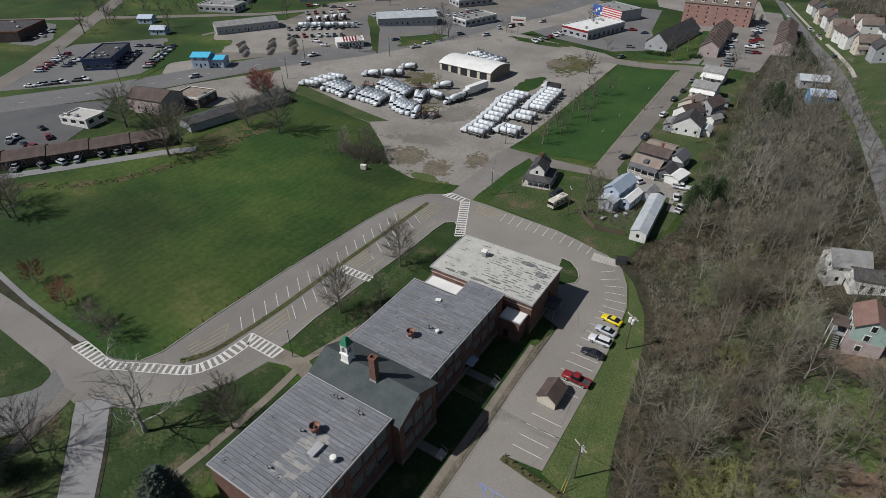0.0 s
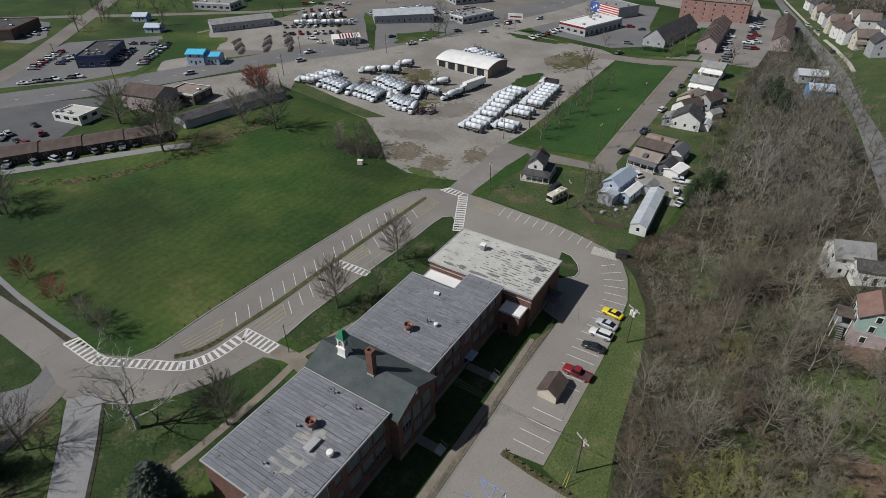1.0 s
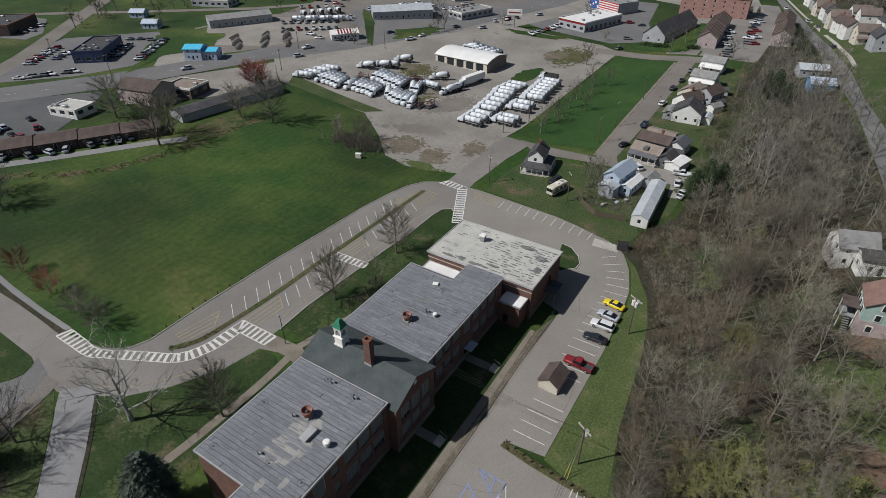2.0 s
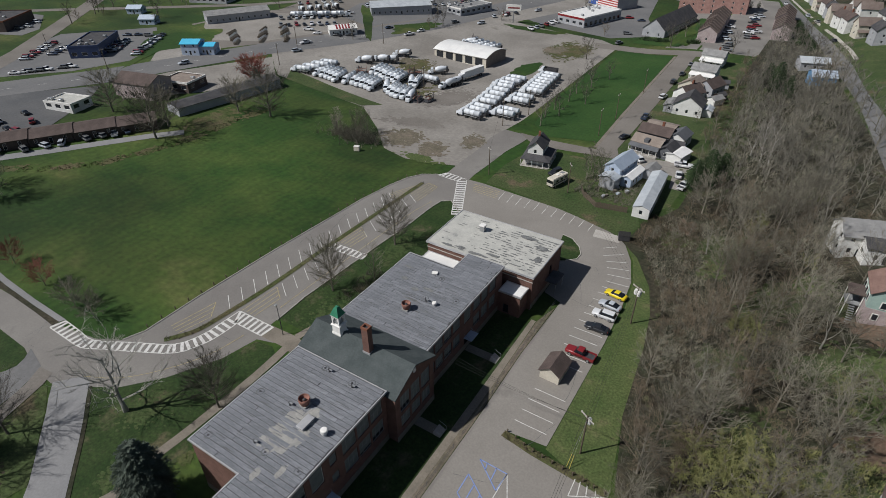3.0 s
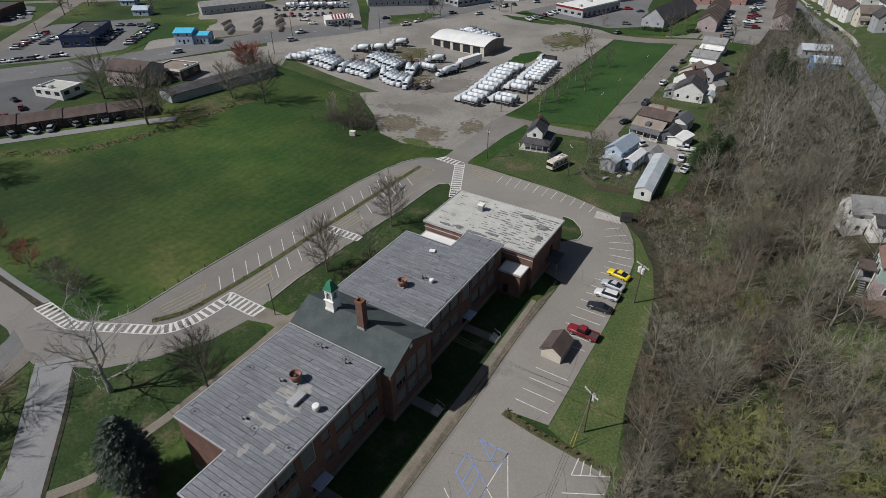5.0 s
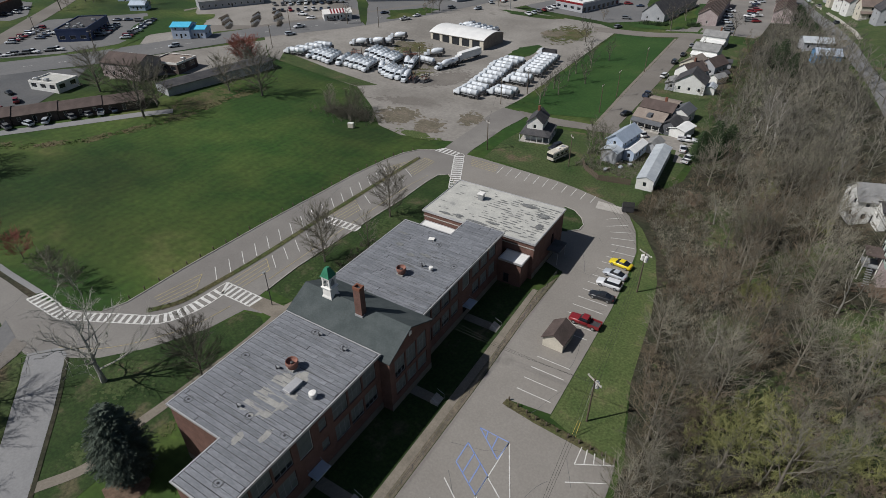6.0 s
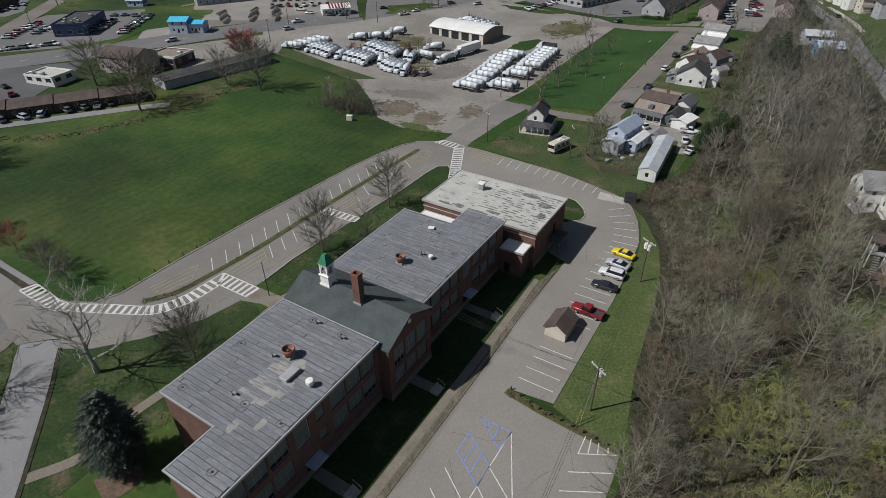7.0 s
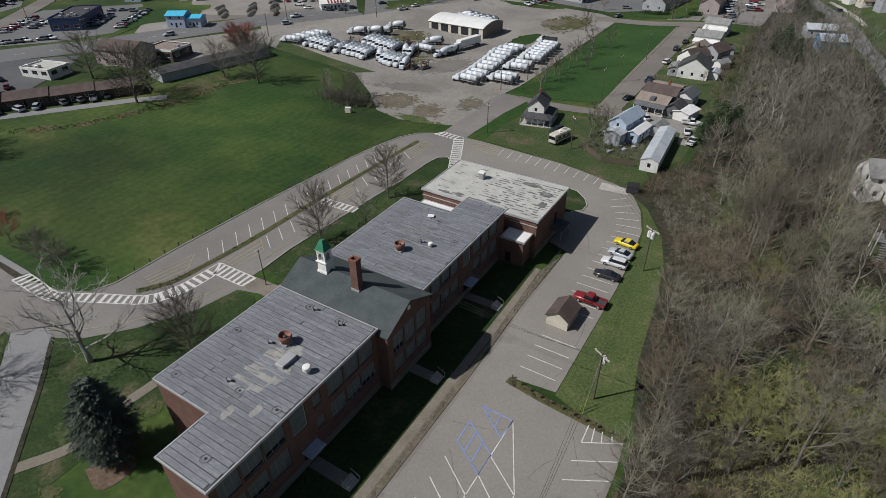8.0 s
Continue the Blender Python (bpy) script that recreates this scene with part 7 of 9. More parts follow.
pst = thing("wooden_stairs", "grey wooden stair porch beside the green house", "stairs", on_ground(20.9, 106.8, 94, 0.1))
part("landing", boxes((-1.6, 1.6, -1.2, 1.2, 2.6, 2.8)), M_WINFRAME, pst)
part("roof", boxes((-1.8, 1.8, -1.4, 1.4, 5.0, 5.15)), M_ROOF_BR, pst)
for sx in (-1.5, 1.5):
    for sy in (-1.1, 1.1):
        part("post", boxes((sx - 0.07, sx + 0.07, sy - 0.07, sy + 0.07, -1.0, 5.0)), M_TRIM, pst)
for k in range(8):
    part("step", boxes((-1.9 - 0.28 * k, -1.6 - 0.28 * k, -0.5, 0.5, 2.3 - 0.32 * k, 2.36 - 0.32 * k)), M_WINFRAME, pst)
house("white_hill_house", "weathered white house with a grey shingled roof", "house", 20.8, 130.4, 20, 7.4, 6.4, 5.2, 2.4, M_WHITE, M_ROOF_GR, 2, dz=0.1)
house("white_hill_wing", "white front wing with a low dark roof", "house", 25.8, 127.0, 14, 7.6, 4.6, 3.8, 1.0, M_WHITE, M_ROOF_DK, 1, dz=0.1)
house("white_hill_annex", "white annex with a black gabled roof behind trees", "house", 32.0, 128.5, 62, 7.5, 5.6, 4.2, 2.2, M_WHITE, M_ROOF_DK, 2, dz=0.1)
house("lower_hill_house", "pale grey house among the trees", "house", 27.5, 57.5, 80, 9.0, 7.0, 5.0, 2.6, M_WHITE, M_ROOF_BR, 2, dz=0.1)
house("blue_barn", "light blue shed with a pale metal roof", "shed", 8.0, 265.0, 15, 8.5, 8.0, 3.6, 1.6, M_BLUEBARN, M_METAL, 1)
house("pale_barn", "pale grey shed in the trees", "shed", 3.6, 290.0, 15, 11.0, 9.0, 3.2, 1.5, M_GREYSIDE, M_TRAILER, 1)
for k, (hx, hy) in enumerate(HOUSES_E):
    house("hill_row_house", ("white house with a brown roof on the hill road", "white house with a reddish roof on the hill road", "grey house with a charcoal roof on the hill road")[k % 3], "house", hx, hy, (108, 18, 104)[k % 3] + 4 * (k % 2), 9.4, 6.2, 6.4 - 0.8 * (k % 2), 2.9, (M_WHITE, M_CREAM, M_GREYSIDE)[k % 3] if k < 10 else M_WHITE, (M_ROOF_BR, M_ROOF_PB, M_ROOF_DK)[k % 3], 2, group="hill road houses", porch=1.6 if k % 2 else 0, chim=k % 3 == 0)

# ---- shops and sheds beyond the field ----
flat_building("white_store", "low white shop with a pale flat roof", -221.5, 94.5, 14, 12.5, 9.0, 3.2, M_WHITE, M_GYMROOF, M_TRIM, 2)
house("brick_hall", "brown-roofed brick building with a stone end", "building", -212.5, 119.0, 13, 17.0, 12.0, 5.4, 2.4, M_MAUVE, M_ROOF_BR, 1)
flat_building("flat_annex", "flat-roofed brick annex with a white rim", -206.0, 132.0, 13, 13.0, 11.0, 3.8, M_ROOF_BR, M_ROOF_TAN, M_TRIM, 1)
house("long_shed", "long low shed with grey walls and a dark roof", "shed", -183.0, 133.5, 81, 43.0, 8.5, 3.0, 1.0, M_GREYSIDE, M_ROOF_DK, 1, over=0.3, win=False)
for k in range(5):
    house("motel_block", "low brown motel block with a shingled roof", "motel", -213.0 + 6.6 * k, 55.5 + 10.6 * k, 58, 12.3, 9.5, 2.9, 1.3, M_ROOF_BR, M_ROOF_BR, 1, group="motel row", over=0.5)
flat_building("dealership", "dark navy flat-roofed dealership with roof units", -284.5, 142.5, 130, 27.0, 13.0, 5.4, M_NAVY, M_ROOF_DK, M_NAVY, 7)
cy = house("blue_roofed_shop", "two-storey shop with a bright blue roof", "building", -240.4, 163.5, 30, 8.0, 8.4, 5.2, 1.2, M_BLUESIDE, M_CYAN, 2, over=0.4)
house("blue_roofed_annex", "low annex with a bright blue roof", "building", -234.4, 167.6, 30, 6.5, 7.0, 4.0, 0.9, M_BLUESIDE, M_CYAN, 1, over=0.4)
house("grey_long_shop", "long grey commercial shed with a low roof", "building", -278.0, 221.5, 60, 34.0, 13.0, 4.2, 1.6, M_GREYSIDE, M_ROOF_GR, 1)
house("green_long_shop", "long grey-green warehouse with a low roof", "building", -211.0, 285.5, 43, 35.0, 15.0, 4.6, 2.2, M_GREYSIDE, M_TRAILER, 1)
st_shop = house("striped_roof_shop", "small white shop with a red striped roof", "building", -207.5, 229.5, 50, 14.0, 8.0, 3.2, 1.4, M_WHITE, M_TRIM, 1)
for k in range(5):
    for q in (-1, 1):
        part("roof_stripe", mat_box(7.0 / 9 * (2 * k - 4), q), P_RED, st_shop, "red roof stripe")
flat_building("corner_shop", "grey flat-roofed shop by the highway", -179.5, 313.0, 72, 25.0, 12.0, 4.0, M_GREYSIDE, M_ROOF_GR, M_TRIM, 3)
rs = flat_building("white_supermarket", "white flat-roofed store with a red stripe", -113.8, 339.5, 72, 34.0, 19.0, 5.2, M_GREYSIDE, M_METALW, M_TRIM, 5, shopfront=True)
part("stripe", boxes((-17.15, 17.15, 9.56, 9.62, 3.9, 4.9), (-17.12, -17.06, -9.5, 9.5, 3.9, 4.9)), P_RED, rs, "red painted stripe")
mu = flat_building("mural_building", "grey building with a bright red, white and blue painted wall", -115.4, 385.8, -28, 26.0, 17.0, 6.5, M_GREYSIDE, M_ROOF_GR, M_GREYSIDE, 4, windows=False)
part("mural_field", boxes((-13.0, -4.5, -8.62, -8.58, 0.6, 6.6)), P_BLUE, mu, "blue painted wall field")
for k in range(4):
    part("mural_star", lathe(bmesh.new(), [(0.9, 0), (0.9, 0.03), (0.5, 0.04)], 5, pose(-11.6 + 2.1 * k, -8.62, 2.0 + 1.2 * (k % 3), 90)), M_TRIM, mu, "white painted shape")
for k in range(9):
    part("mural_stripe", boxes((-4.5, 13.0, -8.62, -8.58, 0.6 + 0.66 * k, 1.24 + 0.66 * k)), P_SCARLET if k % 2 == 0 else M_TRIM, mu)
house("dark_gabled_hall", "dark steep-roofed hall with grey stone gables", "building", -68.5, 343.0, 82, 46.0, 12.0, 4.0, 5.2, M_GREYSIDE, M_ROOF_DK, 1)
bb = house("brick_block", "large four-storey red brick block with a brown dormered roof", "building", -56.5, 397.0, 3, 38.0, 16.0, 12.0, 4.5, M_BRICK_P, M_ROOF_PB, 4)
for k in range(6):
    dm = part("dormer", boxes((-0.9, 0.9, -0.3, 2.6, 0, 1.8)), M_TRIM, bb)
    dm.location = (-15.5 + 6.2 * k, -6.6, 12.6)
    part("pane", boxes((-0.6, 0.6, -0.34, -0.30, 0.4, 1.5)), M_GLASS, dm)
for k, (hx, hy) in enumerate(((-45.0, 328.0), (-46.5, 356.0), (-14.0, 350.0), (-16.0, 378.0))):
    row = house("brown_terrace", "long brown terrace with ribbed party walls on its roof", "building", hx, hy, 92, 25.0, 9.0, 5.0, 3.0, M_MAUVE, M_ROOF_PB, 2, group="brown terraces")
    # Raised bands, coloured dark to stand for shadow lines of a stepped roof.
    for q in range(5):
        gable_roof(row, -10.4 + 5.0 * q, -9.6 + 5.0 * q, -4.5, 4.5, 5.5, 8.5, M_ROOF_BR, True, 0.3, 0.3, "raised party wall, coloured dark for the roof's shadow lines")
flat_building("dark_store", "large dark brown store with a flat roof", -385.0, 136.0, 36, 44.0, 28.0, 5.5, M_ROOF_BR, M_ROOF_DK, M_BRICK_D, 2, windows=False)
for hx, hy in ((-311.1, 188.8), (-341.5, 201.1)):
    house("small_blue_house", "small pale blue house among trees", "house", hx, hy, 30, 8.5, 6.5, 3.0, 1.6, M_BLUESIDE, M_METAL, 1, group="small blue houses")
for hx, hy, a in ((-330.4, 247.6, 20), (-345.3, 266.7, 40), (-205.7, 352.6, 60), (-258.5, 334.6, 45), (-300, 305, 45)):
    flat_building("distant_store", "distant low grey store", hx, hy, a, 26.0, 14.0, 4.4, M_GREYSIDE, M_ROOF_GR, M_TRIM, 2, group="distant stores")


# truck depot with a vaulted roof
dp = thing("truck_depot", "tan truck depot with a vaulted white metal roof", "warehouse", on_ground(-135.0, 236.5, -4, 0.03))
hw, hd, eh = 14.6, 8.5, 4.0
wall(dp, (-hw, -hd), (hw, -hd), -0.6, eh, [(1.2 + 5.5 * k, 5.2 + 5.5 * k, 0.0, 3.5, "plain") for k in range(5)], M_CREAM, depth=0.2)
wall(dp, (hw, hd), (-hw, hd), -0.6, eh, [], M_CREAM)
arc = [(-hd - 0.4 + (2 * hd + 0.8) * k / 14, eh + 1.9 * math.sin(math.pi * k / 14) ** 0.8) for k in range(15)]
for s, x in ((1, hw), (-1, -hw)):
    bm = bmesh.new()
    prof = [(-hd, -0.6), (hd, -0.6)] + [(min(hd, max(-hd, a)), b - 0.08) for a, b in arc[::-1]]
    for dx in (0, -0.25 * s):
        bm.faces.new([bm.verts.new((x + dx, a, b)) for a, b in prof])
    part("end_wall", bm, M_ROOF_TAN, dp)
bm = bmesh.new()
xs = [-hw - 0.4 + k * (2 * hw + 0.8) / 62 for k in range(63)]
skin = [[[bm.verts.new((x, a, b + (0.05 if k % 2 else 0.0) - low)) for a, b in arc] for k, x in enumerate(xs)] for low in (0.0, 0.15)]
for side in skin:
    for p, q in zip(side, side[1:]):
        for i in range(len(arc) - 1):
            bm.faces.new((p[i], q[i], q[i + 1], p[i + 1]))
for i in (0, len(arc) - 1):
    for k in range(62):
        bm.faces.new((skin[0][k][i], skin[0][k + 1][i], skin[1][k + 1][i], skin[1][k][i]))
for k in (0, 62):
    for i in range(len(arc) - 1):
        bm.faces.new((skin[0][k][i], skin[0][k][i + 1], skin[1][k][i + 1], skin[1][k][i]))
bmesh.ops.recalc_face_normals(bm, faces=bm.faces[:])
part("roof", bm, M_METALW, dp, "white ribbed vaulted roof")


# ---- poles, wires and posts ----
def utility_pole(x, y, h, label, arm=2.2, can=0, deg=30, group="utility poles", z=None):
    p = thing("utility_pole", label, "utility pole", pose(x, y, ground_z(x, y), 0, 0, deg), group)
    part("pole", tube(bmesh.new(), (0, 0, -0.3), (0, 0, h), 0.15, 0.10, 8), M_WOODPOLE, p)
    if arm:
        part("crossarm", boxes((-0.07, 0.07, -arm / 2, arm / 2, h - 0.62, h - 0.42)), M_CONC, p)
        for s in (-0.45, 0.0, 0.45):
            part("insulator", lathe(bmesh.new(), [(0.05, 0), (0.07, 0.08), (0.03, 0.2)], 6, pose(0, arm * s, h - 0.45)), M_TRIM, p)
    for k in range(can):
        part("transformer", lathe(bmesh.new(), [(0.26, -0.1), (0.34, -0.05), (0.34, 0.95), (0.28, 1.06), (0.06, 1.12)], 12, pose(0.46 * math.cos(2.1 * k), 0.46 * math.sin(2.1 * k) - 0.1, h - 1.9)), M_TRIM, p, "pale transformer can")
    return p


def wire(a, b, sag, label):
    cu = bpy.data.curves.new("wire", "CURVE")
    cu.dimensions, cu.bevel_depth, cu.bevel_resolution = "3D", 0.018, 0
    sp = cu.splines.new("POLY")
    sp.points.add(12)
    a, b = Vector(a), Vector(b)
    for k in range(13):
        t = k / 12
        p = a.lerp(b, t)
        sp.points[k].co = (p.x, p.y, p.z - sag * 4 * t * (1 - t), 1)
    cu.materials.append(M_RUBBER)
    return tagged(new("wire", cu), label, "cable", "overhead wires")


utility_pole(-10.7, 55.8, 9.0, "wooden utility pole with a white transformer on the verge", 2.8, 1, 60)
for a, b in (((-10.7, 55.8), (-11.6, 52.6)), ((-10.7, 55.8), (-11.1, 52.3))):
    g = thing("guy_wire", "stay wire with a yellow guard", "cable", group="guy wires")
    part("stay", tube(bmesh.new(), (*a, 8.2), (*b, 0.0), 0.015, 0.015, 5), M_STEEL, g)
    lo, hi = Vector((*b, 0.0)), Vector((*a, 8.2))
    part("guard", tube(bmesh.new(), lo, lo.lerp(hi, 0.28), 0.05, 0.05, 6), M_YELLOWGUARD, g, "yellow plastic guard")
utility_pole(-13.1, 89.3, 9.4, "wooden utility pole with three white transformers", 3.0, 3, 60)
utility_pole(-8.6, 20.0, 9.2, "wooden utility pole by the lot", 2.2, 0, 10)
for s in (-0.9, 0.0, 0.9):
    wire((-10.7 + s * 0.5, 55.8 + s, 8.5), (-13.1 + s * 0.3, 89.3 + s, 8.9), 0.7, "dark overhead wire along the verge")
    wire((-10.7 + s * 0.5, 55.8 + s, 8.5), (-8.6, 20 + s, 8.7), 0.7, "dark overhead wire along the verge")
    wire((-13.1 + s * 0.3, 89.3 + s, 8.9), (-44.0, 133.0 + s, 8.4), 0.9, "dark overhead wire over the lot")
for s in (0.0, 0.8, 1.6):
    wire((-10.7, 55.8, 8.4 - 0.3 * s), (-36.9, 54.5 + s, 9.2), 0.8, "dark service wire to the school")
utility_pole(-44.0, 133.0, 9.0, "wooden utility pole beside the lawn", 1.8, 0, 40)
utility_pole(-67.9, 131.7, 8.6, "wooden utility pole at the road mouth", 1.6, 0, 60)
for k, (x, y) in enumerate(FAR_POLES):
    utility_pole(x, y, 9.5, "grey wooden utility pole by the street", 2.0, 0, 0)
wire((-50.5, 176.3, 9), (-50.3, 193.3, 9), 0.4, "dark overhead wire along the street")
wire((-50.3, 193.3, 9), (-49.9, 226.5, 9), 0.5, "dark overhead wire along the street")
wire((-67.9, 131.7, 8.1), (-82.9, 169.6, 9), 0.6, "dark overhead wire over the road")
lp = thing("lamp_post", "slim grey lamp post beside the entry walk", "street lamp", pose(-69.2, 50.6, 0))
part("pole", tube(bmesh.new(), (0, 0, 0), (0, 0, 7.6), 0.09, 0.06, 8), M_DARKMETAL, lp)
part("lantern", bevelled(boxes((-0.2, 0.2, -0.45, 0.1, 7.55, 7.75)), 0.04, 1), M_STEEL, lp)
POST = None
spots = [p for p, _ in along(DRIVE[5:13], 3.2, 1.0)]
for p in spots:
    m = pose(p.x - 0.7, p.y, ground_z(p.x, p.y))
    if POST:
        POST = copy_thing(POST, m)
    else:
        POST = thing("guard_post", "short dark wooden guard post beside the field", "post", m, "field guard posts")
        part("post", bevelled(boxes((-0.1, 0.1, -0.1, 0.1, 0, 0.8)), 0.02, 1), M_WOODPOLE, POST)
for p, _ in along([(-22.0, 52.9), (-17.0, 51.6), (-11.7, 51.2), (-5.2, 50.6)], 1.7):
    m = pose(p.x, p.y + 0.5, 0)
    POST = copy_thing(POST, m)
    POST["group"] = "lot guard posts"
    POST["label"] = "short dark wooden guard post beside the lot"
sg = thing("pole_sign", "tall white roadside sign on a steel pole", "sign", on_ground(-147.4, 307.2, 20))
part("pole", tube(bmesh.new(), (0, 0, -0.2), (0, 0, 9), 0.25, 0.2, 8), M_STEEL, sg)
fc = part("panel", bevelled(boxes((-4.2, 4.2, -0.3, 0.3, 6.6, 9.8)), 0.05, 1), M_TRIM, sg)
part("bar", boxes((-3.3, 3.3, -0.34, -0.305, 7.8, 8.5)), P_RED, fc)
ub = thing("utility_cabinet", "small pale utility cabinet at the field edge", "cabinet", on_ground(-111.2, 124.0, 20))
part("body", bevelled(boxes((-0.9, 0.9, -0.5, 0.5, 0, 1.5)), 0.05, 1), M_CREAM, ub)
part("lid", bevelled(boxes((-0.95, 0.95, -0.55, 0.55, 1.5, 1.6)), 0.03, 1), M_TRIM, ub)
# stored beams and pallets in the yard by the highway
rng = random.Random(21)
for k, (x, y) in enumerate(SALVAGE):
    st = thing("timber_stack", "stack of weathered beams in the storage yard", "stack", on_ground(x, y, 120 + rng.uniform(-12, 12), 0.1), "yard stacks")
    for j in range(5):
        part("beam", boxes((-4, 4, -0.9 + 0.38 * j, -0.6 + 0.38 * j, 0, 0.35 + 0.3 * (j % 3))), (M_WALK, M_WOODPOLE, M_STEEL)[k % 3], st)


# garden behind the blue house: board fence and clutter
gf = thing("garden_fence", "weathered dark board fence round a cluttered garden", "fence", kind="structure")
for a, b in zip([(-41.5, 136.5), (-39.5, 133.3), (-34.8, 129.4)], [(-39.5, 133.3), (-34.8, 129.4), (-26.8, 130.9)]):
    a, b = Vector(a), Vector(b)
    n = int((b - a).length / 0.45)
    for k in range(n):
        p = a.lerp(b, (k + 0.5) / n)
        bd = part("board", boxes((-0.2, 0.2, -0.02, 0.02, -0.2, 1.55 + 0.12 * (k % 3))), M_WOODPOLE, gf)
        bd.matrix_basis = pose(p.x, p.y, ground_z(p.x, p.y), 0, 0, math.degrees(math.atan2(b.y - a.y, b.x - a.x)))
rng = random.Random(55)
for k in range(9):
    x, y = rng.uniform(-38.5, -28.5), rng.uniform(133.5, 144)
    if y > 140.5 and x < -33:
        continue
    cr = thing("garden_crate", ("faded blue plastic crate in the garden", "weathered wooden crate in the garden", "grey plastic tub in the garden")[k % 3], "crate", on_ground(x, y, rng.uniform(0, 180), 0.06), "garden clutter")
    w, d, h = rng.uniform(0.3, 0.7), rng.uniform(0.3, 0.5), rng.uniform(0.3, 0.7)
    part("box", bevelled(boxes((-w, w, -d, d, 0, h)), 0.05, 1), (M_BLUESIDE, M_WOODPOLE, M_STEEL)[k % 3], cr)
    part("lid", bevelled(boxes((-w - 0.04, w + 0.04, -d - 0.04, d + 0.04, h + 0.002, h + 0.07)), 0.02, 1), (M_TRAILER, M_WALK, M_GREYSIDE)[k % 3], cr)


# ---- trees and brush ----
class Wood:
    """Collects tapered branches as plain vertex and face lists."""

    def __init__(self):
        self.v, self.f = [], []

    def limb(self, pts, radii, sides):
        base = len(self.v)
        for k, p in enumerate(pts):
            d = (pts[min(k + 1, len(pts) - 1)] - pts[max(k - 1, 0)]).normalized()
            u = d.orthogonal().normalized()
            w = d.cross(u)
            for j in range(sides):
                a = 2 * math.pi * j / sides
                self.v.append(tuple(p + radii[k] * (math.cos(a) * u + math.sin(a) * w)))
        for k in range(len(pts) - 1):
            for j in range(sides):
                i = (j + 1) % sides
                self.f.append((base + k * sides + j, base + k * sides + i, base + (k + 1) * sides + i, base + (k + 1) * sides + j))

    def spike(self, a, b, r):
        d = (b - a).normalized()
        u = d.orthogonal().normalized()
        w = d.cross(u)
        n = len(self.v)
        self.v += [tuple(a + r * u), tuple(a + r * (-0.5 * u + 0.87 * w)), tuple(a + r * (-0.5 * u - 0.87 * w)), tuple(b)]
        self.f += [(n, n + 1, n + 3), (n + 1, n + 2, n + 3), (n + 2, n, n + 3)]

    def mesh(self, name, material):
        me = bpy.data.meshes.new(name)
        me.from_pydata(self.v, [], self.f)
        me.materials.append(material)
        return me


def jitter(rng, d, amount):
    q = Vector((rng.gauss(0, 1), rng.gauss(0, 1), rng.gauss(0, 1))) * amount
    return (d + q).normalized()


def bare_tree_meshes(seed, h, spread, bark, twig, limbs=9, twigs=6, fine=4, thick=1.0, low=0.28, up=0.55, split=False):
    """Trunk with its main limbs, and a crown of branches and twigs, each one mesh."""
    rng = random.Random(seed)
    trunk, crown, boughs = Wood(), Wood(), []
    r0 = 0.018 * h * thick
    lean = Vector((rng.uniform(-0.08, 0.08), rng.uniform(-0.08, 0.08), 1)).normalized()
    top = h * 0.72
    pts = [Vector((0, 0, -0.4))]
    for k in range(1, 7):
        pts.append(pts[-1] + jitter(rng, lean, 0.06) * (top + 0.4) / 6)
    trunk.limb(pts, [r0 * (1.25 - 1.05 * k / 6) if k else r0 * 1.5 for k in range(7)], 7)

    def on_trunk(t):
        k = min(5, int(t * 6))
        return pts[k].lerp(pts[k + 1], t * 6 - k)

    for n in range(limbs):
        t = low + (0.98 - low) * (n + rng.random() * 0.6) / limbs
        a = on_trunk(min(0.99, t))
        az = n * 2.4 + rng.uniform(-0.5, 0.5)
        out = Vector((math.cos(az), math.sin(az), 0))
        length = spread * (1.15 - 0.55 * t) * rng.uniform(0.75, 1.15)
        d = (out + Vector((0, 0, up + 0.8 * t))).normalized()
        lp = [a]
        for k in range(4):
            d = jitter(rng, (d + Vector((0, 0, 0.08))).normalized(), 0.17)
            lp.append(lp[-1] + d * length / 4)
        rl = r0 * (0.62 - 0.38 * t)
        bough = Wood() if split else trunk
        bough.limb(lp, [rl * (1 - 0.2 * k) for k in range(5)], 5)
        if split:
            boughs.append(bough.mesh("limb", bark))
        for m in range(6):
            s = 0.22 + 0.78 * (m + rng.random() * 0.7) / 6
            s = min(s, 0.99)
            k = min(3, int(s * 4))
            b = lp[k].lerp(lp[k + 1], s * 4 - k)
            bd = jitter(rng, ((lp[k + 1] - lp[k]).normalized() + Vector((0, 0, 0.25))).normalized(), 0.5)
            bl = length * rng.uniform(0.3, 0.55)
            mid = b + bd * bl * 0.5
            e = mid + jitter(rng, bd, 0.25) * bl * 0.5
            crown.limb([b, mid, e], [rl * 0.38, rl * 0.24, 0.012], 3)
            for q in range(twigs):
                s2 = 0.2 + 0.8 * q / twigs
                c = b.lerp(mid, s2 * 2) if s2 < 0.5 else mid.lerp(e, s2 * 2 - 1)
                td = jitter(rng, (bd + Vector((0, 0, 0.3))).normalized(), 0.55)
                tl = bl * rng.uniform(0.3, 0.6)
                g = c + td * tl
                crown.spike(c, g, 0.03 * thick)
                for z in range(fine):
                    c2 = c.lerp(g, 0.25 + 0.7 * z / fine)
                    crown.spike(c2, c2 + jitter(rng, td, 0.6) * tl * rng.uniform(0.35, 0.7), 0.02 * thick)
    return [trunk.mesh("trunk", bark), crown.mesh("crown", twig), *boughs]


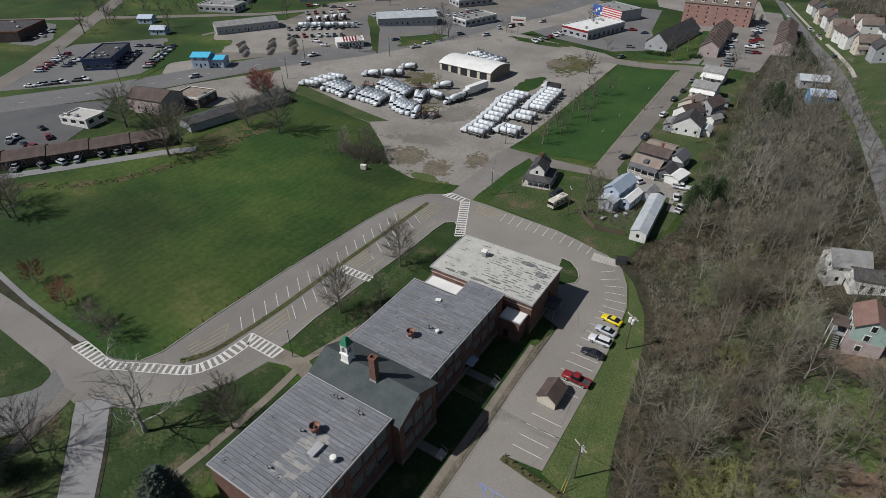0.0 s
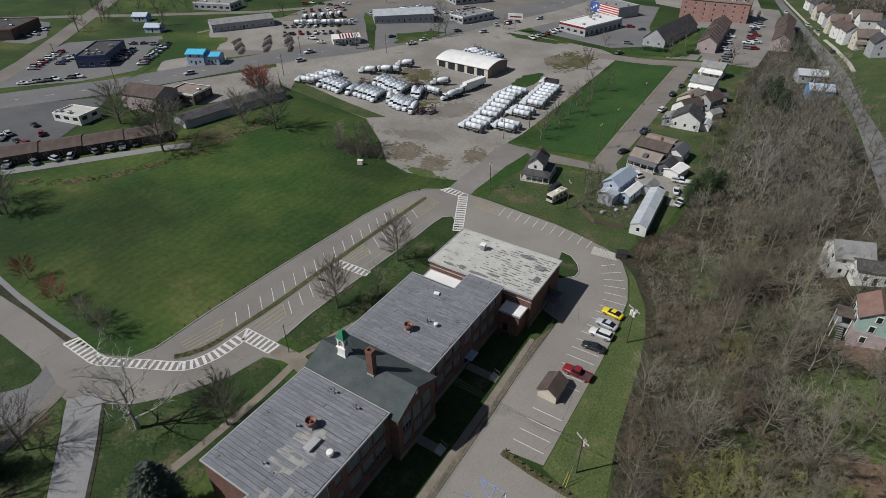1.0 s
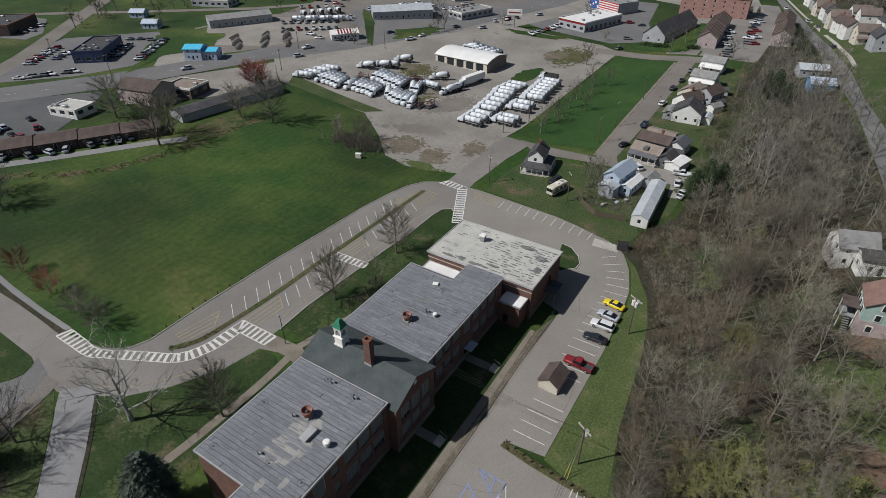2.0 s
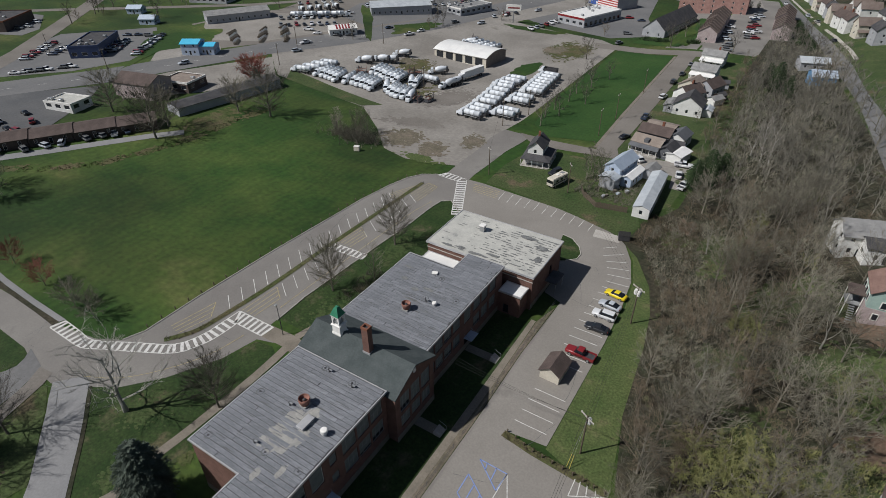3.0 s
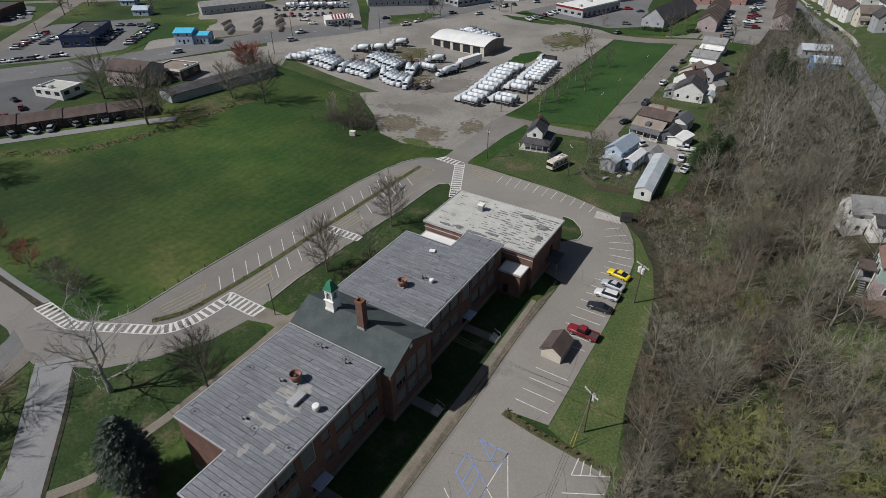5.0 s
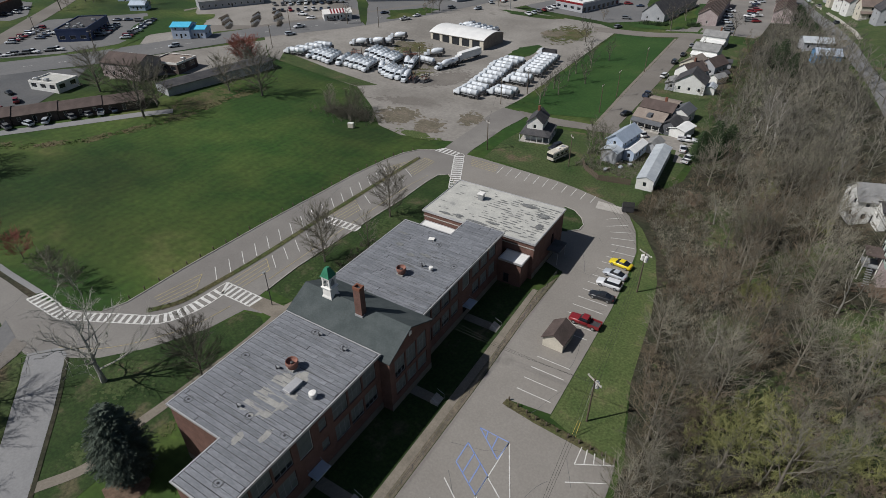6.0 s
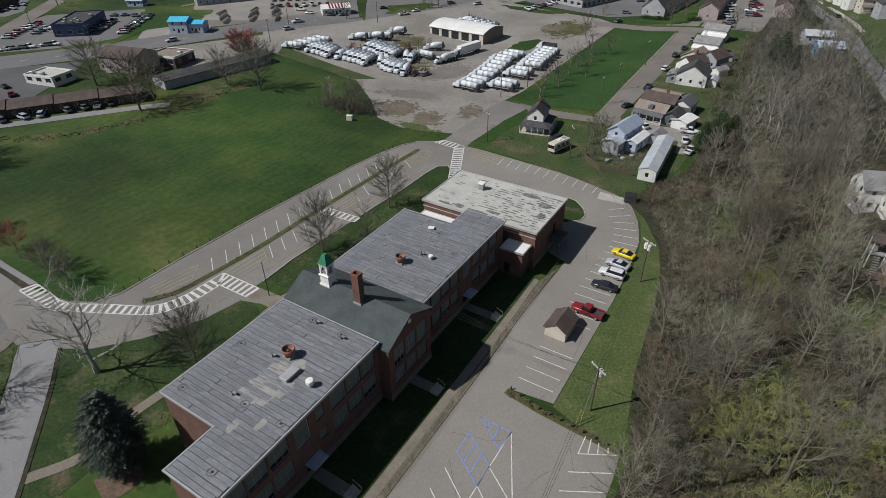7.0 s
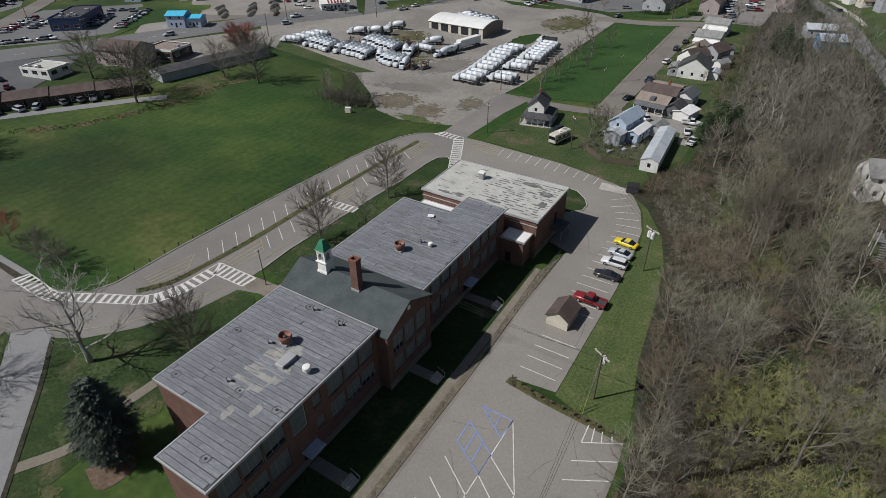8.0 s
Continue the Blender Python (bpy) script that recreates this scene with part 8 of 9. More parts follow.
def round_tree_meshes(seed, h, r, bark, twig, laterals=36, subs=8, fine=5, low=0.16, rise=0.75, thick=1.0):
    """A round-headed tree: a straight leader with many fine rising side branches."""
    rng = random.Random(seed)
    trunk, crown = Wood(), Wood()
    r0 = 0.0135 * h * thick
    pts = [Vector((0, 0, -0.3))]
    for k in range(1, 7):
        pts.append(pts[-1] + jitter(rng, Vector((0, 0, 1)), 0.035) * (h * 0.9 + 0.3) / 6)
    trunk.limb(pts, [r0 * (1.3 - 0.2 * k) if k else r0 * 1.5 for k in range(7)], 7)
    for n in range(laterals):
        t = low + (0.97 - low) * (n + 0.5 * rng.random()) / laterals
        k = min(5, int(t * 6))
        a = pts[k].lerp(pts[k + 1], t * 6 - k)
        u = (t - low) / (1 - low)
        az = n * 2.4 + rng.uniform(-0.4, 0.4)
        L = r * (0.45 + 1.9 * u * (1 - u) + 0.3 * (1 - u)) * rng.uniform(0.8, 1.12)
        d = Vector((math.cos(az), math.sin(az), rise * (0.55 + 0.9 * u))).normalized()
        lp = [a]
        for q in range(3):
            d = jitter(rng, (d + Vector((0, 0, 0.10))).normalized(), 0.09)
            lp.append(lp[-1] + d * L / 3)
        rl = r0 * (0.42 - 0.27 * u)
        trunk.limb(lp, [rl, rl * 0.72, rl * 0.45, 0.012], 4)
        for m in range(subs):
            v = 0.18 + 0.8 * (m + rng.random() * 0.6) / subs
            q = min(2, int(v * 3))
            b = lp[q].lerp(lp[q + 1], v * 3 - q)
            bd = jitter(rng, (lp[q + 1] - lp[q]).normalized() + Vector((0, 0, 0.15)), 0.42)
            bl = L * rng.uniform(0.28, 0.48) * (1.15 - 0.5 * v)
            e = b + bd * bl
            crown.spike(b, e, 0.028 * thick)
            for z in range(fine):
                c = b.lerp(e, 0.2 + 0.75 * z / fine)
                crown.spike(c, c + jitter(rng, bd + Vector((0, 0, 0.12)), 0.5) * bl * rng.uniform(0.4, 0.75), 0.018 * thick)
    return [trunk.mesh("trunk", bark), crown.mesh("crown", twig)]


def tree(meshes, m, label, group="", name="bare_tree", cat="tree", scale=1.0):
    t = thing(name, label, cat, m, group)
    t.scale = (scale, scale, scale)
    for k, me in enumerate(meshes):
        ob = new(("trunk", "crown", "limb")[min(k, 2)], me)
        ob.parent = t
    return t


def stand(x, y, deg, dz=0.0):
    return pose(x, y, ground_z(x, y) + dz, 0, 0, deg)


BIG = [bare_tree_meshes(30 + k, 14.0 + 0.8 * (k % 3), 7.4 + 0.5 * (k % 3), M_BARK, M_TWIG, 9, 7, 5, 0.72, 0.16, 1.0) for k in range(5)]
DARK = [bare_tree_meshes(230 + k, 12.5, 6.0, M_BARK, M_DARKTWIG, 9, 4, 3, 1.0, 0.22, 0.6) for k in range(3)]
TALL = [bare_tree_meshes(50 + k, 16.0, 7.6, M_BARK_P, M_TWIG, 8, 5, 4, 0.72, 0.2, 1.25) for k in range(3)]
YOUNG = [bare_tree_meshes(60 + k, 8.5, 4.4, M_BARK, M_TWIG, 8, 5, 4, 0.75, 0.08, 0.9) for k in range(3)]
RUSSET = [bare_tree_meshes(66 + k, 8.5, 5.0, M_BARK, M_RUSSET, 9, 6, 5, 0.75, 0.08, 0.8) for k in range(2)]
WOOD = [round_tree_meshes(500 + k, 12.6 + 0.9 * k, 5.6 + 0.4 * k, M_BARK, (M_TWIG, M_RUSSET, M_TWIG)[k], 27, 8, 4, 0.2, 0.75, 1.0) for k in range(3)]
WIDE = [bare_tree_meshes(150 + k, 14.0, 8.2, M_BARK_P, M_TWIG, 8, 5, 4, 0.8, 0.16, 0.8) for k in range(3)]
BUD = [bare_tree_meshes(70 + k, 8.0, 3.6, M_BARK, M_BUD, 9, 6, 5, 1.2, 0.18, 0.6) for k in range(2)]
ROUND = [round_tree_meshes(400 + k, 11.5, 6.2, M_BARK, M_TWIG, 42, 9, 6, 0.14, 0.6, 1.35) for k in range(2)]

# trees of the school grounds
tree(bare_tree_meshes(5, 17.0, 9.6, M_SYC, M_SYC, 13, 5, 3, 1.15, 0.22, 0.3, split=True), stand(-78.2, 23.4, 40), "tall pale sycamore with bare spreading limbs on the lawn", name="sycamore")
tree(round_tree_meshes(6, 10.6, 5.4, M_BARK, M_TWIG, 46, 11, 7, 0.12, 0.8), stand(-65.4, 32.2, 10), "bare round-crowned tree beside the front path")
tree(round_tree_meshes(7, 12.0, 5.2, M_BARK, M_TWIG, 50, 11, 7, 0.12, 0.75), stand(-70.2, 66.2, 80), "bare round-crowned tree on the school lawn")
tree(round_tree_meshes(8, 12.4, 4.9, M_BARK, M_TWIG, 46, 11, 7, 0.16, 0.7), stand(-69.3, 87.3, 30), "bare round-crowned tree on the lawn strip")
tree(round_tree_meshes(9, 8.6, 3.6, M_BARK, M_TWIG, 20, 6, 4, 0.2, 1.0), stand(-65.2, 74.2, 30), "small bare tree beside the school")
tree(round_tree_meshes(10, 11.5, 5.8, M_BARK, M_DARKTWIG, 36, 8, 5, 0.2, 0.7), stand(-90.0, 10.5, 30), "bare tree beside the side drive")
tree(round_tree_meshes(12, 11.0, 5.4, M_BARK, M_DARKTWIG, 36, 8, 5, 0.2, 0.7), stand(-99.0, 8.0, 130), "bare tree at the road corner")
for k, (x, y, h) in enumerate(((-105.0, -2.0, 12.0), (-112.0, 2.0, 11.0), (-86.0, 2.0, 12.5), (-80.0, -4.0, 12.0))):
    tree(bare_tree_meshes(140 + k, h, 6.4, M_BARK, M_DARKTWIG, 10, 6, 4, 0.8, 0.18, 0.7), stand(x, y, 61 * k), "bare tree beside the side road", "roadside trees")
for k, (x, y) in enumerate(((-138.8, 35.0), (-124.6, 34.4), (-112.2, 34.0), (-105.4, 34.0))):
    tree(round_tree_meshes(80 + k, 5.6, 3.6, M_BARK, M_REDTWIG if k < 2 else M_TWIG, 34, 9, 6, 0.2, 0.6, 1.0), stand(x, y, 70 * k), "small red-budded ornamental tree on the field edge" if k < 2 else "small bare ornamental tree on the field edge", "field edge trees", "ornamental_tree")
tree(round_tree_meshes(91, 8.4, 6.6, M_BARK, M_REDTWIG, 50, 11, 7, 0.10, 0.4, 2.4), stand(-191.0, 154.4, 70), "broad reddish budding tree by the truck yard", name="red_tree")
for k, (x, y, s) in enumerate(((-156.5, 130.3, 1.2), (-169.7, 127.2, 0.9), (-173.1, 95.6, 1.25), (-205.1, 100.8, 1.1), (-178, 104, 1.0), (-173.9, 47.1, 0.8), (-183, 50, 0.8))):
    tree(ROUND[k % 2], stand(x, y, 50 * k), "large bare tree beyond the field", "trees beyond the field", scale=s * 1.14)
for k, (x, y) in enumerate(((-125.2, 130.6), (-114.5, 127.8), (-119.5, 133.5), (-129, 135), (-122, 128), (-117, 137), (-112, 131), (-121, 138), (-126, 131), (-116, 132))):
    tree(YOUNG[k % 3], stand(x, y, 50 * k), "bare many-stemmed tree of a thicket in the field", "field thicket", scale=0.85 + 0.14 * (k % 3))
for k, (x, y) in enumerate(((-71.9, 177.2), (-74.0, 186), (-74.0, 194.9), (-72.8, 205.9), (-73.5, 216), (-74.5, 235.4), (-70, 190), (-66, 206), (-71, 226), (-68, 240))):
    tree(DARK[k % 3], stand(x, y, 33 * k), "bare tree on the park field", "park trees", scale=0.78)
for k, (x, y) in enumerate(STREET_TREES):
    tree(DARK[k % 3] if k % 4 else RUSSET[k % 2], stand(x, y, 41 * k), "bare tree beside a distant street", "street trees", scale=0.75 + 0.1 * (k % 3))
for k, (x, y) in enumerate(FAR_TREES):
    tree(DARK[k % 3], stand(x, y, 33 * k), "bare tree among distant shops", "distant trees", scale=1.1)
for k, (x, y) in enumerate(((-41.5, 146.0), (-40.6, 149.5), (-42.5, 143.0), (-36.8, 138.0), (-39.5, 147.5), (-43.5, 150.5))):
    tree(YOUNG[k % 3], stand(x, y, 33 * k), "bare shrubby tree beside the blue house", "house garden trees", scale=0.95)

rng = random.Random(61)
for k in range(16):
    x, y = rng.uniform(-21, -14), 172 + 7.2 * k + rng.uniform(-2, 2)
    tree((YOUNG, DARK, RUSSET)[k % 3][k % 2], stand(x, y, 50 * k), "bare tree in the gardens behind the houses", "garden trees", scale=0.6 + 0.1 * (k % 3))
for k, (x, y) in enumerate(((-36.5, 206), (-37, 234), (-36, 252), (-37, 268), (-25, 203), (-37.5, 192))):
    tree(YOUNG[k % 3], stand(x, y, 50 * k), "small bare tree in a front garden", "front garden trees", scale=0.6)

# woods on the bank
rng = random.Random(77)


def edge_x(y):
    pts = ((-30, -3), (40, -3.0), (51.8, -2.6), (66.3, -5.6), (84.1, -7.0), (94, -8.6), (102.5, -11.0), (112, -16), (118, -19.5), (128, -18), (140, -14), (180, -13), (250, -17), (335, -16))
    for (y0, x0), (y1, x1) in zip(pts, pts[1:]):
        if y0 <= y <= y1:
            return x0 + (x1 - x0) * (y - y0) / (y1 - y0)
    return -15.0


OLIVE = (9.0, 59.5)
CLEAR = ((20.5, 122.5, 5.0), (25.5, 119.5, 5.0), (22.5, 98.5, 5.0), (6.0, 93.6, 3.4), (9.0, 59.5, 4.8), (25.0, 106.6, 5.6), (21.0, 130.4, 6.0), (26, 126.5, 6), (20.5, 104, 4.5), (22, 99, 4), (27.5, 57.5, 6.5), (8.0, 265, 7), (3.6, 290, 7), (20, 118, 5))
MOSSY = ((20, 108, 5), (22.5, 92, 4.5), (23, 82, 4), (9, 107, 7), (-3, 126, 9), (9, 68, 6.5), (3, 86, 5), (17, 88, 6), (26, 101, 6.5), (25, 73, 4.5))
taken = []
count = 0


def thickness(x, y):
    """How thickly the wood grows: clumps and gaps."""
    return 0.5 + 0.5 * math.sin(0.21 * x + 1.3 * math.sin(0.13 * y)) * math.cos(0.17 * y + 1.1 * math.sin(0.19 * x))


for k in range(9000):
    y = 32 + (150 - 32) * rng.random() ** 1.1
    x = edge_x(y) - 0.4 + 46 * rng.random() ** 1.1
    if x > 36 + 0.02 * y:
        continue
    if any((x - a) ** 2 + (y - b) ** 2 < r * r for a, b, r in CLEAR):
        continue
    if any((x - a) ** 2 + (y - b) ** 2 < (0.8 * r) ** 2 for a, b, r in MOSSY) and rng.random() < 0.93:
        continue
    bank = 82 < y < 140 and x < edge_x(y) + (13 if y > 96 else 6)
    if bank and rng.random() < 0.5:
        continue
    th = thickness(x, y)
    gap = 4.5 - 2.6 * th
    if any((x - a) ** 2 + (y - b) ** 2 < gap * gap for a, b in taken):
        continue
    taken.append((x, y))
    count += 1
    if count > 215:
        break
    u = rng.random()
    south = y < 60 and x > 6
    if bank:
        kind, word = (YOUNG[k % 3], "young bare tree of the woods") if u < 0.6 else (RUSSET[k % 2], "russet-brown bare tree of the woods")
    elif south and u < 0.6 or u < 0.05:
        kind, word = BUD[k % 2], "low budding olive-green tree of the woods"
    elif u < 0.09:
        kind, word = TALL[k % 3], "tall pale-trunked bare tree of the woods"
    elif u < 0.15:
        kind, word = WIDE[k % 3], "pale bare tree with wide open limbs"
    elif u < 0.50:
        kind, word = WOOD[k % 3], "round-crowned bare brown tree of the woods"
    elif u < 0.62:
        kind, word = YOUNG[k % 3], "young bare tree of the woods"
    elif u < 0.78:
        kind, word = RUSSET[k % 2], "russet-brown bare tree of the woods"
    else:
        kind, word = BIG[k % 5], "bare grey-brown tree of the woods"
    tree(kind, stand(x, y, rng.uniform(0, 360), 0.1), word, "woods on the bank", scale=rng.uniform(0.4, 0.62) if bank else rng.uniform(0.6, 1.0))


for k, (x, y) in enumerate(((15.0, 121.0), (14.5, 125.5), (16.2, 102.2), (14.5, 110.0), (31.5, 116.5))):
    tree((WIDE, BIG, YOUNG)[k % 3][k % 3], stand(x, y, 63 * k), "bare tree close beside the bank houses", "trees by the bank houses", scale=0.85 if k % 3 else 0.72)
for k in range(14):
    a, r = 2.4 * k, 1.6 * math.sqrt(k)
    x, y = OLIVE[0] + 1.1 * r * math.cos(a), OLIVE[1] + r * math.sin(a)
    tree(BUD[k % 2], stand(x, y, 77 * k), "yellow-green budding tree in a thick clump", "budding clump", scale=0.82 + 0.06 * (k % 4))


for k, (x, y) in enumerate(((5.0, 92.4), (7.2, 93.2), (6.2, 95.0), (4.2, 94.6), (8.4, 91.4))):
    tree(BUD[k % 2], stand(x, y, 77 * k), "yellow-green budding tree in a thick clump", "budding clump", scale=0.7)


def far_woods(n, seed):
    """The distant woods: bare trees joined into one mass."""
    rng = random.Random(seed)
    kinds = []
    for k in range(4):
        w = Wood()
        for j in range(9):
            a = 2.4 * j
            z = 2.0 + 0.9 * j
            L = 4.6 * (1.1 - 0.07 * j)
            o = Vector((math.cos(a), math.sin(a), 0.7 + 0.1 * j)).normalized()
            b = Vector((0, 0, z))
            w.spike(b, b + o * L, 0.12)
            for q in range(7):
                c = b + o * L * (0.25 + 0.1 * q)
                d = jitter(rng, o, 0.6)
                w.spike(c, c + d * L * 0.45, 0.045)
                for r in range(3):
                    e = c + d * L * 0.1 * (r + 1)
                    w.spike(e, e + jitter(rng, d, 0.7) * L * 0.25, 0.03)
        w.limb([Vector((0, 0, -0.3)), Vector((0.2, 0, 5)), Vector((0.1, 0.3, 10.5))], [0.2, 0.13, 0.02], 5)
        kinds.append(w)
    v, f = [], []
    for k in range(n):
        y = 150 + 190 * rng.random()
        x = edge_x(y) + 0.8 + 44 * rng.random()
        if k % 3 == 2:
            y = 350 + 130 * rng.random()
            x = 17 + 0.5 * (430 - y) + 45 * rng.random() ** 1.4
        if k % 3 != 2 and (y > 170 and x > 29 - (y - 182) * 0.17 or x > 40) or any((x - a) ** 2 + (y - b) ** 2 < r * r for a, b, r in CLEAR):
            continue
        src = kinds[k % 4]
        m = pose(x, y, ground_z(x, y), 0, 0, rng.uniform(0, 360)) @ Matrix.Scale(rng.uniform(0.65, 1.1), 4)
        base = len(v)
        v += [tuple(m @ Vector(p)) for p in src.v]
        f += [tuple(i + base for i in face) for face in src.f]
    me = bpy.data.meshes.new("distant_woods")
    me.from_pydata(v, [], f)
    me.materials.append(M_FARTWIG)
    return tagged(new("distant_woods", me), "distant bare grey-brown woods along the hill road", "woods", kind="stuff")


far_woods(430, 9)


def spruce_meshes(seed, h, r, rows, needle, clumps=13):
    """A conifer: trunk, and whorls of drooping boughs set with needle clumps."""
    rng = random.Random(seed)
    trunk, crown = Wood(), Wood()
    trunk.limb([Vector((0, 0, -0.3)), Vector((0, 0, h * 0.5)), Vector((0, 0, h * 0.96))], [0.02 * h, 0.012 * h, 0.01], 7)
    for k in range(rows):
        t = k / rows
        z = h * (0.10 + 0.88 * t)
        rr = r * min(1.0, 0.62 + 1.2 * t) * (1 - t ** 2.7) ** 0.72 * rng.uniform(0.88, 1.08) + 0.12
        n = max(5, int(15 * (1 - t) + 5))
        for j in range(n):
            a = 2 * math.pi * (j + rng.random() * 0.7) / n + k
            L = rr * rng.uniform(0.78, 1.1)
            o = Vector((math.cos(a), math.sin(a), 0))
            side = Vector((-o.y, o.x, 0))
            p0, p1 = Vector((0, 0, z)), o * L + Vector((0, 0, z - 0.22 * L + 0.1))
            crown.spike(p0, p1, 0.04)
            for q in range(clumps):
                s = 0.25 + 0.75 * q / (clumps - 1)
                c = p0.lerp(p1, s)
                for sd in (-1, 1):
                    d = (o * 0.7 + side * sd * rng.uniform(0.4, 1.0) + Vector((0, 0, rng.uniform(-0.35, 0.15)))).normalized()
                    off = c + side * sd * rng.random() * 0.4 * L * (1.1 - s)
                    crown.spike(off, off + d * rng.uniform(0.24, 0.42), 0.07)
    return trunk.mesh("trunk", M_BARK), crown.mesh("needles", needle)


tree(spruce_meshes(1, 14.3, 3.9, 46, M_NEEDLE, 22), stand(-58.9, 15.8, 0), "dense dark blue-green spruce beside the school", name="blue_spruce")
PINES = spruce_meshes(2, 11.0, 3.4, 16, M_PINE, 8)
for k, (x, y, s) in enumerate(((-89.0, 5.0, 0.95), (-94.0, 2.0, 1.1), (-97.5, 5.0, 0.85), (16.5, 345.0, 0.7), (-37.5, 410.5, 0.4), (-42.0, 408.8, 0.4), (-33.5, 412.5, 0.4))):
    tree(PINES, stand(x, y, 40 * k), "dark green pine among bare trees", "pines", "pine_tree", scale=s)
BUSHY = spruce_meshes(3, 12.0, 3.3, 20, M_PINE, 10)
for k, (x, y, s) in enumerate(((-6.1, 249.0, 1.1), (-1.4, 244.0, 0.8), (-9.8, 256.0, 0.85), (-12.6, 156.0, 1.0), (-9.6, 159.5, 0.85), (-15.4, 152.6, 0.8))):
    tree(BUSHY, stand(x, y, 50 * k), "broad dark green pine at the wood edge", "wood edge pines", "pine_tree", scale=s)
BIRCH = bare_tree_meshes(55, 17.0, 6.0, M_SYC, M_BARK_P, 8, 4, 3, 0.8, 0.2, 1.7)
for k, (x, y, s) in enumerate(((-1.9, 179.7, 1.0), (0.6, 178.6, 0.9), (-5.0, 184.3, 0.8))):
    tree(BIRCH, stand(x, y, 80 * k), "slender white-barked bare tree in the woods", "white-barked trees", scale=s)


def scatter(name, label, cat, material, n, place, height, seed, stems=5, r=0.03):
    """Very many thin stems as one mass of brush."""
    rng = random.Random(seed)
    w = Wood()
    for _ in range(n):
        p = place(rng)
        if p is None:
            continue
        b = Vector((p[0], p[1], ground_z(*p) + 0.03))
        hh = height * rng.uniform(0.4, 1.2)
        for _ in range(stems):
            d = jitter(rng, Vector((0, 0, 1)), 0.45)
            w.spike(b + Vector((rng.uniform(-0.3, 0.3), rng.uniform(-0.3, 0.3), 0)), b + d * hh * rng.uniform(0.6, 1.1), r)
    return tagged(new(name, w.mesh(name, material)), label, cat, kind="stuff")


def in_woods(rng):
    y = 30 + 130 * rng.random() ** 1.2
    x = edge_x(y) - 0.6 + 34 * rng.random() ** 1.1
    if any((x - a) ** 2 + (y - b) ** 2 < (r * 0.75) ** 2 for a, b, r in CLEAR):
        return None
    return x, y


def in_clumps(rng):
    p = in_woods(rng)
    return p if p and rng.random() < 1.3 * thickness(p[1] * 0.9, p[0] * 1.7) else None


scatter("undergrowth", "tangled bare brown undergrowth in the woods", "brush", M_RUSSET, 5500, in_clumps, 1.7, 1, 6, 0.022)
scatter("bramble", "rusty brown brambles at the wood edge", "brush", M_SHRUB, 3500, in_clumps, 1.0, 2, 7, 0.035)
scatter("green_brush", "olive-green budding brush on the bank", "brush", M_BUD, 2600, lambda g: (lambda y: (edge_x(y) + 6 + 26 * g.random(), y))(32 + 38 * g.random() ** 1.3), 1.5, 3, 7, 0.035)
scatter("edge_brush", "low grey-brown brush along the wood edge", "brush", M_TWIG, 2200, lambda g: (lambda y: (edge_x(y) + 0.3 + 13 * g.random() ** 1.2, y))(80 + 55 * g.random()), 1.5, 14, 6, 0.025)
scatter("bank_brush", "rough brush on the bank beyond the lot", "brush", M_SHRUB, 1200, lambda g: (-22 + 14 * g.random(), 117 + 16 * g.random()), 1.2, 4, 6, 0.03)
scatter("far_brush", "bare brown brush in the distant woods", "brush", M_TWIG, 3500, lambda g: (lambda y: (edge_x(y) + 1 + 32 * g.random(), y))(150 + 180 * g.random()), 2.4, 5, 6, 0.05)
scatter("road_hedge", "dense dark green hedge beside the hill road", "hedge", M_PINE, 900, lambda g: (lambda t: (-10.5 + 12.5 * t + g.uniform(-2.2, 2.2), 384 - 64 * t))(g.random()), 2.4, 21, 7, 0.13)
scatter("hall_shrubs", "dark evergreen shrubs before the hall", "shrubs", M_PINE, 260, lambda g: (g.choice(((-72, 312), (-67, 312.5), (-63.5, 314), (-50.5, 313.5), (-48.5, 312)))[0] + g.gauss(0, 1.1), 312.4 + g.gauss(0, 1.0)), 2.2, 22, 7, 0.12)
scatter("yard_scrub", "grey-green scrub between the yards and the woods", "brush", M_SHRUB, 1500, lambda g: (lambda y: (edge_x(y) - 4 + 9 * g.random(), y))(150 + 110 * g.random()), 1.3, 23, 6, 0.035)
scatter("ditch_brush", "dry brush along the ditch", "brush", M_DRYGRASS, 700, lambda g: (lambda p: (p[0] + g.uniform(-1.5, 1.5), p[1] + g.uniform(-2, 2)))(DITCH[g.randrange(len(DITCH))]), 0.6, 6, 5, 0.03)
scatter("thicket_brush", "tangled brown brush under the field thicket", "brush", M_TWIG, 420, lambda g: (g.gauss(-119, 5.5), g.gauss(132.5, 2.4)), 3.6, 16, 8, 0.03)
scatter("median_plants", "low dry plants on the dividing strip", "plants", M_SHRUB, 260, lambda g: (lambda p: (p[0] + g.uniform(-0.4, 0.4), p[1] + g.uniform(-0.8, 0.8)))(MED[g.randrange(len(MED))]), 0.6, 7, 6, 0.03)
scatter("lot_brush", "low dead brush across the lot corner", "brush", M_SHRUB, 300, lambda g: (lambda t: (-22.3 + 15.4 * t, 52.7 - 1.2 * t + g.uniform(-0.5, 0.5)))(g.random()), 0.34, 8, 6, 0.022)
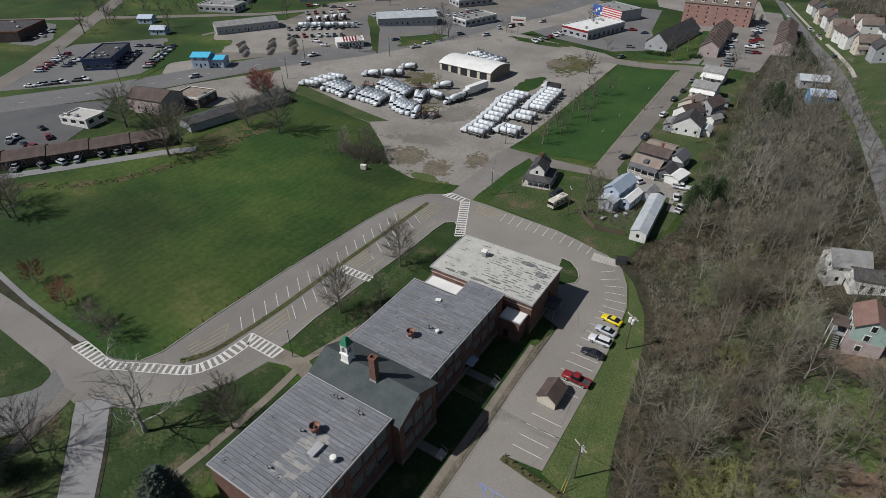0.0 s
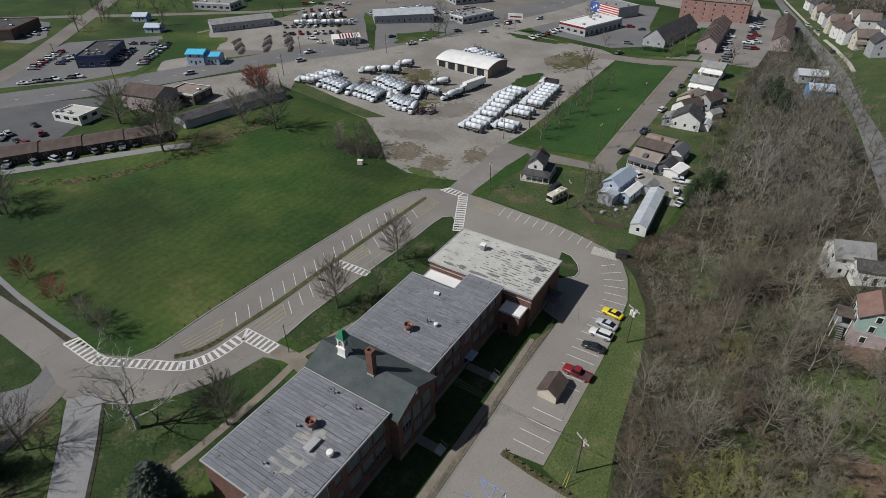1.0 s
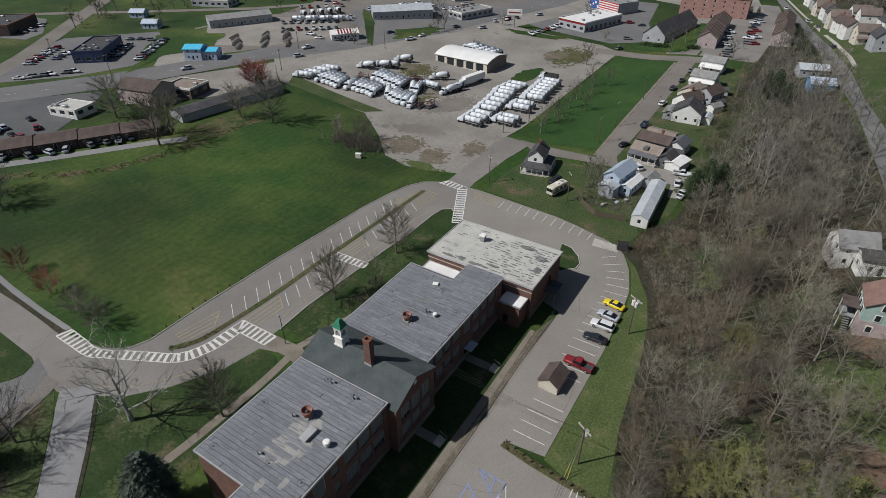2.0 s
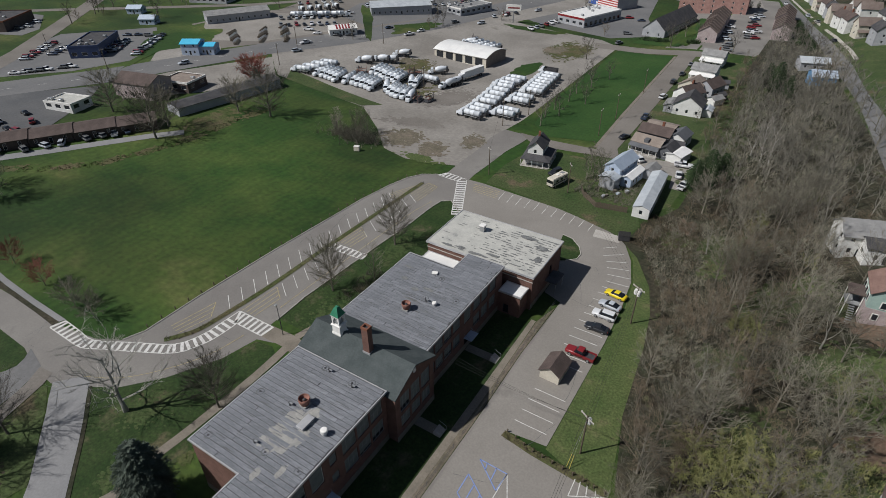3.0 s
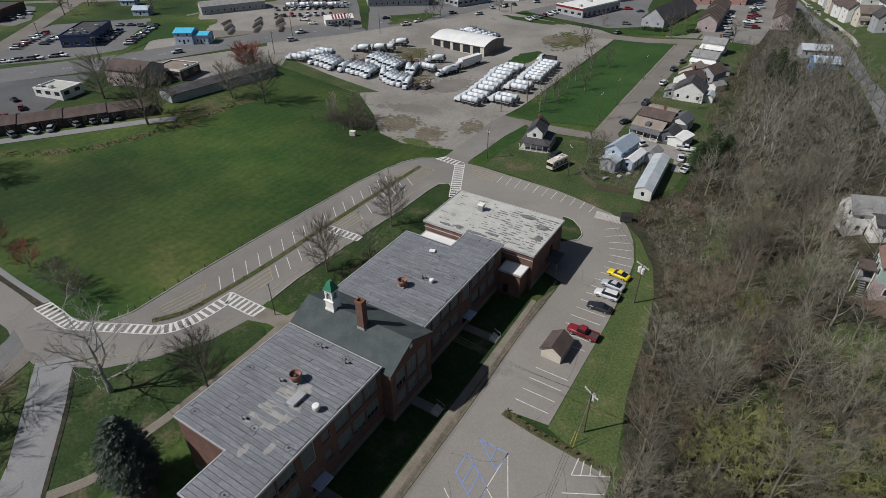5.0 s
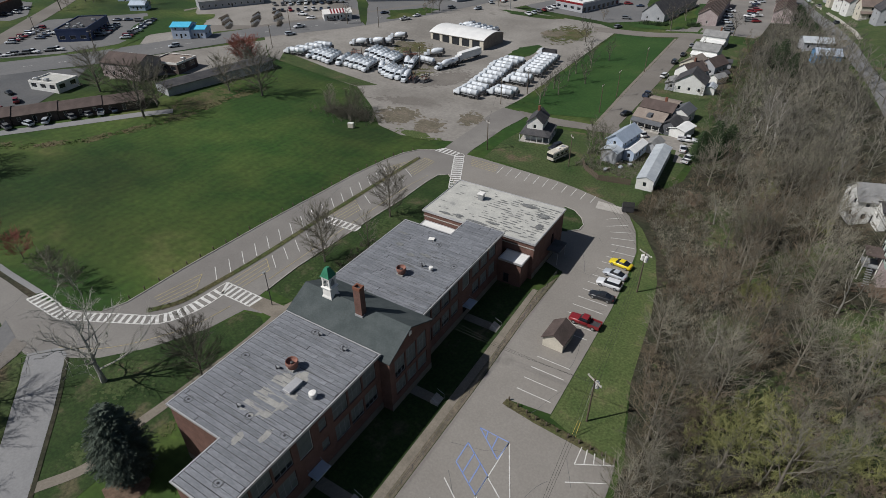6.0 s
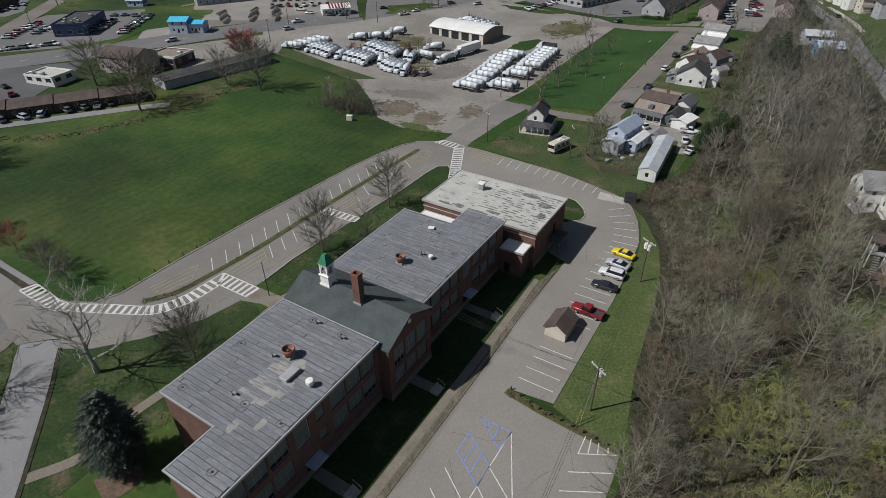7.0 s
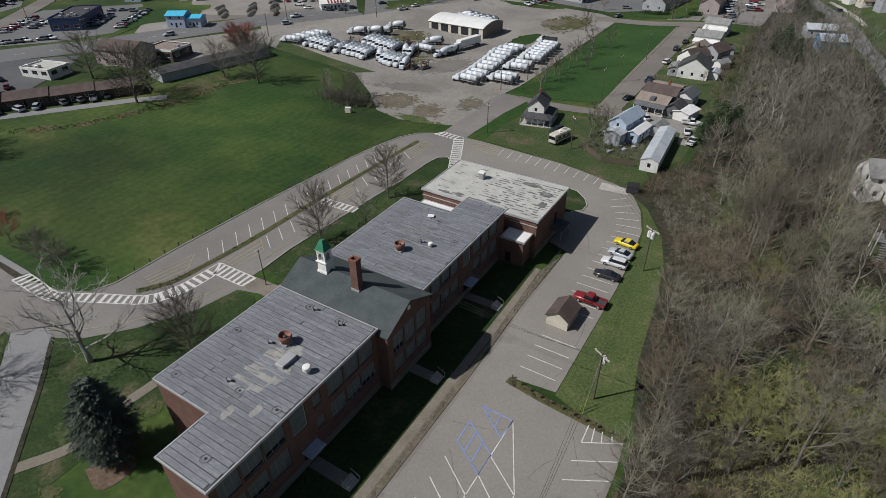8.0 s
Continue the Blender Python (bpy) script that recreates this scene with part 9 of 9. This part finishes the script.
scatter("foundation_shrubs", "bare shrubs along the school front", "shrubs", M_TWIG, 500, lambda g: (lambda y: (-58.5 + g.uniform(-2.0 - (7.5 if 64 < y < 78 else 0), 1.5), y))(g.uniform(54, 80)), 1.4, 9, 8, 0.022)
scatter("garden_brush", "tangled brush behind the blue house", "brush", M_TWIG, 600, lambda g: (g.uniform(-43, -27), g.uniform(134, 148)), 1.5, 11, 6, 0.025)


# ---- cracks and seams in the paving ----
def cracks(name, label, seed, n, area, z):
    """Thin dark tar-filled cracks wandering over the paving."""
    rng = random.Random(seed)
    bm = bmesh.new()
    for _ in range(n):
        x, y = rng.uniform(area[0], area[1]), rng.uniform(area[2], area[3])
        h = rng.choice((0.1, 1.6)) + rng.uniform(-0.5, 0.5)
        last = None
        for k in range(rng.randrange(6, 16)):
            w = rng.uniform(0.015, 0.035)
            nx, ny = -math.sin(h) * w, math.cos(h) * w
            pair = [bm.verts.new((x + nx, y + ny, z)), bm.verts.new((x - nx, y - ny, z))]
            if last:
                bm.faces.new((last[0], last[1], pair[1], pair[0]))
            last = pair
            h += rng.uniform(-0.2, 0.2)
            x, y = x + 0.9 * math.cos(h), y + 0.9 * math.sin(h)
            if not (area[0] < x < area[1] and area[2] < y < area[3]):
                break
    bmesh.ops.recalc_face_normals(bm, faces=bm.faces[:])
    for f in bm.faces:
        if f.normal.z < 0:
            f.normal_flip()
    return tagged(mesh_ob(name, bm, M_ASPH_D), label, "crack", kind="stuff")


cracks("lot_cracks", "thin dark cracks across the parking lot asphalt", 1, 12, (-27.2, -16.0, 14, 104), 0.078)
cracks("south_lot_cracks", "thin dark cracks across the lower lot asphalt", 2, 7, (-27.2, -5.0, 12, 49), 0.0785)
cracks("drive_cracks", "thin dark cracks across the school drive", 3, 14, (-90.0, -73.0, 40, 118), 0.068)
cracks("corner_cracks", "thin dark cracks across the road corner", 4, 10, (-120.0, -84.0, 23, 29), 0.068)

# ---- roofing strips of the school ----
roofing(deck_s, WING, RW, 11)
roofing(deck_n, NB, RN, 12)
